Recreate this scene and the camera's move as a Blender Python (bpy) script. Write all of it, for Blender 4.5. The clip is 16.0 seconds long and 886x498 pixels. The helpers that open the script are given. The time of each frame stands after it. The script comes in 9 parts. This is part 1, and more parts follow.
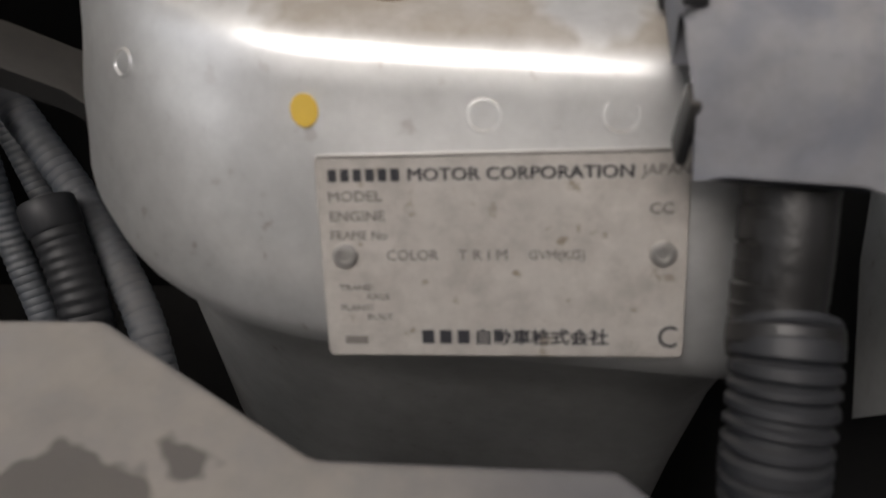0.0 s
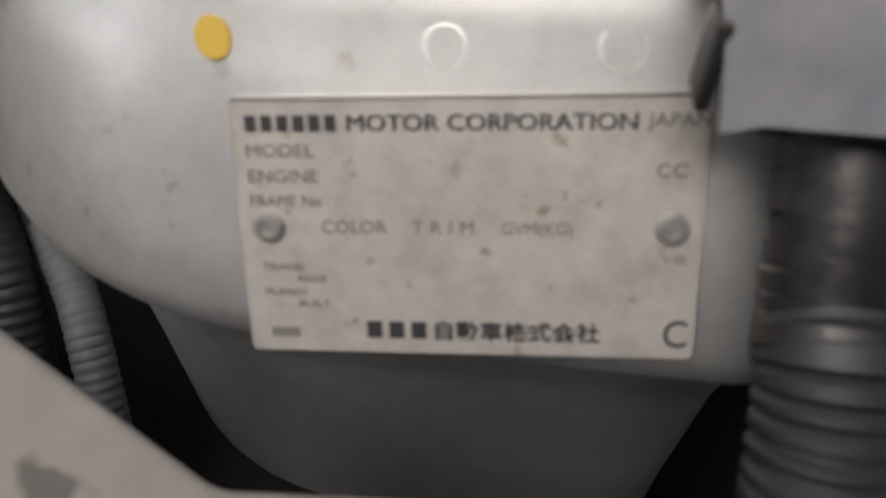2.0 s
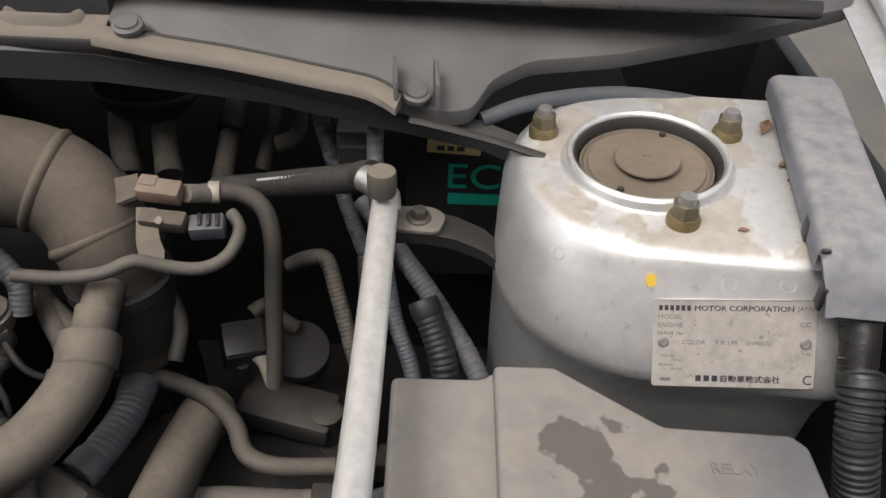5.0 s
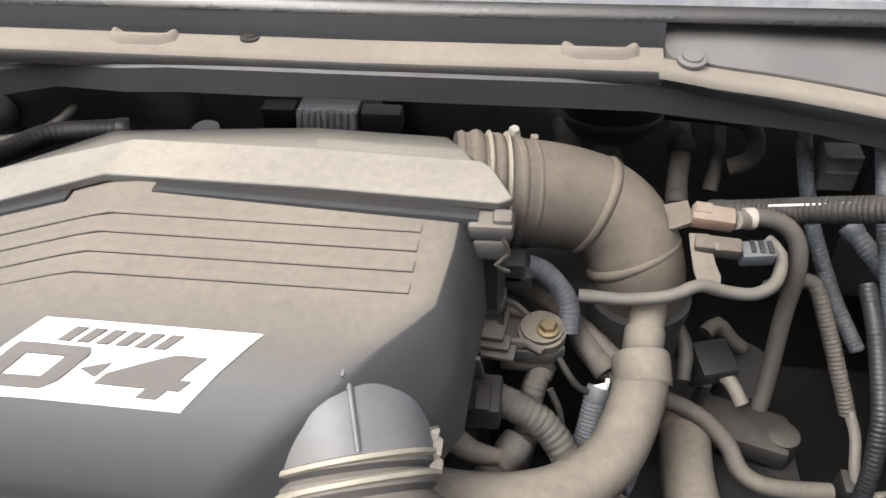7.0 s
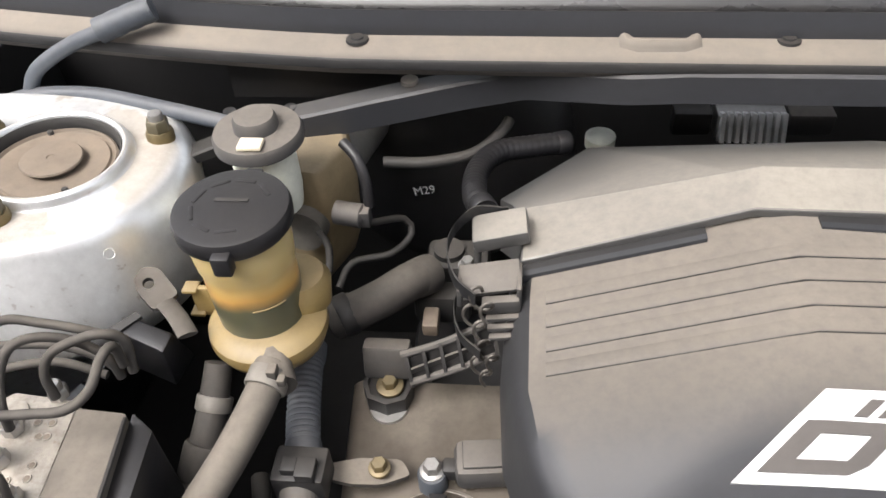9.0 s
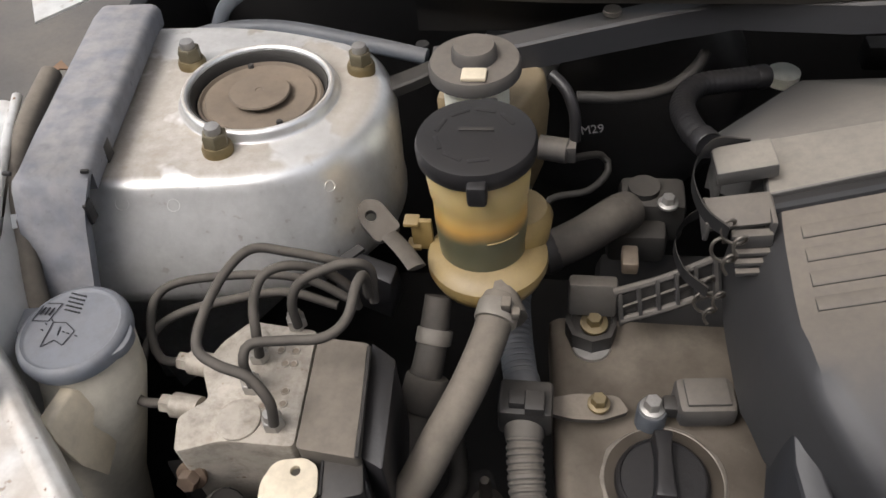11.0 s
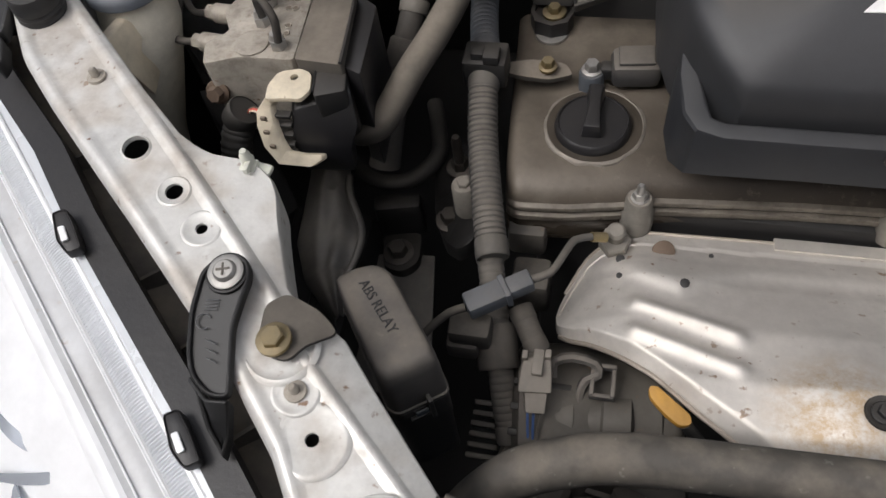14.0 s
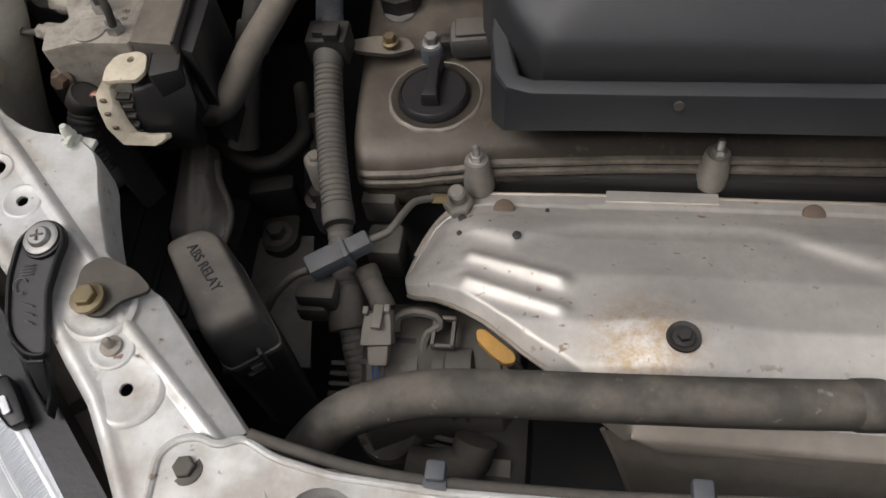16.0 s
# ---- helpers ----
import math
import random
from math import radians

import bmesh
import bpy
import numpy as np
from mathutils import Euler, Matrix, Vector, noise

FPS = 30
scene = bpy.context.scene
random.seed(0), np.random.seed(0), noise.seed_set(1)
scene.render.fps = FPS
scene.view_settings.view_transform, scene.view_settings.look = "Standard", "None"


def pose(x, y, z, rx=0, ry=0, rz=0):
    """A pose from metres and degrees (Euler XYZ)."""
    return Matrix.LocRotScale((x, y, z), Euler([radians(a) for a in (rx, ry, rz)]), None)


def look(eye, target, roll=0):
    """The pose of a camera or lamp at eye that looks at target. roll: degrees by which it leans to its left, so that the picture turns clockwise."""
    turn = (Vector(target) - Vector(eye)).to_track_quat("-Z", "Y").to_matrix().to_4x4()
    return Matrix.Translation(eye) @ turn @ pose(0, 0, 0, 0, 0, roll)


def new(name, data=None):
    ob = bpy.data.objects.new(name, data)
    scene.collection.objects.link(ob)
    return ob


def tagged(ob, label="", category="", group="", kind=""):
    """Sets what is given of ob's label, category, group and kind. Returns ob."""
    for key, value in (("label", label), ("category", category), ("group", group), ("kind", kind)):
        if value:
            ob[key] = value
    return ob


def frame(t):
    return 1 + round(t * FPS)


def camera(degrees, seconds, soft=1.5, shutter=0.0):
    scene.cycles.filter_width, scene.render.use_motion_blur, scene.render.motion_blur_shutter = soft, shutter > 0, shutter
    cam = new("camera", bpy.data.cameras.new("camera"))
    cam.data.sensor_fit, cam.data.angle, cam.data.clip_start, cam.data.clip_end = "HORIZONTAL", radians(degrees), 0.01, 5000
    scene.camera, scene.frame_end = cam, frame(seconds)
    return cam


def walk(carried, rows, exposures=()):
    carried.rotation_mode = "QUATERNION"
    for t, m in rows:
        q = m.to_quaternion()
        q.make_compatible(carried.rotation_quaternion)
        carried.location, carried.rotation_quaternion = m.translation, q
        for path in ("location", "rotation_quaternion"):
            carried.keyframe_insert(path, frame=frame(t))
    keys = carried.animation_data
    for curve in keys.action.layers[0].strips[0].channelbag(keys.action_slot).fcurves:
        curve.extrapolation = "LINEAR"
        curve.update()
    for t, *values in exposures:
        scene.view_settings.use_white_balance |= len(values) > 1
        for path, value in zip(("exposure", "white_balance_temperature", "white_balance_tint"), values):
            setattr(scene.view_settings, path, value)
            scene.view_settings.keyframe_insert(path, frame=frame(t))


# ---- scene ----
cam = camera(60.0, 16.0)
# a phone's small aperture, focused on the engine: what lies close goes soft
cam.data.dof.use_dof = True
cam.data.dof.focus_distance = 0.52
cam.data.dof.aperture_fstop = 18.0
PATH = [
    (0, (0.6, -0.283, 1.023), (0.735, 1.087, -0.427), 4.7),
    (0.5, (0.606, -0.263, 1.008), (0.76, 1.095, -0.451), 5.3),
    (1, (0.612, -0.254, 0.997), (0.746, 1.067, -0.498), 4.8),
    (1.5, (0.614, -0.254, 0.994), (0.729, 1.064, -0.506), 4.5),
    (2, (0.612, -0.255, 0.994), (0.758, 1.056, -0.509), 6.0),
    (2.5, (0.608, -0.26, 1.002), (0.749, 1.063, -0.491), 6.3),
    (3, (0.595, -0.279, 1.058), (0.725, 1.087, -0.397), 6.3),
    (3.2, (0.587, -0.29, 1.084), (0.673, 1.094, -0.357), 4.9),
    (5.3, (0.398, -0.461, 1.221), (0.448, 1.018, -0.125), 3.0),
    (5.5, (0.362, -0.47, 1.224), (0.397, 1.004, -0.127), 2.5),
    (6, (0.264, -0.5, 1.244), (0.202, 0.989, -0.089), 0.6),
    (6.5, (0.201, -0.491, 1.244), (0.068, 1.025, -0.053), -2.4),
    (7, (0.14, -0.464, 1.239), (-0.092, 0.995, -0.11), -2.8),
    (7.5, (0.065, -0.455, 1.245), (-0.196, 0.976, -0.128), -3.7),
    (8, (-0.071, -0.453, 1.256), (-0.26, 0.991, -0.115), -4.9),
    (8.5, (-0.187, -0.452, 1.249), (-0.367, 0.992, -0.123), -4.0),
    (9, (-0.265, -0.434, 1.242), (-0.461, 0.984, -0.154), -4.0),
    (9.5, (-0.326, -0.428, 1.24), (-0.572, 0.965, -0.174), -5.7),
    (9.7, (-0.348, -0.425, 1.237), (-0.605, 0.948, -0.193), -5.7),
    (11.8, (-0.38, -0.484, 1.235), (-0.752, 0.786, -0.265), -9.5),
    (12, (-0.38, -0.494, 1.236), (-0.769, 0.752, -0.279), -9.9),
    (12.5, (-0.37, -0.523, 1.226), (-0.761, 0.663, -0.336), -9.7),
    (13, (-0.353, -0.56, 1.229), (-0.78, 0.547, -0.382), -11.6),
    (13.5, (-0.321, -0.599, 1.236), (-0.743, 0.47, -0.401), -11.6),
    (14, (-0.297, -0.626, 1.232), (-0.693, 0.391, -0.443), -11.9),
    (14.5, (-0.277, -0.647, 1.224), (-0.639, 0.313, -0.493), -12.5),
    (15, (-0.265, -0.649, 1.221), (-0.594, 0.257, -0.532), -12.3),
    (15.5, (-0.243, -0.644, 1.227), (-0.581, 0.376, -0.46), -11.3),
    (16, (-0.206, -0.653, 1.228), (-0.507, 0.395, -0.448), -11.0),
]
walk(cam, [(t, look(eye, target, roll)) for t, eye, target, roll in PATH],
     exposures=[(0, 0.07, 6740, 13), (0.6, 0.33, 6740, 13), (2.5, 0.37, 6760, 13), (3.0, 0.71, 6780, 13), (3.2, 0.74, 6780, 13), (5.3, 0.85, 6700, 12), (5.5, 0.92, 6700, 12), (6, 2.0, 6500, 11), (6.5, 2.25, 6500, 11), (7, 1.90, 6500, 11), (7.5, 1.82, 6500, 11), (8, 1.58, 6500, 11), (9, 1.72, 6450, 12), (9.5, 1.43, 6500, 12), (12, 0.84, 6580, 13), (12.5, 0.80, 6560, 13), (13, 0.69, 6520, 12), (14.5, 0.28, 6470, 12), (15, 0.08, 6470, 12), (15.5, 0.12, 6470, 12), (16, 0.30, 6500, 12)])

# ---- light ----
world = bpy.data.worlds.new("sky")
scene.world = world
world.use_nodes = True
wn = world.node_tree.nodes
sky = wn.new("ShaderNodeTexSky")
sky.sky_type = "NISHITA"
sky.sun_disc = False
sky.sun_elevation = radians(48)
sky.sun_rotation = radians(200)
sky.dust_density = 4.0
wn["Background"].inputs["Strength"].default_value = 0.15
overcast = wn.new("ShaderNodeHueSaturation")
overcast.inputs["Saturation"].default_value = 0.3
world.node_tree.links.new(sky.outputs["Color"], overcast.inputs["Color"])
world.node_tree.links.new(overcast.outputs["Color"], wn["Background"].inputs["Color"])
sun_data = bpy.data.lights.new("sun", "SUN")
sun_data.energy = 1.2
sun_data.angle = radians(25)
sun_data.color = (1.0, 0.975, 0.94)
sun = new("sun", sun_data)
sun.matrix_world = look((-1.6, -1.0, 4.0), (0, 0, 0.8))

# ---- materials ----
DUST = (0.25, 0.215, 0.172)


def mat(name, base, rough=0.6, metal=0.0, dust=0.5, var=0.15, grain=90.0, bump=0.15, coat=0.0, dust_col=DUST, spots=0.0, spot_col=(0.2, 0.09, 0.03), trans=0.0, sheen=0.0, patch=9.0, dust_lo=0.35, fade=None, stain=None, slope=(0.0, 0.9), tide=(0.3, 0.65), stain_lo=0.36, mottle=None):
    m = bpy.data.materials.new(name)
    m.use_nodes = True
    n, l = m.node_tree.nodes, m.node_tree.links
    b = n["Principled BSDF"]
    tc = n.new("ShaderNodeTexCoord")
    co = tc.outputs["Object"]

    def noise_tex(scale, detail=5.0, rough_=0.6):
        t = n.new("ShaderNodeTexNoise")
        t.inputs["Scale"].default_value, t.inputs["Detail"].default_value, t.inputs["Roughness"].default_value = scale, detail, rough_
        l.new(co, t.inputs["Vector"])
        return t.outputs["Fac"]

    def mth(op, a, c, clamp=False):
        t = n.new("ShaderNodeMath")
        t.operation, t.use_clamp = op, clamp
        for k, v in enumerate((a, c)):
            if isinstance(v, (int, float)):
                t.inputs[k].default_value = v
            else:
                l.new(v, t.inputs[k])
        return t.outputs[0]

    def mapr(v, a, c, lo=0.0, hi=1.0):
        t = n.new("ShaderNodeMapRange")
        l.new(v, t.inputs[0])
        for k, q in zip((1, 2, 3, 4), (a, c, lo, hi)):
            t.inputs[k].default_value = q
        return t.outputs[0]

    def mixc(fac, a, c):
        t = n.new("ShaderNodeMix")
        t.data_type = "RGBA"
        l.new(fac, t.inputs[0])
        for k, v in ((6, a), (7, c)):
            if isinstance(v, tuple):
                t.inputs[k].default_value = (*v, 1)
            else:
                l.new(v, t.inputs[k])
        return t.outputs[2]

    big, fine = noise_tex(patch), noise_tex(grain, 6.0, 0.7)
    dark = tuple(c * (1 - var) for c in base)
    light = tuple(min(1, c * (1 + var)) for c in base)
    col = mixc(mapr(big, 0.3, 0.7), dark, light)
    col = mixc(mapr(fine, 0.35, 0.7, 0.0, 0.5), col, tuple(c * 0.75 for c in base))
    if spots:
        sp = mapr(noise_tex(140.0, 3.0, 0.5), 0.66, 0.72, 0.0, spots)
        col = mixc(mth("MULTIPLY", sp, mapr(big, 0.4, 0.6)), col, spot_col)
    rgh = rough
    met = metal
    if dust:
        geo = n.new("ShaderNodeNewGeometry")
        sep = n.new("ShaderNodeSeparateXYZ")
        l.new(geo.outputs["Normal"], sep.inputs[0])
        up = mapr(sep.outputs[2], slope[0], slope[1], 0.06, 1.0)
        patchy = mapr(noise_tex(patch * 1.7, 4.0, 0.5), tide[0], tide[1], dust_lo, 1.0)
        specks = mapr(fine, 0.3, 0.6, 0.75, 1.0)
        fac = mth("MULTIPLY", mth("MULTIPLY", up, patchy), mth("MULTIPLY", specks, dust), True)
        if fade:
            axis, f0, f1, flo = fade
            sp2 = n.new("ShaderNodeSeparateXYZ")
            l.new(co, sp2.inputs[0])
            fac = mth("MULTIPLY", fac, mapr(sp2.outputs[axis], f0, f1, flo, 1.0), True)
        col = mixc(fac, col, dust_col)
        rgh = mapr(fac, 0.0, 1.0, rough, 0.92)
        if metal:
            met = mapr(fac, 0.0, 1.0, metal, 0.0)
    soil = mottle if mottle is not None else (0.2 if dust > 0.15 else 0.08)
    if soil:
        mul = n.new("ShaderNodeMix")
        mul.data_type, mul.blend_type = "RGBA", "MULTIPLY"
        l.new(mth("MULTIPLY", mapr(noise_tex(95.0, 7.0, 0.7), 0.45, 0.65), soil), mul.inputs[0])
        l.new(col, mul.inputs[6])
        mul.inputs[7].default_value = (0.42, 0.4, 0.38, 1)
        col = mul.outputs[2]
    if stain:
        at, rad, stain_col = stain[:3]
        vm = n.new("ShaderNodeVectorMath")
        vm.operation = "DISTANCE"
        l.new(co, vm.inputs[0])
        vm.inputs[1].default_value = at
        ring = mapr(vm.outputs["Value"], rad * 0.35, rad, 0.9, 0.0)
        if len(stain) > 3:
            run = mth("MULTIPLY", mth("SUBTRACT", noise_tex(34.0, 3.0, 0.5), 0.5), rad * 3.2)
            edge = mapr(mth("ADD", vm.outputs["Value"], run), rad * 0.62, rad * 0.72, 0.75, 0.0)
            col = mixc(edge, col, stain_col)
        else:
            col = mixc(mth("MULTIPLY", ring, mapr(noise_tex(110.0, 8.0, 0.75), stain_lo, stain_lo + 0.2), True), col, stain_col)
    l.new(col, b.inputs["Base Color"])
    for key, v in (("Roughness", rgh), ("Metallic", met)):
        if isinstance(v, (int, float)):
            b.inputs[key].default_value = v
        else:
            l.new(v, b.inputs[key])
    b.inputs["Coat Weight"].default_value = coat
    b.inputs["Transmission Weight"].default_value = trans
    if bump:
        bp = n.new("ShaderNodeBump")
        bp.inputs["Strength"].default_value, bp.inputs["Distance"].default_value = bump, 0.0012
        l.new(fine, bp.inputs["Height"])
        l.new(bp.outputs[0], b.inputs["Normal"])
    return m


SILVER = mat("silver_paint", (0.66, 0.665, 0.655), 0.38, 0.45, 0.30, 0.05, 60, 0.06, 0.35, spots=0.3, dust_lo=0.0, patch=14, mottle=0.08)
SILVER_DUSTY = mat("dusty_silver_paint", (0.86, 0.865, 0.855), 0.34, 0.78, 0.9, 0.06, 70, 0.08, 0.12, spots=0.35, dust_lo=0.4, patch=9, slope=(0.75, 0.93), tide=(0.47, 0.5), dust_col=(0.36, 0.315, 0.255), mottle=0.08)
RAIL_PAINT = mat("pale_silver_paint", (0.73, 0.72, 0.685), 0.42, 0.35, 0.55, 0.07, 70, 0.06, 0.12, spots=1.0, dust_lo=0.05, patch=17, tide=(0.44, 0.64), dust_col=(0.36, 0.29, 0.22))
PLATE = mat("aluminium_plate", (0.58, 0.55, 0.51), 0.45, 0.5, 0.25, 0.1, 180, 0.1, spots=0.8, spot_col=(0.25, 0.19, 0.12), patch=35, mottle=0.3)
INK = mat("black_ink", (0.03, 0.03, 0.035), 0.6, 0, 0.0, 0.1, bump=0)
INK_GREY = mat("grey_ink", (0.085, 0.075, 0.068), 0.6, 0, 0.1, 0.1, bump=0)
INK_FAINT = mat("worn_ink", (0.17, 0.155, 0.14), 0.7, 0, 0.0, 0.4, 300, bump=0)
YELLOW = mat("yellow_paint", (0.75, 0.5, 0.07), 0.55, 0, 0.1, 0.1)
BLACK = mat("black_plastic", (0.014, 0.0145, 0.016), 0.5, 0, 0.2, 0.2, 110, 0.2)
BLACK_CLEAN = mat("clean_black_plastic", (0.013, 0.013, 0.015), 0.42, 0, 0.07, 0.2, 110, 0.25)
COVER = mat("grey_black_plastic", (0.05, 0.05, 0.052), 0.5, 0, 0.6, 0.1, 160, 0.12, dust_lo=0.6, patch=5)
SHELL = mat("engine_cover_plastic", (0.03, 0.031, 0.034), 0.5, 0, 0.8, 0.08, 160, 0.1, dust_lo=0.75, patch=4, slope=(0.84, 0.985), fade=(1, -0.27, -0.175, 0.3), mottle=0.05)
GREY_COVER = mat("faded_grey_plastic", (0.15, 0.16, 0.19), 0.5, 0, 0.9, 0.2, 60, 0.25, patch=40, dust_lo=0.3, slope=(0.1, 0.95), tide=(0.33, 0.60), dust_col=(0.33, 0.315, 0.305), spots=0.8, spot_col=(0.06, 0.07, 0.095), mottle=0.22)
FUSE_LID = mat("dusty_grey_lid", (0.13, 0.135, 0.15), 0.6, 0, 0.88, 0.25, 70, 0.2, spots=1.0, spot_col=(0.05, 0.06, 0.085), patch=26, dust_lo=0.82, dust_col=(0.3, 0.27, 0.235), tide=(0.42, 0.56), fade=(0, 0.645, 0.59, 0.3), stain=((0.544, -0.215, 0.862), 0.034, (0.075, 0.068, 0.062), "run"), mottle=0.08)
BLUEBLACK = mat("blue_black_plastic", (0.022, 0.024, 0.028), 0.45, 0, 0.06, 0.15, 110, 0.15)
RUBBER = mat("dusty_rubber", (0.03, 0.028, 0.027), 0.7, 0, 0.48, 0.15, 120, 0.2, dust_lo=0.45)
CONDUIT = mat("dark_conduit", (0.016, 0.018, 0.022), 0.5, 0, 0.06, 0.15, 120, 0.2, dust_lo=0.3)
RUBBER_DARK = mat("dark_rubber", (0.016, 0.016, 0.016), 0.65, 0, 0.2, 0.2, 120, 0.2)
SPLASH = mat("splash_shield_plastic", (0.075, 0.074, 0.071), 0.36, 0, 0.4, 0.35, 60, 0.2, spots=0.6, spot_col=(0.16, 0.15, 0.135), patch=18, dust_lo=0.2)
SCUFFED = mat("scuffed_rubber", (0.05, 0.047, 0.043), 0.6, 0, 0.6, 0.3, 120, 0.35, dust_lo=0.35, spots=1.0, spot_col=(0.3, 0.29, 0.27), patch=26, tide=(0.4, 0.6))
ELBOW = mat("dusty_brown_rubber", (0.04, 0.036, 0.032), 0.7, 0, 0.72, 0.12, 120, 0.2, dust_lo=0.55, dust_col=(0.205, 0.167, 0.128), slope=(-0.25, 0.8))
CREAM_BAND = mat("dusty_cream_band", (0.34, 0.305, 0.25), 0.5, 0.2, 0.3, 0.15)
HOSE_TAN = mat("dust_covered_rubber", (0.055, 0.05, 0.044), 0.8, 0, 0.82, 0.1, 120, 0.2, dust_lo=0.7)
LOOM = mat("blue_grey_loom", (0.075, 0.088, 0.106), 0.5, 0, 0.3, 0.15, 120, 0.15)
LOOM_DUSTY = mat("dusty_loom", (0.055, 0.055, 0.055), 0.6, 0, 0.55, 0.12, 120, 0.2, dust_lo=0.5)
STEEL = mat("plain_steel", (0.5, 0.49, 0.47), 0.4, 0.9, 0.25, 0.15, 120, 0.15)
ALU_PIPE = mat("aluminium_pipe", (0.78, 0.77, 0.74), 0.42, 0.55, 0.3, 0.05, 90, 0.1, dust_lo=0.1)
# whitened aluminium: colour makes up for light lacking below the cowl
FIN_ALU = mat("whitened_fin_aluminium", (0.88, 0.87, 0.85), 0.35, 0.25, 0.1, 0.04, 90, 0.05)
BRASS = mat("zinc_yellow_bolt", (0.27, 0.21, 0.105), 0.42, 0.8, 0.35, 0.25, 200, 0.2)
DARK_NUT = mat("dark_nut", (0.12, 0.11, 0.1), 0.45, 0.8, 0.3, 0.25, 200, 0.2)
RUST = mat("rusty_steel", (0.15, 0.1, 0.07), 0.75, 0.5, 0.4, 0.35, 160, 0.3)
CAST = mat("cast_aluminium", (0.24, 0.225, 0.2), 0.55, 0.45, 0.5, 0.15, 150, 0.3, spots=0.5, dust_lo=0.35)
PLUG_GREY = mat("grey_plug_plastic", (0.2, 0.18, 0.155), 0.6, 0, 0.4, 0.1, 90, 0.15)
ABS_CAST = mat("abs_aluminium", (0.47, 0.43, 0.37), 0.5, 0.3, 0.5, 0.3, 150, 0.25, spots=1.0, patch=24, dust_lo=0.2, dust_col=(0.36, 0.31, 0.25), spot_col=(0.2, 0.13, 0.07), mottle=0.55)
SCRAPED = mat("scraped_aluminium", (0.3, 0.27, 0.235), 0.5, 0.5, 0.4, 0.4, 120, 0.3, spots=0.8, spot_col=(0.12, 0.09, 0.07), patch=50, dust_lo=0.1)
VALVE_LIP = mat("grimy_cast_lip", (0.17, 0.15, 0.125), 0.45, 0.4, 0.4, 0.5, 120, 0.3, spots=1.0, spot_col=(0.04, 0.03, 0.024), patch=30, dust_lo=0.1, mottle=0.5)
VALVE = mat("valve_cover_paint", (0.085, 0.069, 0.054), 0.34, 0.25, 0.6, 0.6, 110, 0.2, spots=0.6, spot_col=(0.05, 0.036, 0.026), dust_lo=0.25, patch=13, stain=((-0.13, -0.275, 0.765), 0.21, (0.026, 0.019, 0.013)), stain_lo=0.24)
# cast aluminium darkened in colour for the alternator's shade
ALT = mat("shade_toned_casting", (0.09, 0.084, 0.075), 0.55, 0.3, 0.4, 0.2, 150, 0.3, spots=0.5, dust_lo=0.3)
DUCT_GREY = mat("grey_duct_plastic", (0.11, 0.115, 0.125), 0.45, 0, 0.45, 0.15, 90, 0.12, dust_lo=0.3, patch=14, mottle=0.1)
# dust slope also shades the lid's back; pale dust adds sky sheen
LID = mat("lid_plastic", (0.06, 0.06, 0.06), 0.42, 0, 0.85, 0.1, 160, 0.12, dust_lo=0.7, patch=5, slope=(0.8, 0.99), mottle=0.05, dust_col=(0.34, 0.305, 0.255), coat=0.25)
BROWN_STEEL = mat("browned_steel", (0.25, 0.2, 0.155), 0.5, 0.5, 0.3, 0.4, 90, 0.15, patch=12)
# darker, browner copy of the shield steel for faces turned from the light
SHADED_HEAT = mat("shaded_heat_shield", (0.46, 0.405, 0.345), 0.45, 0.75, 0.15, 0.2, 60, 0.06, patch=10, mottle=0.06)
RUSTY_SCREW = mat("orange_rust", (0.42, 0.2, 0.09), 0.7, 0.2, 0.1, 0.35, 200, 0.3)
OILY = mat("oily_paint", (0.035, 0.028, 0.021), 0.25, 0.1, 0.15, 0.5, 90, 0.2, patch=16)
HEAT = mat("heat_shield_steel", (0.74, 0.70, 0.645), 0.54, 0.68, 0.16, 0.12, 60, 0.05, spots=0.8, spot_col=(0.25, 0.13, 0.05), patch=9, dust_lo=0.2, stain=((-0.150, -0.436, 0.777), 0.048, (0.50, 0.37, 0.23)), stain_lo=0.40, mottle=0.06)
COWL_DARK = mat("dark_cowl_plastic", (0.034, 0.036, 0.041), 0.5, 0, 0.3, 0.12, 90, 0.15, dust_lo=0.3, patch=6, slope=(0.5, 0.95), mottle=0.05)
COWL = mat("grey_cowl_plastic", (0.15, 0.15, 0.155), 0.5, 0, 0.4, 0.12, 90, 0.15, dust_lo=0.4, patch=6, mottle=0.05)
END_PANEL = mat("dusty_end_panel", (0.1, 0.099, 0.1), 0.45, 0, 0.42, 0.15, 90, 0.12, dust_lo=0.2, patch=7, mottle=0.06, dust_col=(0.26, 0.245, 0.225))
COWL_TAN = mat("dusty_ledge", (0.12, 0.11, 0.1), 0.7, 0, 0.95, 0.1, 90, 0.2, dust_lo=0.75, mottle=0.05)
# near-black: the bay's deep shade is put into this colour
SHADE_BLACK = mat("bay_shade_black", (0.016, 0.0155, 0.0155), 0.6, 0.0, 0.04, 0.3, 40, 0.2)
TAPE = mat("black_tape", (0.010, 0.0098, 0.010), 0.38, 0, 0.03, 0.4, 80, 0.5, dust_lo=0.1, patch=60)
PSYELLOW = mat("yellowed_plastic", (0.31, 0.22, 0.085), 0.3, 0, 0.4, 0.12, 60, 0.1, dust_lo=0.1)
MILKY = mat("milky_plastic", (0.75, 0.76, 0.66), 0.4, 0, 0.25, 0.08, 60, 0.1)
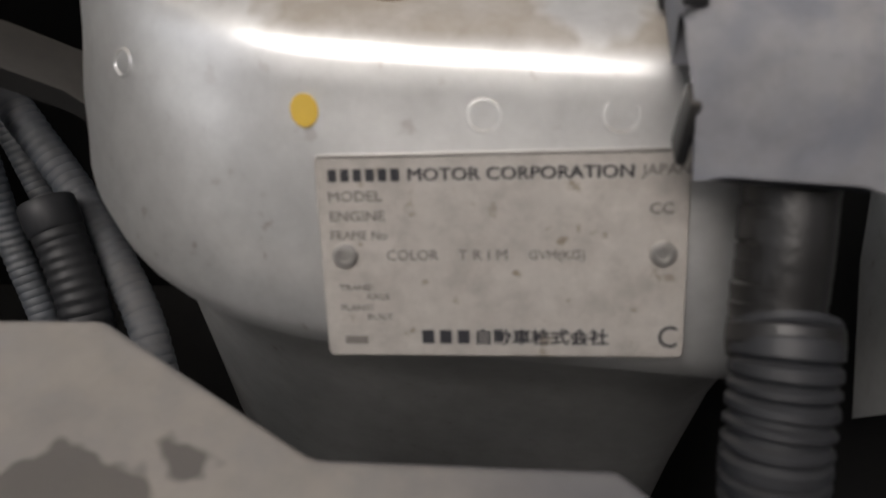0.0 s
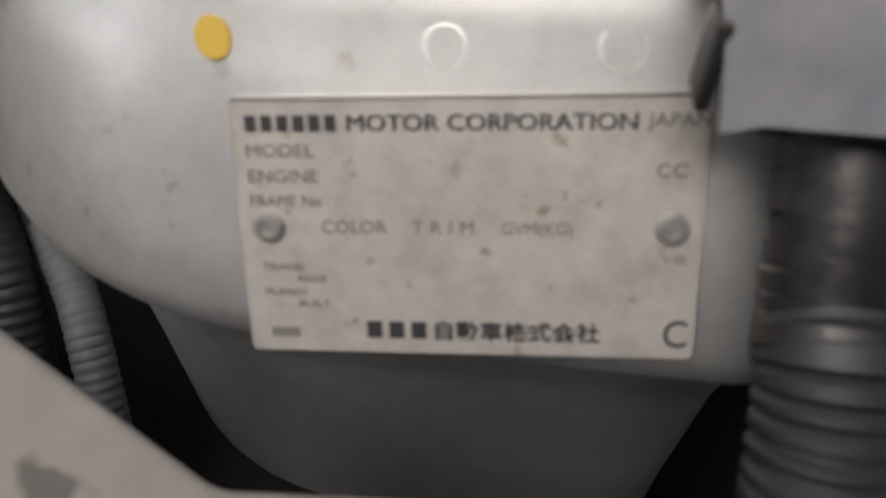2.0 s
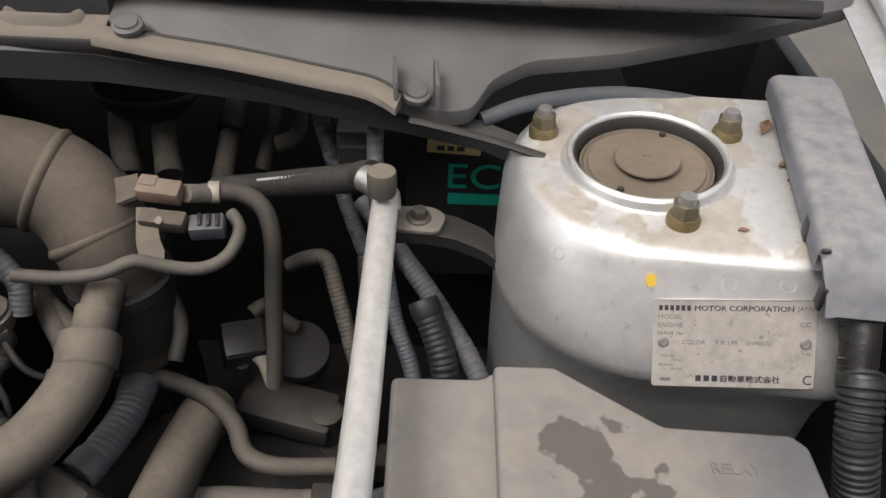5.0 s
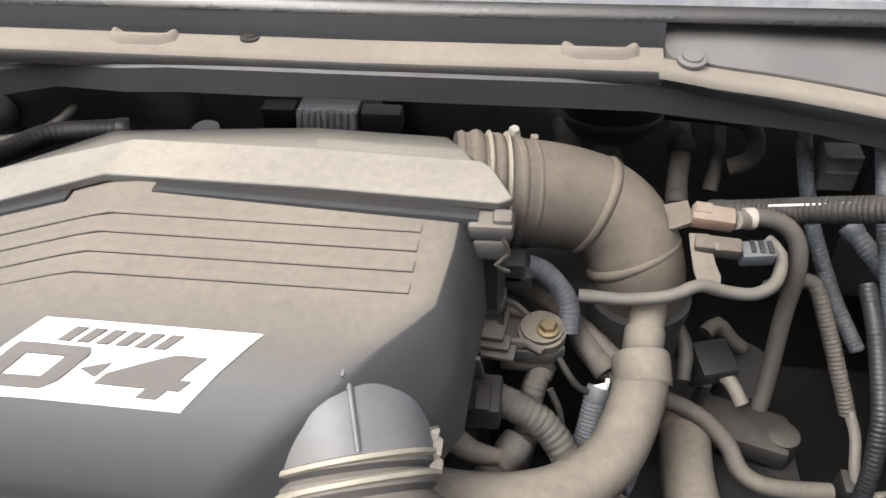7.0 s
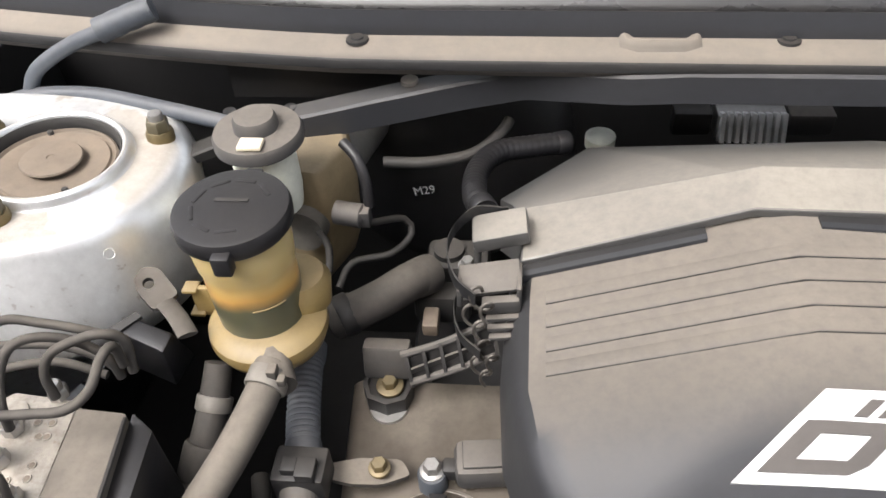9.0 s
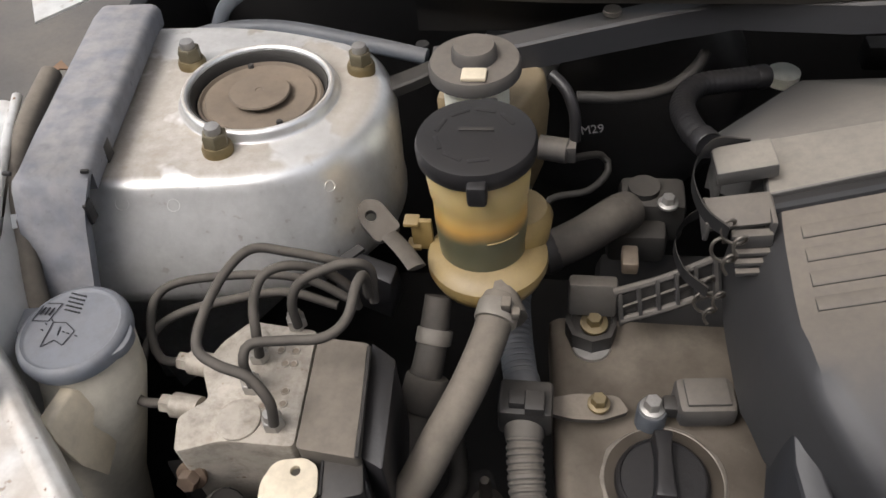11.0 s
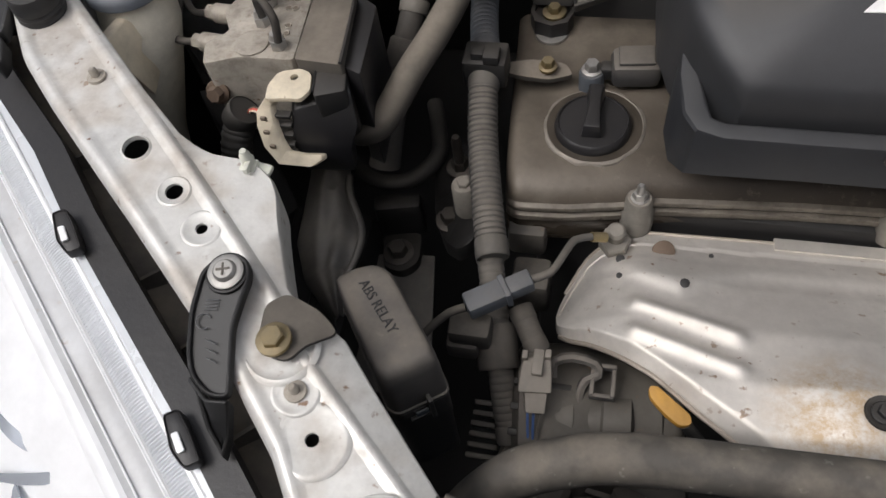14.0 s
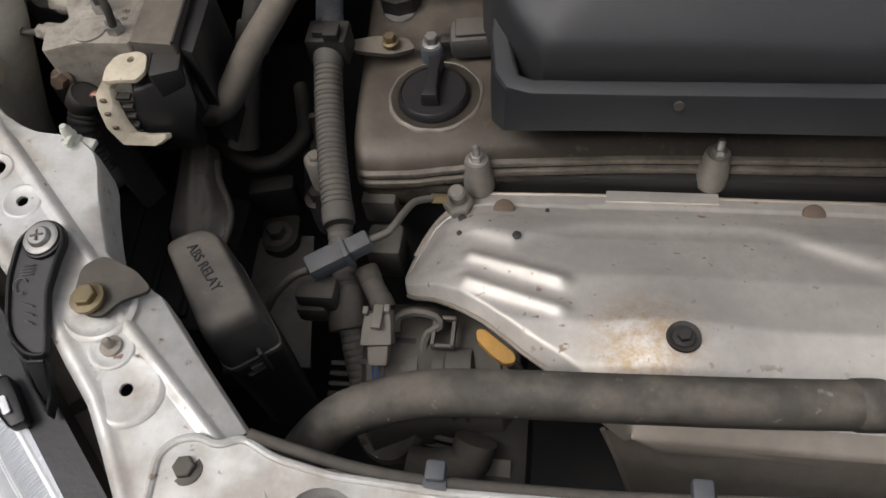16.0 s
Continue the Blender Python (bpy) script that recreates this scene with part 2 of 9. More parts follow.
BRAKE_TAN = mat("brown_reservoir", (0.27, 0.205, 0.115), 0.5, 0, 0.5, 0.12, 60, 0.1)
CREAM = mat("cream_plastic", (0.75, 0.66, 0.5), 0.5, 0, 0.35, 0.15, 90, 0.2, spots=0.8, spot_col=(0.3, 0.2, 0.1))
WHITE = mat("white_sticker", (0.88, 0.87, 0.85), 0.5, 0, 0.08, 0.03, bump=0)
SEAL = mat("glossy_black_seal", (0.015, 0.015, 0.016), 0.25, 0, 0.1, 0.2)
GREEN = mat("green_ink", (0.0, 0.33, 0.24), 0.5, 0, 0.05, 0.1, bump=0)
RED = mat("red_sticker", (0.62, 0.07, 0.045), 0.5, 0, 0.08, 0.05, bump=0)
DIPSTICK = mat("amber_handle_plastic", (0.6, 0.31, 0.05), 0.5, 0, 0.35, 0.2, 90, 0.2)
BLUE_WIRE = mat("blue_wire", (0.06, 0.13, 0.34), 0.5, 0, 0.1)
LEAF = mat("dry_leaf", (0.24, 0.14, 0.08), 0.7, 0, 0.2, 0.3)
MASK_TAPE = mat("masking_tape", (0.62, 0.5, 0.2), 0.7, 0, 0.1, 0.15)
SALMON = mat("salmon_plastic", (0.22, 0.15, 0.115), 0.7, 0, 0.8, 0.2, 120, 0.2, dust_lo=0.5, patch=40)
ASPHALT = mat("asphalt", (0.06, 0.06, 0.06), 0.9, 0, 0.4, 0.3, 40, 0.3, patch=2)
# plain white instead of chrome: the lamp's glare is in the colour
LAMP_GLARE = mat("white_lamp_glare", (0.97, 0.975, 0.98), 0.3, 0.05, 0.0, 0.02, 20, 0.0, mottle=0)
LENS_EDGE = mat("prismatic_lens_edge", (0.66, 0.685, 0.71), 0.25, 0.15, 0.05, 0.05, 40, 0.03, mottle=0.05)
LENS_BAND = mat("smoky_lens_band", (0.6, 0.61, 0.62), 0.35, 0.1, 0.2, 0.12, 30, 0.05, spots=0.5, spot_col=(0.42, 0.33, 0.24), patch=20, mottle=0.1)
LAMP_REFLECTION = mat("reflection_blade", (0.62, 0.66, 0.72), 0.22, 0.45, 0.0, 0.05, 20, 0.0, mottle=0)
BOTTLE = mat("dusty_milky_plastic", (0.56, 0.53, 0.45), 0.45, 0, 0.35, 0.14, 60, 0.1, dust_lo=0.2, patch=22, dust_col=(0.42, 0.37, 0.3))
BOTTLE_FOLD = mat("cream_milky_plastic", (0.68, 0.6, 0.46), 0.45, 0, 0.3, 0.12, 60, 0.1, dust_lo=0.2, patch=22)
RELAY_LID = mat("brown_dusted_lid", (0.05, 0.048, 0.047), 0.5, 0, 0.62, 0.2, 70, 0.2, spots=0.5, spot_col=(0.16, 0.15, 0.14), patch=24, dust_lo=0.45, dust_col=(0.235, 0.2, 0.16), slope=(0.2, 0.95))
WORN_STAY = mat("worn_black_plastic", (0.007, 0.0072, 0.008), 0.5, 0, 0.03, 0.2, 110, 0.2, spots=0.3, spot_col=(0.12, 0.11, 0.1))
CHASSIS_LINER = mat("dusty_black_liner", (0.075, 0.069, 0.064), 0.6, 0, 0.85, 0.3, 60, 0.25, spots=0.4, spot_col=(0.2, 0.19, 0.17), patch=22, dust_lo=0.25)
WASHER_CAP = mat("blue_grey_cap", (0.17, 0.19, 0.225), 0.5, 0, 0.3, 0.12, 90, 0.15)


def fluid_plastic(name):
    """Yellowed translucent plastic with old fluid standing inside: its colour changes with the height."""
    m = mat(name, (0.5, 0.4, 0.2), 0.28, 0, 0.0, 0.1, 60, 0.08)
    n, l = m.node_tree.nodes, m.node_tree.links
    b = n["Principled BSDF"]
    tc = n.new("ShaderNodeTexCoord")
    sep = n.new("ShaderNodeSeparateXYZ")
    l.new(tc.outputs["Object"], sep.inputs[0])
    nz = n.new("ShaderNodeTexNoise")
    nz.inputs["Scale"].default_value = 40.0
    l.new(tc.outputs["Object"], nz.inputs["Vector"])
    add = n.new("ShaderNodeMath")
    add.operation = "MULTIPLY_ADD"
    l.new(nz.outputs["Fac"], add.inputs[0])
    add.inputs[1].default_value = 0.012
    l.new(sep.outputs[2], add.inputs[2])
    rng = n.new("ShaderNodeMapRange")
    l.new(add.outputs[0], rng.inputs[0])
    rng.inputs[1].default_value, rng.inputs[2].default_value = 0.866, 0.966
    ramp = n.new("ShaderNodeValToRGB")
    cr = ramp.color_ramp
    for pos, col in ((0.0, (0.075, 0.083, 0.055, 1)), (0.37, (0.105, 0.105, 0.066, 1)), (0.42, (0.30, 0.19, 0.07, 1)), (0.47, (0.52, 0.31, 0.09, 1)), (0.62, (0.56, 0.42, 0.18, 1)), (1.0, (0.55, 0.45, 0.24, 1))):
        e = cr.elements.new(pos) if pos not in (0.0, 1.0) else cr.elements[0 if pos == 0.0 else -1]
        e.color = col
    l.new(rng.outputs[0], ramp.inputs[0])
    l.new(ramp.outputs[0], b.inputs["Base Color"])
    b.inputs["Subsurface Weight"].default_value = 0.25
    b.inputs["Subsurface Radius"].default_value = (0.01, 0.006, 0.002)
    return m


PSBODY = fluid_plastic("fluid_filled_plastic")

# ---- building tools ----
def to_mesh(name, bm, material, smooth=40):
    bmesh.ops.remove_doubles(bm, verts=bm.verts, dist=1e-6)
    bmesh.ops.recalc_face_normals(bm, faces=bm.faces)
    me = bpy.data.meshes.new(name)
    bm.to_mesh(me)
    bm.free()
    for p in me.polygons:
        p.use_smooth = True
    me.set_sharp_from_angle(angle=radians(smooth))
    me.materials.append(material)
    return me


def thing(name, label, category, base=(0, 0, 0), group="", kind=""):
    ob = new(name)
    ob.empty_display_size = 0.02
    ob.location = base
    return tagged(ob, label, category, group, kind)


def part(name, bm, material, parent, label="", smooth=40):
    ob = new(name, to_mesh(name, bm, material, smooth))
    ob.parent = parent
    ob.matrix_parent_inverse = Matrix.Translation(-parent.location)
    return tagged(ob, label)


def solo(name, bm, material, label, category, group="", kind="", smooth=40):
    lo = [min(v.co[k] for v in bm.verts) for k in range(3)]
    hi = [max(v.co[k] for v in bm.verts) for k in range(3)]
    base = Vector(((lo[0] + hi[0]) / 2, (lo[1] + hi[1]) / 2, lo[2]))
    bmesh.ops.translate(bm, verts=bm.verts, vec=-base)
    ob = new(name, to_mesh(name, bm, material, smooth))
    ob.location = base
    return tagged(ob, label, category, group, kind)


def merge(*bms):
    out = bmesh.new()
    for b in bms:
        me = bpy.data.meshes.new("scratch")
        b.to_mesh(me)
        b.free()
        out.from_mesh(me)
        bpy.data.meshes.remove(me)
    return out


def moved(bm, m):
    bmesh.ops.transform(bm, matrix=m, verts=bm.verts)
    return bm


def bevelled(bm, w, seg=2, angle=25):
    if w > 0:
        bmesh.ops.recalc_face_normals(bm, faces=bm.faces)
        es = [e for e in bm.edges if len(e.link_faces) == 2 and e.calc_face_angle(0) > radians(angle)]
        bmesh.ops.bevel(bm, geom=es, offset=w, offset_type="OFFSET", segments=seg, profile=0.5, affect="EDGES", clamp_overlap=True)
    return bm


def box(c, s, bev=0.002, m=None, seg=2):
    bm = bmesh.new()
    bmesh.ops.create_cube(bm, size=1.0)
    for v in bm.verts:
        v.co = Vector((v.co.x * s[0], v.co.y * s[1], v.co.z * s[2]))
    bevelled(bm, bev, seg)
    return moved(bm, Matrix.Translation(c) @ (m or Matrix()))


def prism(pts, z0, z1, bev=0.002, seg=2, m=None):
    bm = bmesh.new()
    lo = [bm.verts.new((p[0], p[1], z0)) for p in pts]
    hi = [bm.verts.new((p[0], p[1], z1)) for p in pts]
    n = len(pts)
    bm.faces.new(lo)
    bm.faces.new(hi)
    for i in range(n):
        bm.faces.new((lo[i], lo[(i + 1) % n], hi[(i + 1) % n], hi[i]))
    bevelled(bm, bev, seg)
    return moved(bm, m) if m else bm


def frame_to(axis, origin=(0, 0, 0)):
    q = Vector(axis).to_track_quat("Z", "Y")
    return Matrix.Translation(origin) @ q.to_matrix().to_4x4()


def lathe(profile, origin=(0, 0, 0), axis=(0, 0, 1), seg=28, cap=True):
    bm = bmesh.new()
    rings = []
    for r, z in profile:
        rings.append([bm.verts.new((r * math.cos(2 * math.pi * k / seg), r * math.sin(2 * math.pi * k / seg), z)) for k in range(seg)] if r > 1e-6 else [bm.verts.new((0, 0, z))])
    for a, b in zip(rings, rings[1:]):
        for k in range(seg):
            q = [a[k % len(a)], a[(k + 1) % len(a)], b[(k + 1) % len(b)], b[k % len(b)]]
            q = list(dict.fromkeys(q))
            if len(q) > 2:
                bm.faces.new(q)
    if cap:
        for ring in (rings[0], rings[-1]):
            if len(ring) > 2:
                bm.faces.new(ring)
    return moved(bm, frame_to(axis, origin))


def hexa(r, h, origin, axis=(0, 0, 1), turn=0.0):
    bm = lathe([(r, 0), (r, h * 0.85), (r * 0.86, h)], seg=6)
    return moved(bm, frame_to(axis, origin) @ pose(0, 0, 0, 0, 0, turn))


def smooth_path(pts, step):
    pts = [Vector(p) for p in pts]
    out = []
    ext = [pts[0] * 2 - pts[1], *pts, pts[-1] * 2 - pts[-2]]
    for i in range(1, len(ext) - 2):
        a, b, c, d = ext[i - 1 : i + 3]
        n = max(2, int((c - b).length / step))
        for k in range(n):
            t = k / n
            out.append(0.5 * (2 * b + (c - a) * t + (2 * a - 5 * b + 4 * c - d) * t * t + (3 * b - a - 3 * c + d) * t**3))
    out.append(pts[-1])
    return out


def sweep(pts, r, seg=14, step=0.006, corr=0.0, depth=0.055, ends=None, squash=1.0):
    """A tube along smooth control points; corr is the pitch of its corrugation, ends the radii at start and end."""
    path = smooth_path(pts, (corr / 4 if corr else step))
    bm = bmesh.new()
    tan = (path[1] - path[0]).normalized()
    side = tan.cross(Vector((0.13, 0.2, 1))).normalized()
    rings, run = [], 0.0
    total = sum((b - a).length for a, b in zip(path, path[1:]))
    for i, p in enumerate(path):
        t2 = (path[min(i + 1, len(path) - 1)] - path[max(i - 1, 0)]).normalized()
        side = (side - t2 * side.dot(t2)).normalized()
        up = t2.cross(side)
        if i:
            run += (p - path[i - 1]).length
        rr = r if not ends else ends[0] + (ends[1] - ends[0]) * run / total
        if corr:
            ph = run / corr % 1.0
            rr *= 1 - depth * (1 if ph > 0.62 else 0)
        rings.append([bm.verts.new(p + (side * math.cos(2 * math.pi * k / seg) + up * math.sin(2 * math.pi * k / seg) * squash) * rr) for k in range(seg)])
    for a, b in zip(rings, rings[1:]):
        for k in range(seg):
            bm.faces.new((a[k], a[(k + 1) % seg], b[(k + 1) % seg], b[k]))
    bm.faces.new(rings[0])
    bm.faces.new(rings[-1])
    return bm


def hose(name, pts, r, material, label, category="hose", corr=0.0, group="", **kw):
    ob = solo(name, sweep(pts, r, corr=corr, **kw), material, label, category, group, smooth=50 if not corr else 30)
    if r > 0.0083 and name != "conduit" and not kw.get("ends"):
        # both ends are taped or swollen over their stubs
        for p, q in ((pts[0], pts[1]), (pts[-1], pts[-2])):
            p, q = Vector(p), Vector(q)
            part("end_cuff", lathe([(r * 0.98, -0.001), (r * 1.05, 0.0), (r * 1.07, r * 0.4), (r * 1.05, r * 1.1), (r * 0.98, r * 1.2)], p, q - p, 20, cap=False), material, ob)
    return ob


def loft(loops, cap=(True, True)):
    bm = bmesh.new()
    rings = [[bm.verts.new(p) for p in lp] for lp in loops]
    n = len(rings[0])
    for a, b in zip(rings, rings[1:]):
        for k in range(n):
            bm.faces.new((a[k], a[(k + 1) % n], b[(k + 1) % n], b[k]))
    for flag, ring in zip(cap, (rings[0], rings[-1])):
        if flag:
            bm.faces.new(ring)
    return bm


def round_rect(x0, x1, y0, y1, r, z, n=12):
    """A rounded rectangle's loop, counter-clockwise from the +x+y corner; r may be one radius for each corner."""
    rs = r if isinstance(r, (list, tuple)) else (r,) * 4
    out = []
    for (cx, cy, sx, sy), a0, q in zip(((x1, y1, -1, -1), (x0, y1, 1, -1), (x0, y0, 1, 1), (x1, y0, -1, 1)), (0, 90, 180, 270), rs):
        for k in range(n):
            a = radians(a0 + 90 * k / (n - 1))
            out.append((cx + sx * q + q * math.cos(a), cy + sy * q + q * math.sin(a), z))
    return out


def sheet(outline, thick, holes=(), bev=0.0):
    """A flat or gently bent panel from its outline in 3D and round holes (x, y, r), of a thickness downwards."""
    bm = bmesh.new()
    outline = [Vector(p) for p in outline]
    a = np.array([(p.x, p.y, 1) for p in outline])
    k = np.linalg.lstsq(a, np.array([p.z for p in outline]), rcond=None)[0]

    def loop(ps):
        vs = [bm.verts.new(p) for p in ps]
        return [bm.edges.new((vs[i], vs[(i + 1) % len(vs)])) for i in range(len(vs))]

    edges = loop(outline)
    for x, y, r in holes:
        edges += loop([(x + r * math.cos(q * math.pi / 10), y + r * math.sin(q * math.pi / 10), k[0] * (x + r * math.cos(q * math.pi / 10)) + k[1] * (y + r * math.sin(q * math.pi / 10)) + k[2]) for q in range(20)])
    bmesh.ops.triangle_fill(bm, use_beauty=True, use_dissolve=False, edges=edges)
    got = bmesh.ops.extrude_face_region(bm, geom=bm.faces[:])
    bmesh.ops.translate(bm, verts=[v for v in got["geom"] if isinstance(v, bmesh.types.BMVert)], vec=(0, 0, -thick))
    return bevelled(bm, bev, 2, 50)


def rounded(pts, r, n=4):
    """The outline with its corners rounded off by r."""
    pts = [Vector(p) for p in pts]
    out = []
    for i, p in enumerate(pts):
        a, b = pts[i - 1] - p, pts[(i + 1) % len(pts)] - p
        q = min(r, a.length * 0.45, b.length * 0.45)
        p0, p1 = p + a.normalized() * q, p + b.normalized() * q
        for k in range(n + 1):
            t = k / n
            out.append(p0 * (1 - t) ** 2 + p * 2 * t * (1 - t) + p1 * t * t)
    return out


def inset(pts, d):
    """An outline moved inwards by d in plan; it runs clockwise or not."""
    pts = [Vector(p) for p in pts]
    area = sum(a.x * b.y - b.x * a.y for a, b in zip(pts, pts[1:] + pts[:1]))
    out = []
    for i, p in enumerate(pts):
        t = pts[(i + 1) % len(pts)] - pts[i - 1]
        nrm = Vector((-t.y, t.x, 0)).normalized() * (d if area > 0 else -d)
        out.append(p + nrm)
    return out


def dish(pts, wall, depth, thick):
    """A shallow tray with a rounded raised rim, from the outline of its upper edge."""
    def low(ps, z):
        return [p - Vector((0, 0, z)) for p in ps]
    o = [Vector(p) for p in pts]
    return loft([low(o, thick), low(o, 0.001), low(inset(o, 0.0004), 0.0003), low(inset(o, wall * 0.5), 0), low(inset(o, wall - 0.0003), 0.0004), low(inset(o, wall), 0.0012), low(inset(o, wall + 0.0004), depth)])


def grid_surface(fn, nu, nv, thick=0.0):
    """A surface fn(u, v) with u, v from 0 to 1, closed by a thickness downwards."""
    bm = bmesh.new()
    g = [[bm.verts.new(fn(i / nu, j / nv)) for j in range(nv + 1)] for i in range(nu + 1)]
    for i in range(nu):
        for j in range(nv):
            bm.faces.new((g[i][j], g[i + 1][j], g[i + 1][j + 1], g[i][j + 1]))
    if thick:
        got = bmesh.ops.extrude_face_region(bm, geom=bm.faces[:])
        bmesh.ops.translate(bm, verts=[v for v in got["geom"] if isinstance(v, bmesh.types.BMVert)], vec=(0, 0, -thick))
    return bm


def lettering(text, size, m, depth=0.0004, align="LEFT", squeeze=1.0, bold=0.0):
    cu = bpy.data.curves.new("scratch", "FONT")
    cu.body, cu.size, cu.extrude, cu.align_x, cu.resolution_u, cu.offset = text, size, depth, align, 3, bold
    ob = bpy.data.objects.new("scratch", cu)
    scene.collection.objects.link(ob)
    me = bpy.data.meshes.new_from_object(ob.evaluated_get(bpy.context.evaluated_depsgraph_get()))
    bm = bmesh.new()
    bm.from_mesh(me)
    bpy.data.objects.remove(ob)
    bpy.data.curves.remove(cu)
    bpy.data.meshes.remove(me)
    return moved(bm, m @ Matrix.Diagonal((squeeze, 1, 1, 1)))


def lerp(pairs, t):
    for (a, b), (c, d) in zip(pairs, pairs[1:]):
        if t <= c:
            k = (t - a) / (c - a)
            k = max(0.0, k)
            return b + (d - b) * k
    return pairs[-1][1]


def bolt(parent, at, r=0.006, h=0.006, flange=1.5, material=None, axis=(0, 0, 1), name="bolt", label="", turn=10):
    b = part(name, hexa(r, h, Vector(at) + Vector(axis) * 0.0015, axis, turn), material or BRASS, parent, label)
    if flange:
        part("washer", lathe([(r * flange, -0.001), (r * flange, 0.0012), (r * flange * 0.9, 0.0018)], at, axis, 22), material or BRASS, b)
    return b

# ---- ground and the car's body round the engine bay ----
solo("ground", box((0, 0, -0.05), (60, 60, 0.1), 0), ASPHALT, "grey asphalt ground under the car", "ground", kind="structure")
solo("wall_firewall", box((0, 0.30, 0.66), (1.60, 0.02, 0.62), 0.004), SHADE_BLACK, "firewall behind the engine, bay shade in its colour", "firewall", kind="structure")
solo("floor_undertray", box((0, -0.2, 0.34), (1.6, 1.1, 0.02), 0.004), SHADE_BLACK, "dark undertray below the engine", "undertray", kind="structure")
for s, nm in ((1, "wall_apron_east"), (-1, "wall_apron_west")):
    solo(nm, box((s * 0.80, -0.2, 0.61), (0.02, 1.1, 0.52), 0.004), SHADE_BLACK, "dark inner fender wall of the engine bay", "inner fender", kind="structure")
solo("wall_radiator", box((0, -0.72, 0.58), (1.3, 0.03, 0.44), 0.004), SHADE_BLACK, "black radiator behind the front panel", "radiator", kind="structure")

RING = (0.591, 0.015)
# the towers and what is fixed to them stand turned and leaning in the bay
TOWER_M = Matrix.Translation((0.1245, 0.0132, 0.1064)) @ Matrix(((0.8632, 0.1345, -0.0504, 0), (-0.1335, 0.8646, 0.0207, 0), (0.0530, -0.0128, 0.8735, 0), (0, 0, 0, 1)))


def tower_side(s):
    """From a tower's own axes into the car, for its side 1 or -1."""
    return Matrix.Diagonal((s, 1, 1, 1)) @ TOWER_M


def in_tower(pts):
    return [TOWER_M @ Vector(p) for p in pts]


def wall_y(z):
    return -0.093 - 0.56 * (0.882 - z)


OLIVE_NUT = mat("olive_zinc_nut", (0.2, 0.175, 0.115), 0.45, 0.75, 0.3, 0.3, 200, 0.2)
DUST_CAP = mat("dust_cap", (0.12, 0.1, 0.08), 0.7, 0, 0.75, 0.2, 90, 0.2, dust_lo=0.5, dust_col=(0.27, 0.21, 0.15))


def strut_tower(s, label):
    """A pressed strut tower; s is 1 or -1 for the side of the car."""
    t = thing("strut_tower", label, "strut tower", (s * 0.60, -0.03, 0.70), "strut towers")
    sm = tower_side(s)
    loops = []
    low = wall_y(0.815)
    for z, x0, yf, yb, r in ((0.60, 0.470, low + 0.060, 0.13, 0.125), (0.68, 0.472, low + 0.052, 0.13, 0.125), (0.74, 0.474, low + 0.044, 0.13, 0.125), (0.775, 0.475, low + 0.033, 0.12, 0.125), (0.793, 0.476, low + 0.0225, 0.12, 0.125), (0.804, 0.476, low + 0.0145, 0.115, 0.125), (0.814, 0.477, low + 0.0075, 0.112, 0.125), (0.825, 0.477, wall_y(0.825) + 0.0018, 0.11, 0.122), (0.85, 0.478, wall_y(0.85), 0.105, 0.12), (0.863, 0.479, wall_y(0.863), 0.10, 0.12),
                            (0.876, 0.480, wall_y(0.876), 0.095, 0.118), (0.8855, 0.483, -0.0895, 0.09, 0.114), (0.8925, 0.488, -0.0865, 0.086, 0.110), (0.8975, 0.495, -0.0815, 0.08, 0.104), (0.9, 0.504, -0.075, 0.074, 0.098), (0.9005, 0.516, -0.0705, 0.066, 0.090)):
        if s < 0 and z < 0.8:
            x0, yf = x0 + 0.75 * (0.8 - z) + 0.02, yf + 0.012
        yb += 0.045
        loops.append(round_rect(x0 + 0.003, 0.742, yf, yb, (0.03, min(r + 0.07, yb - yf - r - 0.004), r, 0.025), z, 14))
    # every loop is taken at the same bearings from the ring's centre
    bear = [2 * math.pi * k / 96 for k in range(96)]

    def at_bearings(lp):
        dense = [Vector(a).lerp(Vector(b), q / 8) for a, b in zip(lp, lp[1:] + lp[:1]) for q in range(8)]
        angs = np.array([math.atan2(p.y - RING[1], p.x - RING[0]) for p in dense])
        return [dense[int(np.argmin(np.abs(np.angle(np.exp(1j * (angs - a))))))] for a in bear]

    loops = [at_bearings(lp) for lp in loops]
    for r, z in ((0.0650, 0.9008), (0.0632, 0.9018), (0.0622, 0.9042), (0.0612, 0.9072), (0.0598, 0.9092), (0.0580, 0.9100), (0.0562, 0.9092), (0.0551, 0.9072), (0.0543, 0.9), (0.0538, 0.893), (0.052, 0.889)):
        loops.append([(RING[0] + r * math.cos(a), RING[1] + r * math.sin(a), z) for a in bear])
    part("body", moved(loft(loops, (False, True)), sm), SILVER_DUSTY, t)
    ctr = sm @ Matrix.Translation((RING[0], RING[1], 0))
    part("dust_cover", moved(lathe([(0.0505, 0.894), (0.0500, 0.8985), (0.0482, 0.8996), (0.0465, 0.8972), (0.0448, 0.8972), (0.0434, 0.8990), (0.036, 0.8992), (0.030, 0.8982), (0.021, 0.8975)], seg=48), ctr), DUST_CAP, t, "dusty round cap in the tower's opening")
    part("centre_cap", moved(lathe([(0.019, 0.896), (0.0205, 0.9005), (0.0238, 0.9020), (0.0245, 0.9032), (0.0236, 0.9045), (0.012, 0.9052), (0.0035, 0.9052), (0.003, 0.9045), (0.0, 0.9045)], seg=36), ctr), DUST_CAP, t, "dusty rubber centre cap")
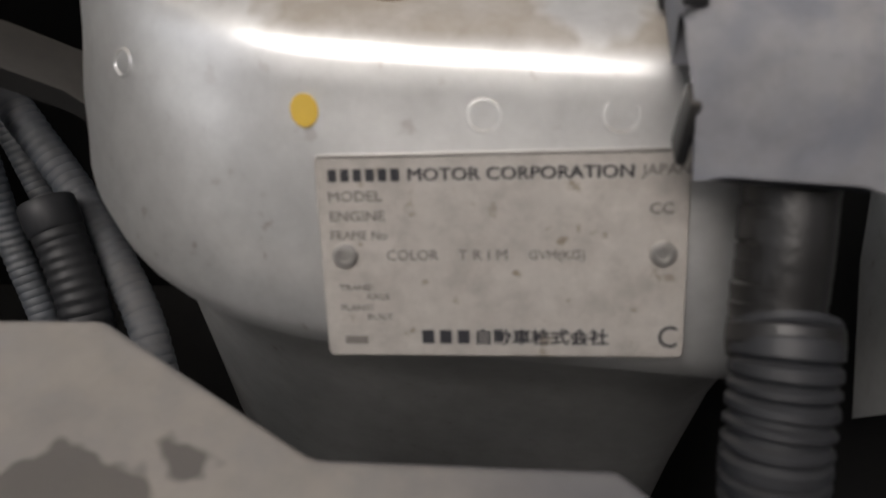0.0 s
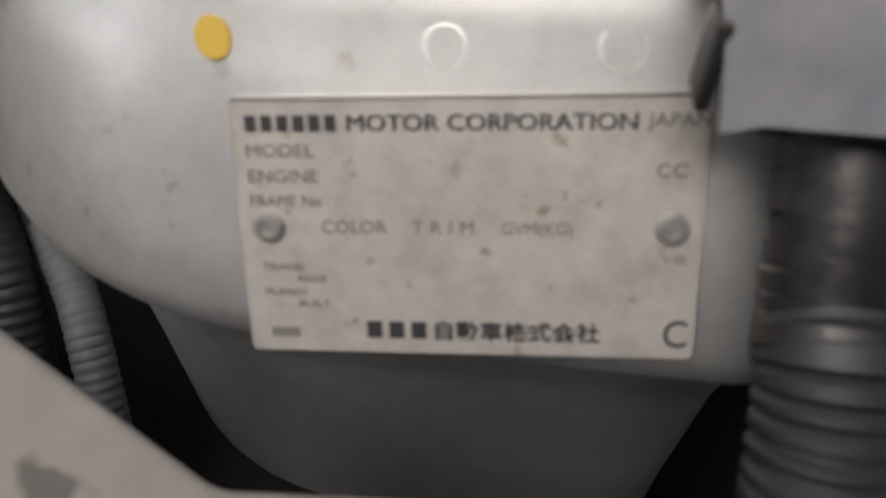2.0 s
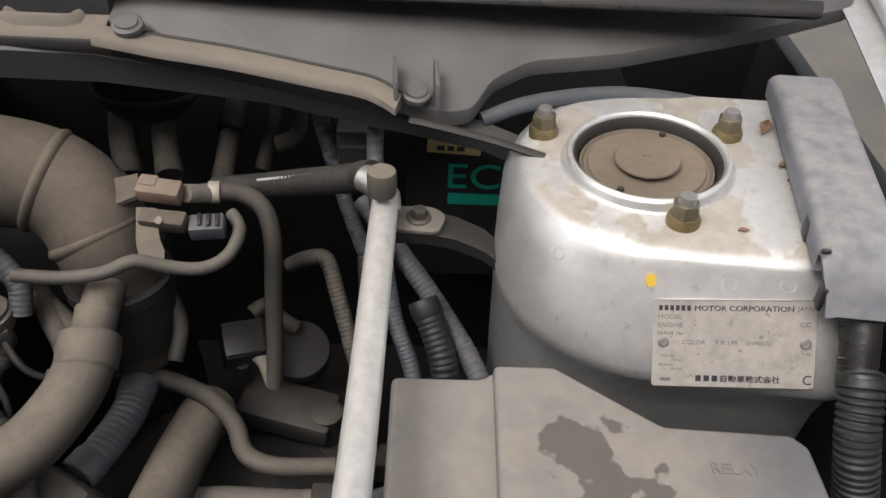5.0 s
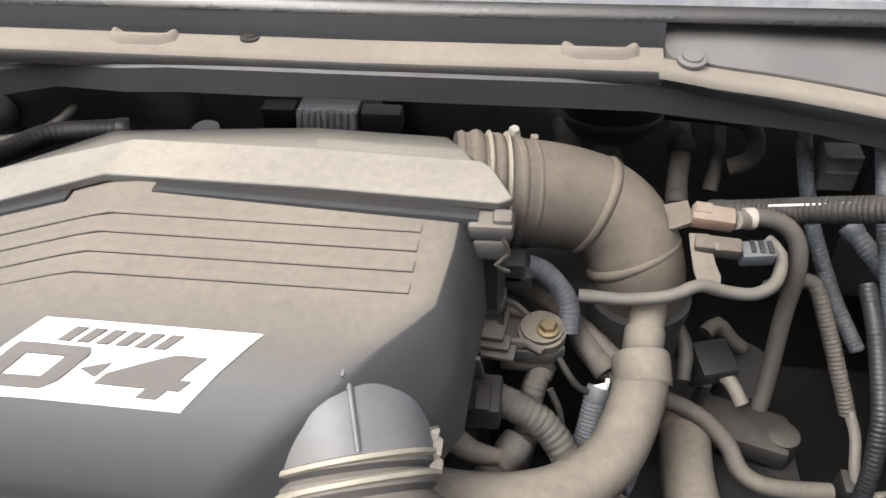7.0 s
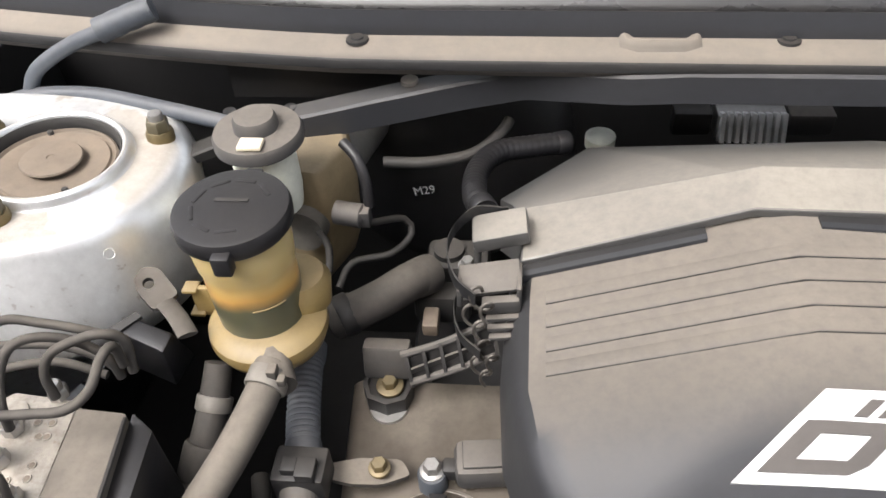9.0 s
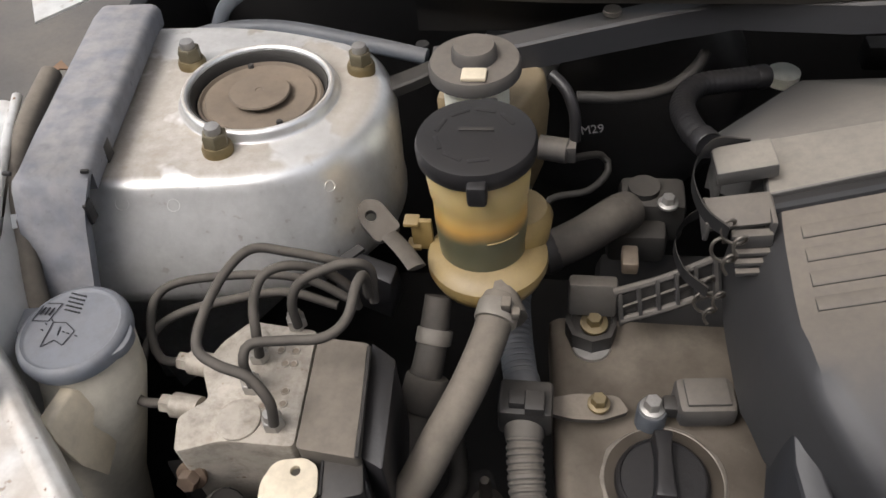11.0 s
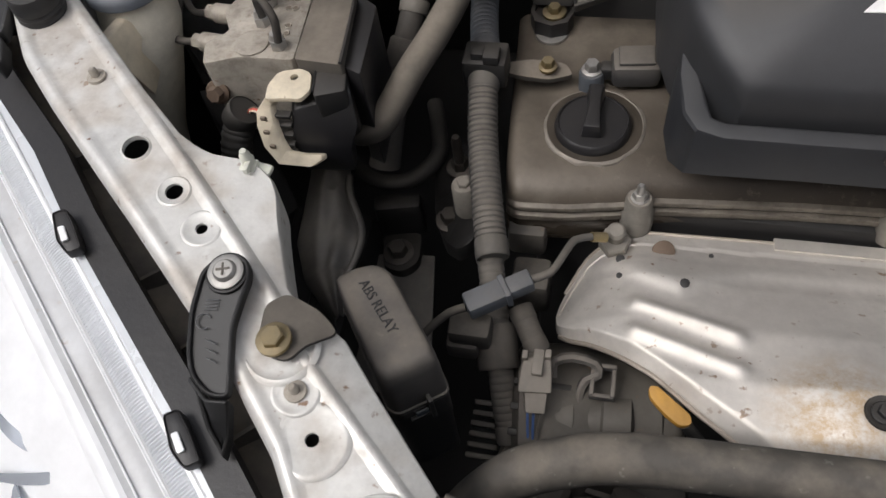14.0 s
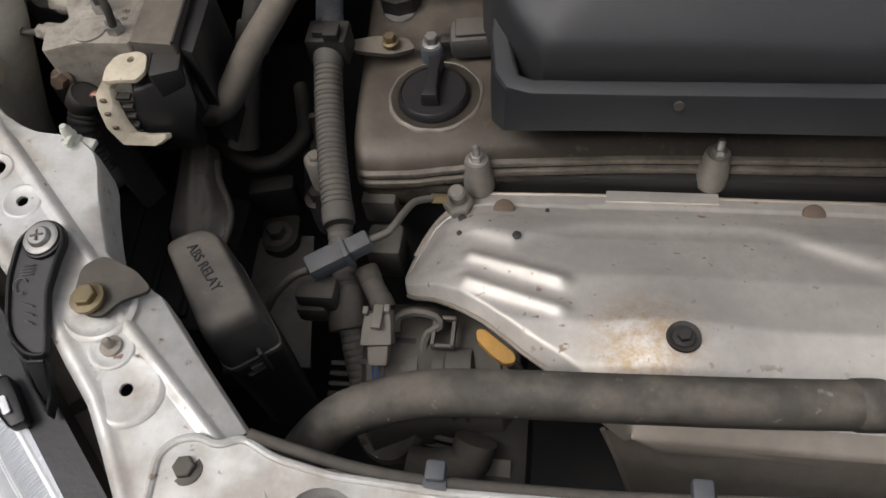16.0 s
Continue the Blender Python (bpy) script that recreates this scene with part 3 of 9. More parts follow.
    part("seal_ring", moved(lathe([(0.0549, 0.892), (0.0549, 0.9060), (0.0540, 0.9070), (0.0528, 0.9055), (0.0512, 0.898), (0.0508, 0.892)], seg=48, cap=False), ctr), RUBBER_DARK, t)
    for dx, dy in ((-0.020, -0.037), (0.014, 0.041)):
        part("stud", moved(lathe([(0.0026, 0.895), (0.0026, 0.9015), (0.0020, 0.9022)], (dx, dy, 0), seg=10), ctr), RUBBER_DARK, t)
    for x, y in ((0.512, 0.0457), (0.6116, -0.0546), (0.654, 0.0595)):
        nut = part("nut", moved(hexa(0.0096, 0.0115, (x, y, 0.9065), (0, 0, 1), 20), sm), OLIVE_NUT, t, "olive zinc nut on a strut stud")
        part("flange", moved(lathe([(0.0114, 0.895), (0.0116, 0.9045), (0.0110, 0.9060), (0.0102, 0.908)], (x, y, 0), seg=24), sm), BRASS, nut, "yellow zinc flange", smooth=25)
        part("stud", moved(lathe([(0.0060, 0.915), (0.0060, 0.9220), (0.0054, 0.9236), (0.0034, 0.9240), (0, 0.9240)], (x, y, 0), seg=16), sm), STEEL, nut)
    # pressed dimples in the front wall
    for x, z, r in ((0.642, 0.882, 0.0045), (0.679, 0.884, 0.0048), (0.5304, 0.880, 0.0040)):
        y = -0.0964 + (z - 0.876) * 0.726 - 0.0001 if x > 0.55 else -0.0742
        part("dimple", moved(lathe([(r * 1.12, -0.0003), (r * 1.04, 0.00018), (r * 0.96, 0.0002), (r * 0.86, -0.0003)], (x, y, z), (-0.58 if x < 0.55 else 0, -0.81, 0.587), 28, cap=False), sm), SILVER_DUSTY, t)
    return t


strut_tower(1, "dusty silver painted strut tower with an identification plate")
strut_tower(-1, "dusty silver painted strut tower beside the brake unit")

# wiring covers over the towers' outer edge
def side_cover(s):
    t = thing("wiring_cover", "faded grey plastic wiring cover beside a strut tower", "wiring cover", (s * 0.70, 0, 0.88), "wiring covers")
    sm = tower_side(s)
    prof = [(0.122, 0.9235), (0.10, 0.926), (-0.06, 0.926), (-0.095, 0.923), (-0.103, 0.9205), (-0.108, 0.916), (-0.115, 0.904), (-0.122, 0.8905)]
    if s < 0:
        prof += [(-0.140, 0.862), (-0.158, 0.834), (-0.172, 0.80)]
    loops = []
    for y, z in prof:
        w0 = 0.688 + 0.004 * (1 if y > 0 else 0) + 0.0065 * min(1.0, max(0.0, -y - 0.106) / 0.012)
        w1 = 0.738 + (0.005 if y > -0.05 else 0.0)
        d = 0.02 if y > -0.1 else 0.016
        loops.append([(a, y + b, c) for a, b, c in ((w0, 0.0 if y > -0.1 else 0.014, z - d if y > -0.1 else z - 0.002), (w0 - 0.001, 0, z - 0.006 if y > -0.1 else z - 0.002), (w0 + 0.002, 0, z - 0.0015), (w0 + 0.006, 0, z), (w1 - 0.006, 0, z), (w1 - 0.002, 0, z - 0.0015), (w1 + 0.001, 0, z - 0.006 if y > -0.1 else z - 0.002), (w1, 0.0 if y > -0.1 else 0.014, z - d if y > -0.1 else z - 0.002))])
    part("shell", moved(loft(loops, (True, True)), sm), GREY_COVER, t)
    part("clip", moved(box((0.6885, -0.062, 0.911), (0.003, 0.012, 0.016), 0.001), sm), BLACK, t)
    part("clip", moved(box((0.6915, -0.110, 0.896), (0.003, 0.010, 0.018), 0.001), sm), BLACK, t)
    part("tab", moved(box((0.689, -0.099, 0.9225), (0.006, 0.003, 0.003), 0.001), sm), BLACK, t)
    part("tab", moved(box((0.742, -0.099, 0.9225), (0.006, 0.003, 0.003), 0.001), sm), BLACK, t)


side_cover(1)
side_cover(-1)

# identification plate on the right tower's front wall
lean = math.degrees(math.atan(0.56))
PLATE_M = TOWER_M @ pose(0.6495, wall_y(0.8485) - 0.0016, 0.8485, 90 - lean, 0, 0) @ Matrix.Diagonal((1.03, 1.03, 1, 1)) @ pose(0, 0, 0, 0, 0, 5.2)
pl = thing("identification_plate", "worn aluminium identification plate riveted to the tower", "plate", PLATE_M.translation)
part("sheet", moved(prism(rounded([(-0.0505, -0.0295, 0), (0.0505, -0.0295, 0), (0.0505, 0.0295, 0), (-0.0505, 0.0295, 0)], 0.002), -0.0012, 0.0, 0.0003, 1), PLATE_M), PLATE, pl)
part("rim", moved(box((0, 0.0292, 0.0002), (0.099, 0.0008, 0.0006), 0.0001), PLATE_M), STEEL, pl)


def on_plate(x, y):
    """A place on the plate, from its left upper corner, in thousandths of its width and the same unit down."""
    return PLATE_M @ pose(-0.0505 + x * 0.101, 0.0295 - y * 0.101, 0.0002)


for txt, x, y, size, sq, m_, b_ in (("MOTOR CORPORATION", 0.252, 0.073, 0.0049, 1.12, INK, 0), ("JAPAN", 0.875, 0.068, 0.0042, 1.05, INK_FAINT, 0), ("MODEL", 0.03, 0.128, 0.0041, 1.12, INK_FAINT, 0), ("ENGINE", 0.03, 0.184, 0.0041, 1.1, INK_FAINT, 0),
                           ("FRAME No", 0.03, 0.237, 0.0037, 0.95, INK_FAINT, 0), ("COLOR", 0.185, 0.297, 0.0042, 1.02, INK_FAINT, 0), ("T R I M", 0.385, 0.297, 0.0042, 1.08, INK_FAINT, 0), ("GVM(KG)", 0.578, 0.297, 0.0038, 0.98, INK_FAINT, 0), ("CC", 0.895, 0.172, 0.0042, 1.1, INK_FAINT, 0),
                           ("TRANS/", 0.045, 0.385, 0.0024, 1.2, INK_FAINT, 0), ("AXLE", 0.12, 0.412, 0.0024, 1.2, INK_FAINT, 0), ("PLANT/", 0.045, 0.445, 0.0024, 1.2, INK_FAINT, 0), ("BUILT", 0.12, 0.472, 0.0024, 1.2, INK_FAINT, 0), ("C", 0.928, 0.553, 0.0092, 0.9, INK, 0.0),
                           ("自動車株式会社", 0.423, 0.543, 0.0050, 1.08, INK, 0.0001)):
    part("lettering", lettering(txt, size, on_plate(x, y), 0.00012, squeeze=sq, bold=b_), m_, pl)
    if m_ is INK and len(txt) > 15:
        part("lettering", lettering(txt, size, on_plate(x + 0.0022, y + 0.0008), 0.0001, squeeze=sq), m_, pl)
# the maker's name as plain bars, in both scripts
for k in range(6):
    part("bar", moved(box((0.0012, 0.0017, 0.0001), (0.0023, 0.0034, 0.0003), 0), on_plate(0.036 + k * 0.0345, 0.073)), INK, pl)
for k in range(3):
    part("bar", moved(box((0.0019, 0.0019, 0.0001), (0.0034, 0.0040, 0.0003), 0), on_plate(0.274 + k * 0.0504, 0.543)), INK, pl)
part("lettering", moved(box((0, 0, 0.0001), (0.0065, 0.0022, 0.0003), 0), on_plate(0.085, 0.535)), INK_FAINT, pl)
for x in (0.068, 0.936):
    r_ = part("rivet", moved(lathe([(0.0036, -0.0008), (0.0036, 0.0006), (0.003, 0.0013), (0.0018, 0.0014), (0.0016, 0.0006), (0.0, 0.0006)], seg=22), on_plate(x, 0.283)), STEEL, pl)
solo("paint_mark", moved(lathe([(0.0046, 0), (0.0044, 0.0005), (0, 0.0006)], seg=14), TOWER_M @ pose(0.592, wall_y(0.881) - 0.0004, 0.881, 90 - lean, 0, 20) @ Matrix.Diagonal((0.85, 1.05, 1, 1))), YELLOW, "small yellow inspection paint mark on the tower", "paint mark")

# taped harness and corrugated conduit below the wiring cover
wh = thing("wiring_harness", "dark taped wiring harness below the wiring cover", "harness", (0.69, -0.16, 0.87))
WH = in_tower([(0.722, -0.088, 0.900), (0.722, -0.105, 0.882), (0.7225, -0.120, 0.866), (0.722, -0.137, 0.844)])
part("core", sweep(WH, 0.0098, 22), TAPE, wh)
random.seed(9)
for k in range(15):
    p = WH[0].lerp(WH[-1], 0.04 + k * 0.066)
    d = WH[-1] - WH[0] + Vector((random.uniform(-0.006, 0.006), random.uniform(-0.004, 0.004), 0))
    r_ = 0.0101 + random.uniform(0, 0.0004)
    part("tape_wrap", lathe([(r_ - 0.0008, -0.0026), (r_ + 0.0003, -0.0018), (r_, 0.0022), (r_ - 0.0008, 0.0026)], p, d, 26, cap=False), TAPE, wh)
cd_ = hose("conduit", in_tower([(0.724, -0.132, 0.851), (0.724, -0.138, 0.848), (0.724, -0.147, 0.839), (0.724, -0.158, 0.826), (0.727, -0.168, 0.808), (0.734, -0.178, 0.775)]), 0.0122, CONDUIT, "dark corrugated conduit round the wiring harness", "conduit", corr=0.0042, depth=0.11, seg=20)
part("tape_end", lathe([(0.0112, -0.003), (0.0126, -0.002), (0.0128, 0.002), (0.0112, 0.004)], in_tower([(0.724, -0.134, 0.8495)])[0], in_tower([(0.724, -0.147, 0.839)])[0] - in_tower([(0.724, -0.132, 0.851)])[0], 24, cap=False), TAPE, cd_)

# fuse box lid beside the right tower
fb = thing("fuse_box", "dusty grey fuse box lid with a dark water stain", "fuse box", (0.55, -0.28, 0.70))
FB = [(0.430, -0.161), (0.4835, -0.161), (0.490, -0.1555), (0.526, -0.1555), (0.583, -0.1955), (0.654, -0.1990), (0.662, -0.207), (0.668, -0.46), (0.428, -0.46)]
part("lid", prism(FB, 0.79, 0.8555, 0.005, 3), FUSE_LID, fb)
part("raised_panel", prism([(0.4900, -0.1560), (0.5258, -0.1560), (0.5828, -0.1960), (0.6535, -0.1995), (0.6612, -0.2075), (0.666, -0.455), (0.484, -0.455)], 0.853, 0.862, 0.0035, 3), FUSE_LID, fb)
part("lettering", lettering("RELAY", 0.0095, pose(0.602, -0.2255, 0.8622, 0, 0, -1), 0.0004), FUSE_LID, fb)
part("body", prism([(x * 0.98 + 0.012, y * 0.98 - 0.006) for x, y in FB], 0.65, 0.79, 0.004), BLACK, fb)

# fender edge and dry leaves beyond the right wiring cover
fe = thing("fender_flange", "silver fender edge beside the wiring cover", "fender", (0.80, 0.0, 0.90), "fender flanges")
part("flange", moved(sheet(rounded([(0.772, 0.30, 0.935), (0.766, 0.02, 0.925), (0.770, -0.12, 0.90), (0.785, -0.24, 0.86), (0.86, -0.24, 0.86), (0.88, 0.02, 0.93), (0.89, 0.30, 0.945)], 0.01), 0.0016), TOWER_M), SILVER, fe)
part("inner_panel", moved(sheet([(0.784, -0.005, 0.860), (0.784, -0.050, 0.798), (0.784, -0.094, 0.760), (0.784, -0.159, 0.877), (0.784, -0.094, 0.925)], 0.002), TOWER_M), SILVER_DUSTY, fe, "dusty inner side of the fender")
part("edge_bead", sweep(in_tower([(0.80, 0.30, 0.945), (0.795, 0.1, 0.94), (0.792, -0.05, 0.925), (0.80, -0.2, 0.885)]), 0.006, 10), SILVER, fe)
random.seed(4)
for at, a, size in (((0.750, -0.052, 0.922), 80, 0.015), ((0.748, -0.079, 0.918), 20, 0.009), ((0.746, -0.108, 0.905), 110, 0.010), ((0.691, 0.021, 0.903), 30, 0.006), ((0.685, 0.073, 0.902), 70, 0.012), ((0.651, -0.059, 0.902), 10, 0.004), ((0.692, 0.001, 0.902), 120, 0.004)):
    def blade(u, v, at=Vector(at), a=radians(a), s=size):
        w = math.sin(math.pi * min(1, 0.04 + u * 0.96)) ** 0.8 * 0.38 * (1 + 0.12 * math.sin(u * 31))
        p = Vector(((u - 0.5) * 2 * s, (v - 0.5) * 2 * w * s, abs(v - 0.5) * s * 0.5 + 0.12 * s * math.sin(u * 5)))
        return TOWER_M @ (at + Matrix.Rotation(a, 3, "Z") @ p)
    solo("dry_leaf", grid_surface(blade, 14, 6, 0.0005), LEAF, "curled dry brown leaf beside the strut tower", "leaf", "dry leaves")

# open bonnet, held up behind and above the camera's view
bn = thing("bonnet", "silver bonnet held open over the engine bay", "bonnet", (0, 0.16, 1.07))
part("panel", loft([[(x, 0.16 - 0.36 * v - 0.03 * math.sin(3.14 * v) , 1.07 + 0.86 * v + 0.05 * math.sin(3.14 * v) + dz) for x, dz in ((-0.70, 0.0), (-0.35, 0.02), (0, 0.025), (0.35, 0.02), (0.70, 0.0), (0.70, 0.02), (0.35, 0.04), (0, 0.045), (-0.35, 0.04), (-0.70, 0.02))] for v in (0, 0.25, 0.5, 0.75, 1.0)]), SILVER, bn)
# unseen wall, added only to hold back sky light from the front
solo("wall_front_sky_block", box((0, -2.9, 1.9), (9.0, 0.2, 3.8), 0.01), mat("sky_block_grey", (0.16, 0.15, 0.14), 0.85, 0, 0.1, 0.2, 20, 0.2, patch=1.0), "plain grey unseen wall added to block the front sky", "wall", kind="structure")

# ---- cowl, brace and windscreen foot ----
def cowl_y(x):
    return 0.042 + 0.18 * max(0.0, -x - 0.38) ** 1.35 + 0.02 * max(0.0, -x)


cowl = thing("cowl", "grey plastic cowl panel with a dusty ledge below the windscreen", "cowl panel", (0, 0.1, 0.93))
XS = [-0.76 + 0.04 * k for k in range(25)] + [0.215, 0.225]


def along(profile, xs, dz=lambda x: 0.0):
    return loft([[(x, cowl_y(x) + py, pz + dz(x)) for py, pz in profile] for x in xs])


part("ledge", along([(-0.005, 0.950), (-0.006, 0.959), (-0.004, 0.962), (0.0, 0.9635), (0.014, 0.9665), (0.017, 0.970), (0.017, 0.945), (0.0, 0.944)], XS), COWL_TAN, cowl, "dust-covered ledge")
part("front_lip", along([(-0.0075, 0.952), (-0.0075, 0.9575), (-0.006, 0.9595), (-0.005, 0.9585), (-0.005, 0.952)], XS), BLACK, cowl)
part("upper_panel", along([(0.0145, 0.9668), (0.0165, 0.976), (0.018, 0.985), (0.024, 0.987), (0.03, 0.960), (0.018, 0.960)], XS), COWL_DARK, cowl)
wind = thing("windscreen_seal", "glossy black windscreen seal above the cowl panel", "seal", (0, 0.14, 0.98))
XW = XS + [0.30, 0.40, 0.5, 0.6, 0.72]
part("strip", along([(0.018, 0.9855), (0.0215, 0.9925), (0.026, 0.9945), (0.029, 0.990), (0.026, 0.98)], XW), SEAL, wind)
part("lip", along([(0.0255, 0.9945), (0.028, 0.9985), (0.032, 0.9985), (0.034, 0.99)], XW), GREY_COVER, wind)
gr = thing("cowl_grille", "black mesh air intake grille below the windscreen", "grille", (0, 0.2, 1.0))
part("tray", along([(0.035, 0.985), (0.13, 1.015), (0.13, 1.01), (0.035, 0.98)], XW), SHADE_BLACK, gr)
for k in range(12):
    o = 0.037 + k * 0.0066
    part("slat", along([(o, 0.9925 + 0.34 * (o - 0.035)), (o + 0.002, 0.9945 + 0.34 * (o - 0.035)), (o + 0.003, 0.9915 + 0.34 * (o - 0.035))], [-0.70, -0.4, -0.2, 0.0, 0.2]), BLACK, gr)
for k in range(100):
    x = -0.70 + 0.009 * k
    part("bar", box((x, cowl_y(x) + 0.075, 1.0065), (0.0024, 0.080, 0.0015), 0, pose(0, 0, 0, 18.8, 0, 0)), BLACK, gr)
part("centre_panel", along([(0.035, 0.9955), (0.13, 1.029), (0.13, 1.01), (0.035, 0.98)], [-0.36, -0.25, -0.16]), COWL, gr)
ws = thing("windscreen", "tinted windscreen glass reflecting a bright sky", "windscreen", (0, 0.25, 1.03))
part("glass", merge(moved(box((0, 0, 0), (1.4, 0.7, 0.005), 0.001), pose(0, 0.50, 1.26, 40, 0, 0))), mat("windscreen_glass", (0.5, 0.55, 0.56), 0.05, 0.0, 0.0, 0.02, bump=0, coat=1.0), ws)

# clips and bumps of the ledge
for x, dy in ((-0.385, 0.010), (-0.085, 0.015)):
    c = part("clip", lathe([(0.0085, 0), (0.008, 0.0018), (0.005, 0.002), (0.0045, 0.0034), (0, 0.0036)], (x, cowl_y(x) + dy, 0.9655), seg=20), BLACK, cowl, "black push clip")
for x in (-0.171, 0.180):
    part("bump", loft([[(x + sx * w, cowl_y(x) + 0.016 + yy * d, 0.9655 + h) for sx, yy in ((1, 0.2), (0.9, 0.8), (0.5, 1), (-0.5, 1), (-0.9, 0.8), (-1, 0.2), (-0.9, -0.7), (-0.5, -1), (0.5, -1), (0.9, -0.7))] for w, d, h in ((0.032, 0.0150, -0.002), (0.0295, 0.0135, 0.001), (0.0275, 0.0120, 0.0042), (0.0255, 0.0105, 0.0050), (0.0225, 0.0085, 0.0042), (0.018, 0.006, 0.0010))], (False, True)), COWL_TAN, cowl, smooth=80)

# right-hand end panel of the cowl
ep = thing("cowl_end_panel", "dusty grey cowl end panel with ribs and a push clip", "cowl panel", (0.45, 0.1, 0.92))
top = [(0.227, 0.044, 0.968), (0.262, 0.040, 0.955), (0.332, 0.037, 0.948), (0.406, 0.023, 0.940), (0.430, 0.014, 0.935), (0.458, 0.008, 0.930), (0.477, 0.013, 0.930), (0.492, 0.041, 0.938), (0.520, 0.057, 0.945), (0.586, 0.067, 0.948), (0.714, 0.110, 0.955), (0.785, 0.140, 0.960), (0.80, 0.20, 1.0), (0.55, 0.17, 1.0), (0.225, 0.105, 0.995), (0.225, 0.075, 0.972)]
part("panel", sheet(rounded(top, 0.008), 0.012, bev=0.003), END_PANEL, ep)
LIP = [(0.2235, 0.036, 0.9655), (0.245, 0.034, 0.963), (0.264, 0.033, 0.960), (0.300, 0.030, 0.957), (0.332, 0.026, 0.954), (0.373, 0.019, 0.950), (0.409, 0.013, 0.946), (0.428, 0.004, 0.940)]
part("dusty_lip", loft([[Vector(p) + Vector(q) for q in ((0.001, 0.006, 0.0015), (-0.0015, -0.004, 0.001), (-0.003, -0.0085, -0.0015), (-0.003, -0.0095, -0.006), (0.001, 0.006, -0.008))] for p in smooth_path(LIP, 0.008)]), COWL_TAN, ep, "dust-covered front lip", smooth=50)
part("seam", sweep([Vector(p) + Vector((0.0015, 0.0068, 0.0018)) for p in LIP[1:]], 0.0013, 8), BLACK, ep)
for xa, xb, za in ((0.423, 0.425, 0.958), (0.451, 0.453, 0.957)):
    part("fin", bevelled(loft([[(xa - 0.0014, 0.034, za), (xb - 0.0014, 0.004, za - 0.004), (xb - 0.0014, 0.000, 0.936), (xa - 0.0014, 0.034, 0.940)], [(xa + 0.0014, 0.034, za), (xb + 0.0014, 0.004, za - 0.004), (xb + 0.0014, 0.000, 0.936), (xa + 0.0014, 0.034, 0.940)]]), 0.0008), END_PANEL, ep)
for p in ((0.439, 0.013, 0.942), (0.243, 0.039, 0.970)):
    part("clip", lathe([(0.0105, -0.003), (0.0105, 0.0005), (0.0085, 0.0015), (0.0075, 0.0012), (0.007, 0.0025), (0.0, 0.003)], p, (0, -0.25, 1), 22), END_PANEL, ep, "dusty push clip")

# strut brace in front of the cowl
br = thing("cowl_brace", "dark grey steel brace running in front of the cowl", "brace", (0, 0.03, 0.91))
part("beam", loft([[(x, y + a, z + b * (1.0 if x < 0.22 else 0.58)) for a, b in ((-0.007, -0.024), (-0.008, -0.002), (-0.006, 0.0), (0.010, 0.001), (0.010, -0.024))] for x, y, z in ((-0.481, 0.034, 0.911), (-0.438, 0.039, 0.916), (-0.371, 0.052, 0.925), (-0.310, 0.061, 0.934), (-0.263, 0.065, 0.941), (-0.19, 0.045, 0.950), (-0.15, 0.044, 0.9525), (-0.06, 0.041, 0.9535), (0.08, 0.0395, 0.9535), (0.16, 0.0405, 0.9525), (0.215, 0.047, 0.948), (0.331, 0.045, 0.927), (0.437, 0.028, 0.915), (0.487, 0.019, 0.910), (0.534, -0.005, 0.905))]), COWL_DARK, br)
# brace holes are dark discs on top, their shade in the colour
for p in ((-0.441, 0.046, 0.916), (-0.490, 0.046, 0.912)):
    part("hole", lathe([(0.0055, 0.0), (0.005, 0.0012), (0.003, 0.0006), (0, 0.0004)], p, seg=16), SHADE_BLACK, br)
part("button", lathe([(0.007, -0.001), (0.0065, 0.002), (0, 0.0025)], (-0.350, 0.062, 0.930), seg=18), COWL_TAN, br)
part("rear_beam", loft([[(x, 0.085 + a, 0.90 + b) for a, b in ((0, 0.0), (0, 0.03), (0.03, 0.034), (0.03, 0.0))] for x in (-0.5, -0.2, 0.1, 0.3)]), SHADE_BLACK, br)
part("rubber_strip", sweep([(0.435, 0.007, 0.923), (0.458, -0.001, 0.923), (0.493, -0.012, 0.921), (0.526, -0.024, 0.918)], 0.0045, 10, squash=0.6), RUBBER_DARK, br)
hose("drain_hose", [(0.486, 0.028, 0.912), (0.523, 0.041, 0.920), (0.581, 0.054, 0.922), (0.633, 0.052, 0.920), (0.682, 0.048, 0.912)], 0.0058, LOOM, "dark rubber seal behind the strut tower", "seal", group="tower seals")
hose("drain_hose", [(-0.688, 0.048, 0.912), (-0.652, 0.054, 0.920), (-0.599, 0.053, 0.922), (-0.533, 0.039, 0.918), (-0.484, 0.030, 0.912)], 0.0062, LOOM, "dark rubber seal behind the strut tower", "seal", group="tower seals")
hose("washer_hose", [(-0.656, 0.059, 0.920), (-0.642, 0.060, 0.940), (-0.608, 0.062, 0.960), (-0.568, 0.063, 0.975), (-0.537, 0.068, 0.985)], 0.0058, LOOM, "dark rubber hose hooked over the cowl edge", "hose")

# heater box foot and its shield under the cowl
hb = thing("heater_inlet", "black rubber heater inlet bowl under the cowl", "heater inlet", (0.202, 0.140, 0.851))
BOWL_M = Matrix.Translation((0.203, 0.140, 0.862)) @ Matrix.Diagonal((1.15, 0.8, 1, 1))
part("bowl", moved(lathe([(0.0, -0.032), (0.016, -0.031), (0.028, -0.024), (0.036, -0.012), (0.0385, -0.004), (0.040, 0.050)], seg=40), BOWL_M), RUBBER_DARK, hb, smooth=60)
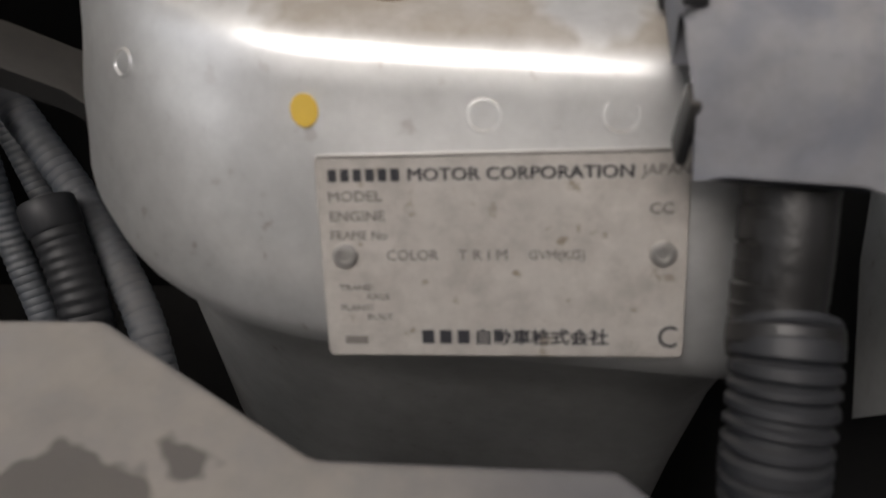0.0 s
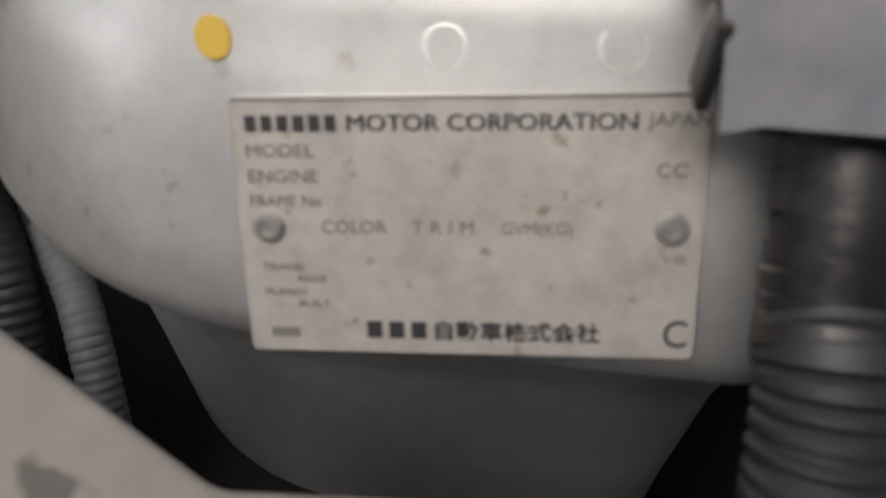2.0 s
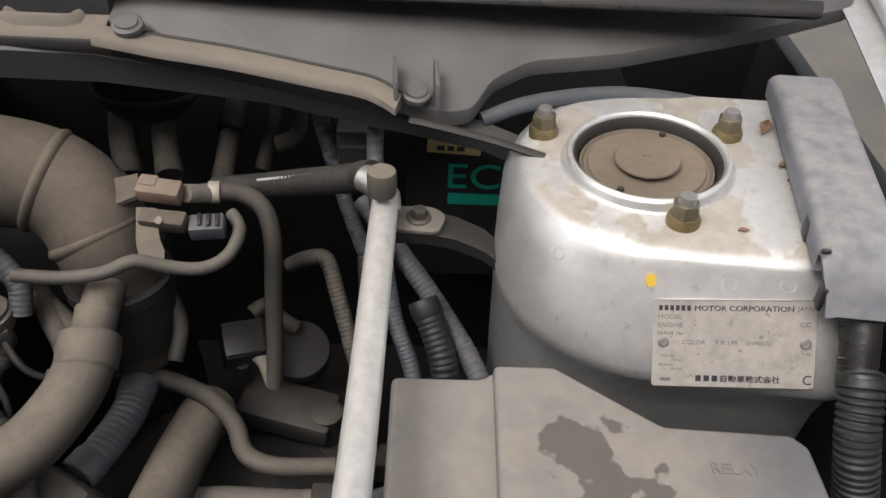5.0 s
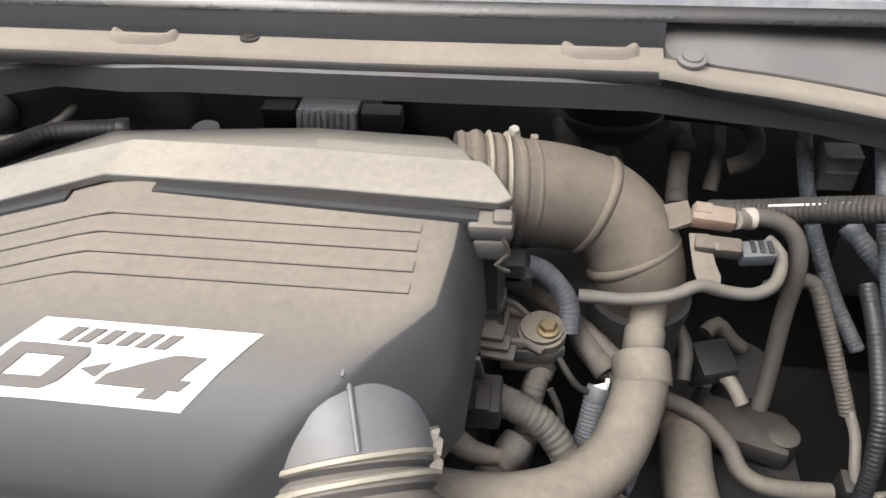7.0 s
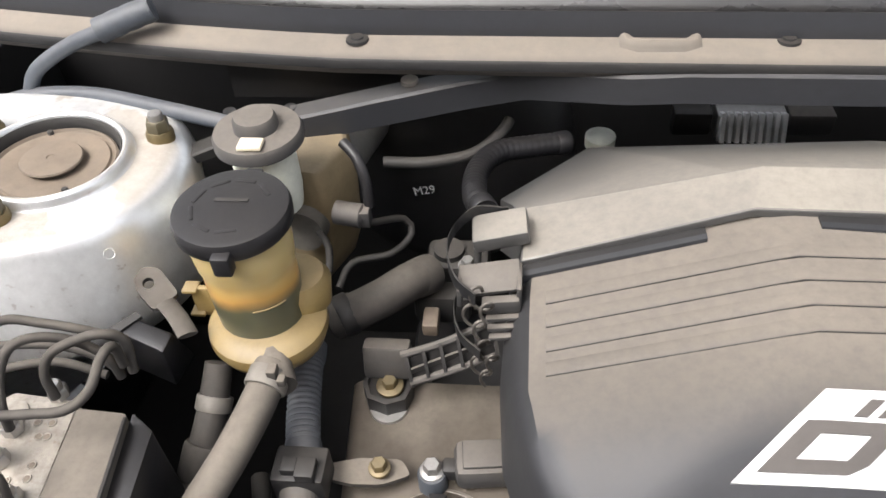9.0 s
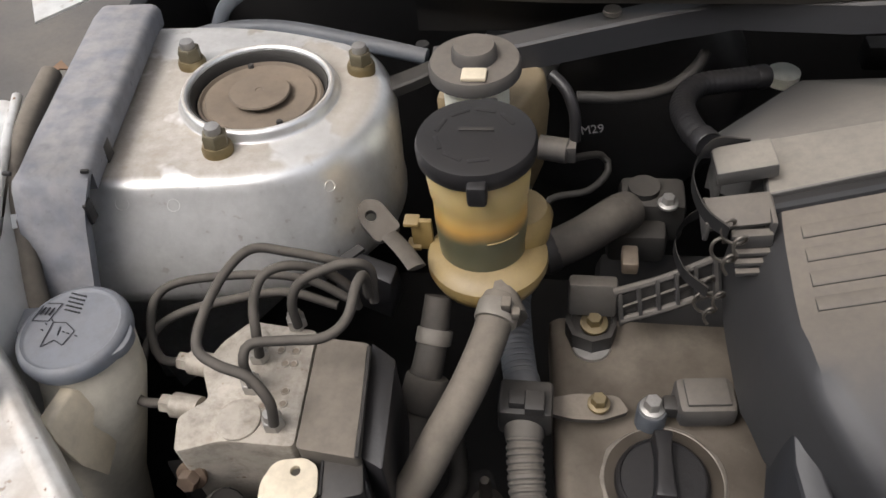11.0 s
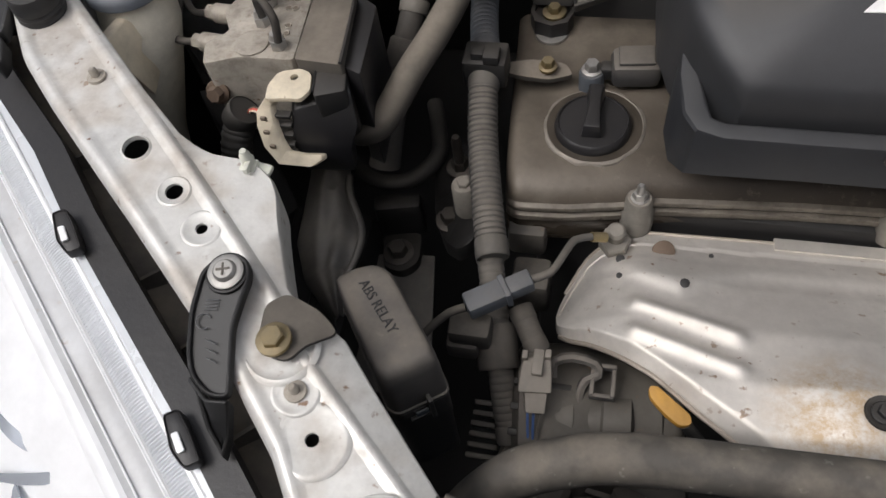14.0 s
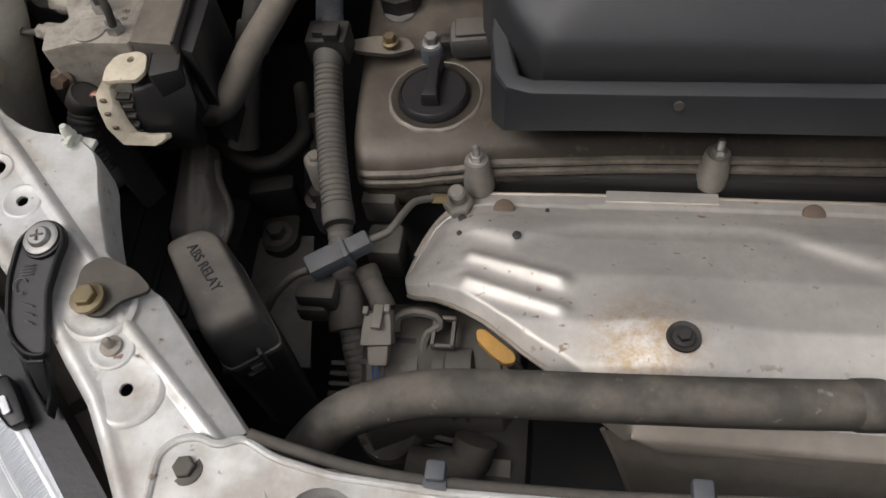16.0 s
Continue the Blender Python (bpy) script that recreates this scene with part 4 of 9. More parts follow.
part("rim", moved(lathe([(0.0380, -0.006), (0.0402, -0.003), (0.0400, 0.0), (0.0385, 0.002)], seg=40, cap=False), BOWL_M), RUBBER, hb)
hose("heater_shield", [(0.248, 0.160, 0.850), (0.317, 0.150, 0.850), (0.334, 0.140, 0.836), (0.330, 0.130, 0.822), (0.313, 0.130, 0.812)], 0.004, RUBBER, "thin dark shield edge round the heater hoses", "shield", squash=2.0)
solo("hose_boot", sweep([(-0.578, 0.058, 0.974), (-0.561, 0.064, 0.979), (-0.538, 0.072, 0.985)], 0.0098, 16, corr=0.012, depth=0.06), LOOM, "thick rubber boot on the hose at the cowl edge", "boot")
ft = thing("brace_foot", "dark steel foot of the brace bolted under a strut nut", "bracket", (-0.512, -0.003, 0.905))
part("arm", loft([[Vector(p) + Vector(q) for q in ((0, -0.010, -0.006), (0, -0.010, 0.001), (0, -0.008, 0.0025), (0, 0.008, 0.0025), (0, 0.010, 0.001), (0, 0.010, -0.006))] for p in ((-0.534, -0.003, 0.904), (-0.513, 0.003, 0.904), (-0.490, 0.013, 0.908), (-0.473, 0.021, 0.912))]), RUBBER_DARK, ft)

# ---- engine cover and air cleaner ----
ec = thing("engine_cover", "dusty dark grey plastic engine cover with a white label", "engine cover", (-0.08, -0.18, 0.80))


def cover_z(x, y):
    z = lerp([(-0.285, 0.881), (-0.265, 0.901), (-0.246, 0.9165), (-0.228, 0.9285), (-0.21, 0.9365), (-0.179, 0.943), (-0.135, 0.9465), (-0.05, 0.949)], y)
    fold = -0.12 - max(0.0, -0.18 - y)
    return z - 0.05 * max(0.0, x + 0.12) - 0.25 * max(0.0, fold - x)


def cover_section(y, drop):
    xl = lerp([(-0.285, -0.222), (-0.265, -0.240), (-0.24, -0.254), (-0.2, -0.262), (-0.14, -0.262), (-0.06, -0.257)], y)
    xr = lerp([(-0.285, -0.025), (-0.26, 0.005), (-0.236, 0.034), (-0.18, 0.088), (-0.13, 0.094), (-0.06, 0.094)], y)
    flare = lerp([(-0.285, 0.001), (-0.24, 0.004), (-0.2, 0.009), (-0.14, 0.013)], y)
    zl = cover_z(xl, y)
    pts = [(xl - flare, y, zl - drop), (xl - flare * 0.8, y, zl - 0.03), (xl - flare * 0.35, y, zl - 0.010), (xl, y, zl - 0.0035)]
    n = 22
    for k in range(n + 1):
        x = xl + 0.004 + (xr - xl - 0.004) * k / n
        pts.append((x, y, cover_z(x, y)))
    zr = cover_z(xr, y)
    xo = lerp([(-0.285, 0.03), (-0.25, 0.07), (-0.2, 0.102), (-0.1, 0.108)], y)
    for f_, d in ((0.12, 0.05), (0.5, 0.42), (0.85, 0.85), (1.0, 1.1)):
        pts.append((xr + (xo - xr) * f_, y, zr - 0.002 * f_ - (xo - xr) * 0.75 * d - 0.012 * f_ * f_))
    pts.append((xo + 0.003, y, zr - max(drop, 0.03 + 0.9 * (xo - xr))))
    return pts


secs = []
for y, dy, dz in ((-0.285, 0.0, 0.07), (-0.2858, 0, 0.02), (-0.285, 0, 0.006), (-0.2825, 0, 0.001), (-0.279, 0, 0), (-0.272, 0, 0), (-0.265, 0, 0), (-0.255, 0, 0), (-0.246, 0, 0), (-0.237, 0, 0), (-0.228, 0, 0), (-0.219, 0, 0), (-0.21, 0, 0), (-0.2, 0, 0), (-0.19, 0, 0), (-0.179, 0, 0), (-0.165, 0, 0), (-0.15, 0, 0), (-0.135, 0, 0), (-0.12, 0, 0), (-0.10, 0, 0), (-0.09, 0, 0)):
    sec = cover_section(max(y, -0.285), 0.085)
    floor_z = lerp([(-0.285, 0.835), (-0.246, 0.832), (-0.21, 0.80), (-0.15, 0.79)], y)
    secs.append([(a, y, max(floor_z, c - dz)) for a, b, c in sec])
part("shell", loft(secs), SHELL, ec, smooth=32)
# fine raised ribs across the shell
for k in range(4):
    yb = -0.132 - 0.016 * k
    pts = [(-0.249, yb - 0.0105), (-0.118, yb), (0.073, yb + 0.008)]
    line_ = [(a[0] + (b[0] - a[0]) * q / 8, a[1] + (b[1] - a[1]) * q / 8) for a, b in zip(pts, pts[1:]) for q in range(9)]
    bm = loft([[(x, y - 0.0008, cover_z(x, y) - 0.001), (x, y - 0.0008, cover_z(x, y) + 0.0010), (x, y + 0.0008, cover_z(x, y) + 0.0016), (x, y + 0.009, cover_z(x, y + 0.009) + 0.0002)] for x, y in line_[:8] + line_[9:]])
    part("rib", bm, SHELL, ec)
# front skirt with its slot
skirt = []
for x, y, z, nx, ny, w, h in ((-0.2545, -0.219, 0.878, -1, 0, 0.001, 0.02), (-0.2535, -0.224, 0.8755, -1, -0.1, 0.004, 0.055), (-0.249, -0.250, 0.867, -1, -0.22, 0.0095, 0.060), (-0.242, -0.276, 0.8615, -0.97, -0.32, 0.0125, 0.050), (-0.2385, -0.2855, 0.860, -0.75, -0.75, 0.010, 0.043), (-0.229, -0.2895, 0.860, -0.1, -1, 0.009, 0.036), (-0.18, -0.290, 0.860, 0, -1, 0.009, 0.034), (-0.05, -0.290, 0.860, 0, -1, 0.009, 0.034), (0.02, -0.290, 0.860, 0, -1, 0.009, 0.034), (0.04, -0.288, 0.860, 0.5, -0.85, 0.008, 0.030), (0.05, -0.278, 0.860, 1, -0.3, 0.005, 0.024)):
    skirt.append([(x + nx * w * f_, y + ny * w * f_, z - d) for f_, d in ((-0.15, h + 0.001), (-0.15, 0.001), (0.0, 0.0), (0.1, 0.0), (0.92, 0.0035), (1.04, 0.0055), (1.35, h), (1.0, h + 0.003))])
part("skirt", loft(skirt), BLUEBLACK, ec, "black lower skirt with a ledge", smooth=28)
part("screw", lathe([(0.0034, -0.001), (0.0034, 0.001), (0.002, 0.0012), (0, 0.0004)], (-0.135, -0.302, 0.851), (0, -1, 0.1), 16), DARK_NUT, ec)

# white label
def on_cover(x, y, lift=0.0008):
    return Vector((x, y, cover_z(x, y) + lift))


def decal(name, quad, material, label, lift, n=10):
    a, b, c, d = [Vector((*q, 0)) for q in quad]

    def fn(u, v):
        p = (a * (1 - u) + b * u) * (1 - v) + (d * (1 - u) + c * u) * v
        return on_cover(p.x, p.y, lift)

    return part(name, grid_surface(fn, n, n, 0.0006), material, ec, label)


decal("label_panel", ((-0.121, -0.2105), (0.0, -0.2075), (-0.037, -0.2475), (-0.166, -0.249)), WHITE, "white slanted label with lettering", 0.0012)


def label_text(bm):
    """Lays flat lettering, in metres from the label's lower left corner, onto the cover."""
    for v in bm.verts:
        u, w = v.co.x, v.co.y
        x, y = -0.164 + u * 0.985 + 0.045 * w / 0.039, -0.2487 + u * 0.012 + w * 0.985
        v.co = on_cover(x, y, 0.0017 + v.co.z)
    return bm


for k in range(6):
    part("bar", label_text(box((0.0262 + k * 0.0108, 0.0308, 0.0002), (0.0066, 0.0078, 0.0008), 0)), INK_GREY, ec)


def block_letter(at, pieces):
    bm = merge(*[prism([(at + u, 0.0035 + w) for u, w in p], 0.0004, 0.0008, 0) for p in pieces])
    bmesh.ops.triangulate(bm, faces=bm.faces)
    bmesh.ops.subdivide_edges(bm, edges=bm.edges, cuts=3, use_grid_fill=True)
    return part("lettering", label_text(bm), INK_GREY, ec)


block_letter(0.005, ([(0, 0), (0.0115, 0), (0.0115, 0.021), (0, 0.021)], [(0.0115, 0.0155), (0.034, 0.0155), (0.034, 0.021), (0.0115, 0.021)], [(0.0115, 0), (0.034, 0), (0.034, 0.0055), (0.0115, 0.0055)],
                     [(0.034, 0), (0.0405, 0), (0.0455, 0.004), (0.0455, 0.017), (0.0405, 0.021), (0.034, 0.021), (0.034, 0.0155), (0.0345, 0.0145), (0.0345, 0.0065), (0.034, 0.0055)]))
block_letter(0.0705, ([(0.029, 0), (0.0405, 0), (0.0405, 0.0045), (0.047, 0.0045), (0.047, 0.0095), (0.0405, 0.0095), (0.0405, 0.021), (0.029, 0.021), (0.029, 0.016), (0.0145, 0.0095), (0.029, 0.0095)], [(0.0, 0.0045), (0.029, 0.0045), (0.029, 0.0095), (0.0, 0.0095)], [(0.0, 0.0095), (0.0145, 0.0095), (0.029, 0.016), (0.029, 0.021), (0.023, 0.021)]))
part("lettering", label_text(prism([(0.0535, 0.0145), (0.0665, 0.0110), (0.0665, 0.0185)], 0, 0.0003, 0)), INK_GREY, ec)

# air cleaner lid on top of the engine cover
ac = thing("air_cleaner_lid", "dusty grey plastic air cleaner lid with a folded top", "air cleaner", (-0.06, -0.05, 0.90))
lip = [(-0.264, -0.113, 0.917), (-0.135, -0.101, 0.9515), (0.0, -0.0995, 0.948), (0.118, -0.103, 0.9455), (0.127, -0.096, 0.9445)]
ridge = [(-0.262, -0.066, 0.919), (-0.126, -0.068, 0.957), (0.0, -0.064, 0.953), (0.104, -0.060, 0.9455), (0.112, -0.066, 0.944)]
fall = [(-0.279, -0.024, 0.889), (-0.215, 0.040, 0.887), (-0.03, 0.012, 0.917), (0.075, -0.012, 0.930), (0.092, -0.025, 0.922)]


def folded(rows, drop):
    """A strip of the lid between bent edge lines, with its rim turned down."""
    bm = bmesh.new()
    gv = [[bm.verts.new(p) for p in r_] for r_ in rows]
    for a, b in zip(gv, gv[1:]):
        for k in range(len(a) - 1):
            bm.faces.new((a[k], a[k + 1], b[k + 1], b[k]))
    got = bmesh.ops.extrude_edge_only(bm, edges=[e for e in bm.edges if len(e.link_faces) == 1])
    for v in got["geom"]:
        if isinstance(v, bmesh.types.BMVert):
            v.co.z -= drop
    return bevelled(bm, 0.0014, 2, 6)


part("front_band", folded([lip, ridge], 0.0055), LID, ac, "flat pale front band of the lid", smooth=12)
under = [(x, y - 0.006, z - 0.0045) for x, y, z in ridge]
part("lid", folded([under, [Vector(p).lerp(Vector(q), 0.5) + Vector((0, 0, 0.003)) for p, q in zip(under, fall)], fall], 0.05), LID, ac, smooth=22)
# black slot and blue-black strips below the lip
for a, b in (((-0.262, -0.1135, 0.914), (-0.160, -0.1045, 0.9395)), ((-0.100, -0.1015, 0.9475), (0.106, -0.104, 0.9395))):
    a, b = Vector(a), Vector(b)
    part("slot", loft([[p + Vector(q) for q in ((0, -0.005, -0.008), (0, -0.005, -0.0005), (0, 0.006, 0.0005), (0, 0.006, -0.008))] for p in (a, b)]), SHADE_BLACK, ac)
    part("seam_strip", loft([[p + Vector(q) for q in ((0, -0.0088, -0.010), (0, -0.0088, -0.0018), (0, -0.0080, -0.0002), (0, -0.0046, 0.0006), (0, -0.0040, -0.008))] for p in (a, a * 0.5 + b * 0.5, b)]), BLUEBLACK, ac)
part("side_wall", loft([[(0.118 + a, -0.102 + b, z) for a, b in ((0, 0), (0.004, 0.01), (0.004, 0.10), (-0.015, 0.115), (-0.02, 0))] for z in (0.85, 0.915)]), BLACK, ac)
cl = part("latch", merge(box((0.114, -0.108, 0.932), (0.028, 0.018, 0.012), 0.003), box((0.114, -0.111, 0.918), (0.022, 0.012, 0.016), 0.003), box((0.121, -0.108, 0.938), (0.012, 0.012, 0.006), 0.002)), COVER, ac)
part("spring", sweep([(0.122, -0.118, 0.93), (0.126, -0.12, 0.92), (0.118, -0.122, 0.912), (0.126, -0.12, 0.905)], 0.0014, 8), DARK_NUT, cl)
part("latch_top", merge(box((-0.276, -0.094, 0.925), (0.034, 0.024, 0.010), 0.0015, pose(0, 0, 0, 0, -12, 4)), box((-0.290, -0.094, 0.913), (0.004, 0.022, 0.022), 0.001)), LID, ac)
lp = part("latch", merge(box((-0.281, -0.127, 0.917), (0.036, 0.020, 0.004), 0.001, pose(0, 0, 0, 18, -8, 4)), box((-0.2985, -0.127, 0.910), (0.003, 0.022, 0.014), 0.0008), box((-0.264, -0.128, 0.914), (0.003, 0.022, 0.014), 0.0008), box((-0.274, -0.139, 0.908), (0.022, 0.006, 0.010), 0.001, pose(0, 0, 0, 0, -8, 0))), COVER, ac)
for k in range(3):
    part("step", box((-0.272, -0.143 - 0.003 * k, 0.901 - 0.005 * k), (0.022 - 0.002 * k, 0.004, 0.003), 0.0006, pose(0, 0, 0, 0, -8, 0)), COVER, lp)
for z0, x0, y0 in ((0.918, -0.290, -0.138), (0.850, -0.288, -0.122)):
    for q in range(2):
        pts = [(x0 + 0.005 * math.cos(w) + 0.001 * w - 0.004 * q, y0 - 0.003 * q - 0.0012 * w, z0 - 0.012 * q + 0.006 * math.sin(w) - 0.0008 * w) for w in [k * 0.8 for k in range(14)]]
        part("spring", sweep(pts, 0.0011, 7, step=0.002), DARK_NUT, ac)
def strap(name, pts, label):
    bm = loft([[Vector(p) + Vector(q) for q in ((0, -0.0006, -0.0045), (0, -0.0006, 0.0045), (0.0006, 0.0006, 0.0045), (0.0006, 0.0006, -0.0045))] for p in smooth_path(pts, 0.004)])
    return solo(name, bm, BLACK, label, "strap", "latch straps", smooth=50)


strap("latch_strap", [(-0.272, -0.080, 0.926), (-0.292, -0.084, 0.930), (-0.304, -0.100, 0.929), (-0.307, -0.116, 0.926), (-0.301, -0.134, 0.921), (-0.289, -0.144, 0.917)], "black plastic strap looping from the air cleaner's latch")
strap("latch_strap", [(-0.285, -0.075, 0.868), (-0.300, -0.083, 0.862), (-0.307, -0.098, 0.856), (-0.302, -0.118, 0.852), (-0.288, -0.130, 0.848)], "black plastic strap looping over the cover mount")
# intake elbow from the air cleaner to the throttle
el = thing("intake_elbow", "dusty black rubber intake elbow with ribs and a clamp", "intake hose", (0.2, 0, 0.70))
EL = [(0.080, -0.031, 0.898), (0.117, -0.0255, 0.893), (0.15, -0.019, 0.887), (0.182, -0.0145, 0.876), (0.205, -0.021, 0.860), (0.2185, -0.034, 0.836), (0.223, -0.038, 0.80), (0.223, -0.040, 0.73)]
part("tube", sweep(EL, 0.04, 36, ends=(0.0415, 0.0305)), ELBOW, el, smooth=70)
EV = [Vector(p) for p in EL]
for i, f_, rr, w, mm in ((0, 0.10, 0.0425, 0.002, ELBOW), (0, 0.38, 0.0440, 0.0035, ELBOW), (0, 0.62, 0.0440, 0.0012, CREAM_BAND), (0, 0.80, 0.0425, 0.0030, ELBOW), (0, 0.96, 0.0440, 0.0012, CREAM_BAND), (1, 0.18, 0.0415, 0.003, ELBOW), (1, 0.52, 0.0404, 0.0025, ELBOW), (2, 0.98, 0.0392, 0.0032, ELBOW), (4, 0.75, 0.0372, 0.0034, ELBOW)):
    p = EV[i].lerp(EV[i + 1], f_)
    part("clamp_band" if mm is CREAM_BAND else "rib", lathe([(rr - 0.006, -w * 1.9), (rr - 0.0022, -w * 1.3), (rr - 0.0006, -w * 0.6), (rr, 0.0), (rr - 0.0006, w * 0.6), (rr - 0.0022, w * 1.3), (rr - 0.006, w * 1.9)], p, EV[i + 1] - EV[i] if i != 2 else EV[4] - EV[2], 40, cap=False), mm, el, smooth=60)
part("clamp_screw", merge(hexa(0.0042, 0.006, (0.1205, 0.0195, 0.9135), (0.2, -0.2, 1)), box((0.1205, 0.020, 0.911), (0.011, 0.008, 0.006), 0.0015)), ABS_CAST, el)
for dx in (-0.016, 0.016):
    part("clamp_lug", box((0.1205 + dx, 0.0180, 0.9115), (0.006, 0.006, 0.004), 0.001), BROWN_STEEL, el)
part("throttle_body", lathe([(0.036, -0.05), (0.036, 0.0), (0.039, 0.002), (0.039, 0.012), (0.034, 0.014)], EV[-2], EV[-2] - EV[-1], 28), SHADE_BLACK, el)

# large hoses on the right of the engine
hose("coolant_hose", [(0.221, -0.097, 0.806), (0.222, -0.110, 0.801), (0.216, -0.134, 0.790), (0.200, -0.170, 0.785), (0.172, -0.198, 0.788), (0.137, -0.215, 0.795), (0.100, -0.220, 0.800), (0.049, -0.214, 0.800)], 0.0195, HOSE_TAN, "thick dust-covered coolant hose curving across the engine", seg=20)
hose("hose_neck", [(0.228, -0.051, 0.826), (0.226, -0.068, 0.822), (0.223, -0.088, 0.813), (0.222, -0.101, 0.806)], 0.0125, HOSE_TAN, "narrow dusty hose neck with a moulded collar", ends=(0.014, 0.0125))
solo("hose_collar", lathe([(0.013, -0.012), (0.0145, -0.01), (0.0145, 0.008), (0.013, 0.01)], (0.223, -0.088, 0.813), Vector((0.226, -0.071, 0.825)) - Vector((0.222, -0.104, 0.800)), 22), HOSE_TAN, "moulded collar on the dusty hose neck", "collar")
hose("coolant_hose", [(0.276, -0.063, 0.680), (0.273, -0.086, 0.690), (0.269, -0.122, 0.700), (0.268, -0.169, 0.715), (0.268, -0.208, 0.730), (0.264, -0.244, 0.740)], 0.0205, HOSE_TAN, "thick dust-covered coolant hose standing in the engine bay", seg=20)
hose("vacuum_pipe", [(0.287, -0.012, 0.868), (0.312, -0.008, 0.866), (0.329, -0.013, 0.858), (0.336, -0.023, 0.838), (0.334, -0.036, 0.790), (0.333, -0.050, 0.745), (0.331, -0.061, 0.711)], 0.0068, RUBBER, "bent dusty rubber vacuum hose")

solo("hose_band", lathe([(0.0078, -0.004), (0.0082, -0.003), (0.0082, 0.003), (0.0078, 0.004)], (0.296, -0.011, 0.868), Vector((0.312, -0.008, 0.866)) - Vector((0.287, -0.012, 0.868)), 18), ABS_CAST, "white marked band on the vacuum hose", "band")

# air duct at the front right of the engine cover
du = thing("air_duct", "corrugated dusty grey air intake duct with a clamp", "air duct", (0.06, -0.28, 0.82))
part("bellows", sweep([(0.047, -0.236, 0.862), (0.053, -0.258, 0.850), (0.065, -0.295, 0.829), (0.080, -0.345, 0.80), (0.10, -0.40, 0.765)], 0.0455, 40, corr=0.0115, depth=0.08), LOOM_DUSTY, du)
DUCT_AXIS = Vector((0.26, -0.84, -0.47)).normalized()
DUCT_O = Vector((0.0385, -0.208, 0.878))
part("collar", lathe([(0.0, -0.016), (0.020, -0.0155), (0.032, -0.013), (0.040, -0.008), (0.0446, -0.001), (0.0464, 0.010), (0.0466, 0.022), (0.0464, 0.034)], DUCT_O, DUCT_AXIS, 44), DUCT_GREY, du, "rounded grey collar with a seam", smooth=60)
seam_up = (Vector((0.10, 0, 1)) - DUCT_AXIS * Vector((0.10, 0, 1)).dot(DUCT_AXIS)).normalized()
part("seam", sweep([DUCT_O + DUCT_AXIS * a + seam_up * b for a, b in ((-0.012, 0.034), (-0.006, 0.0425), (0.004, 0.0462), (0.020, 0.0472), (0.033, 0.0470))], 0.0016, 8), DUCT_GREY, du)
part("seam_wing", box(DUCT_O + DUCT_AXIS * -0.010 + seam_up * 0.040, (0.0025, 0.016, 0.012), 0.0008), DUCT_GREY, du)
for a, rr in ((0.036, 0.0478), (0.0475, 0.0476), (0.062, 0.0470)):
    part("clamp_band", lathe([(rr - 0.003, -0.0024), (rr, -0.0012), (rr, 0.0012), (rr - 0.003, 0.0024)], DUCT_O + DUCT_AXIS * a, DUCT_AXIS, 44, cap=False), CREAM_BAND if a < 0.05 else COVER, du)
cs = part("clamp_screw", merge(box((0.0905, -0.226, 0.867), (0.010, 0.013, 0.010), 0.0025, pose(0, 0, 0, 0, 30, 0)), box((0.0925, -0.234, 0.861), (0.009, 0.010, 0.007), 0.002, pose(0, 0, 0, 0, 30, 0)), hexa(0.0046, 0.006, (0.0895, -0.222, 0.871), (0.2, 0.3, 0.9))), ABS_CAST, du, "bright clamp screw")
part("slot", box((0.0910, -0.2205, 0.8785), (0.006, 0.0012, 0.0008), 0.0002, pose(0, 0, 0, 20, 10, 30)), DARK_NUT, cs)

# flow sensor and its wiring on the elbow
sn = thing("intake_sensor", "dusty salmon and grey intake sensor with its plug", "sensor", (0.27, -0.03, 0.86))
part("bracket", sheet([(0.222, -0.036, 0.874), (0.230, -0.020, 0.884), (0.248, -0.018, 0.888), (0.252, -0.034, 0.882), (0.238, -0.036, 0.876)], 0.003), ELBOW, sn)
part("body", box((0.265, -0.029, 0.882), (0.030, 0.014, 0.013), 0.002, pose(0, 0, 0, 15, 4, -4)), SALMON, sn)
part("lid_step", box((0.258, -0.027, 0.889), (0.012, 0.009, 0.003), 0.001, pose(0, 0, 0, 15, 4, -4)), SALMON, sn)
part("housing", box((0.269, -0.044, 0.868), (0.032, 0.012, 0.012), 0.002, pose(0, 0, 0, 15, 0, -6)), ELBOW, sn)
part("screw", lathe([(0.003, 0), (0.0028, 0.001), (0, 0.0014)], (0.268, -0.0495, 0.873), (0, -0.6, 0.8), 12), DARK_NUT, sn)
pb_ = part("plug", box((0.297, -0.042, 0.862), (0.024, 0.014, 0.014), 0.002, pose(0, 0, 0, 15, 0, 8)), LOOM, sn)
part("catch", merge(*[box((0.293 + 0.006 * k, -0.0435, 0.870), (0.003, 0.010, 0.002), 0.0005, pose(0, 0, 0, 15, 0, 8)) for k in range(3)]), BLACK_CLEAN, pb_)
part("holder", bevelled(loft([[(0.249, -0.037, 0.874), (0.263, -0.037, 0.874), (0.2635, -0.040, 0.870), (0.2495, -0.040, 0.870)], [(0.252, -0.056, 0.862), (0.268, -0.055, 0.862), (0.2685, -0.059, 0.858), (0.2525, -0.060, 0.858)], [(0.255, -0.064, 0.856), (0.272, -0.061, 0.856), (0.272, -0.066, 0.852), (0.256, -0.068, 0.852)]]), 0.001), HOSE_TAN, sn, "dusty cream holder arm")
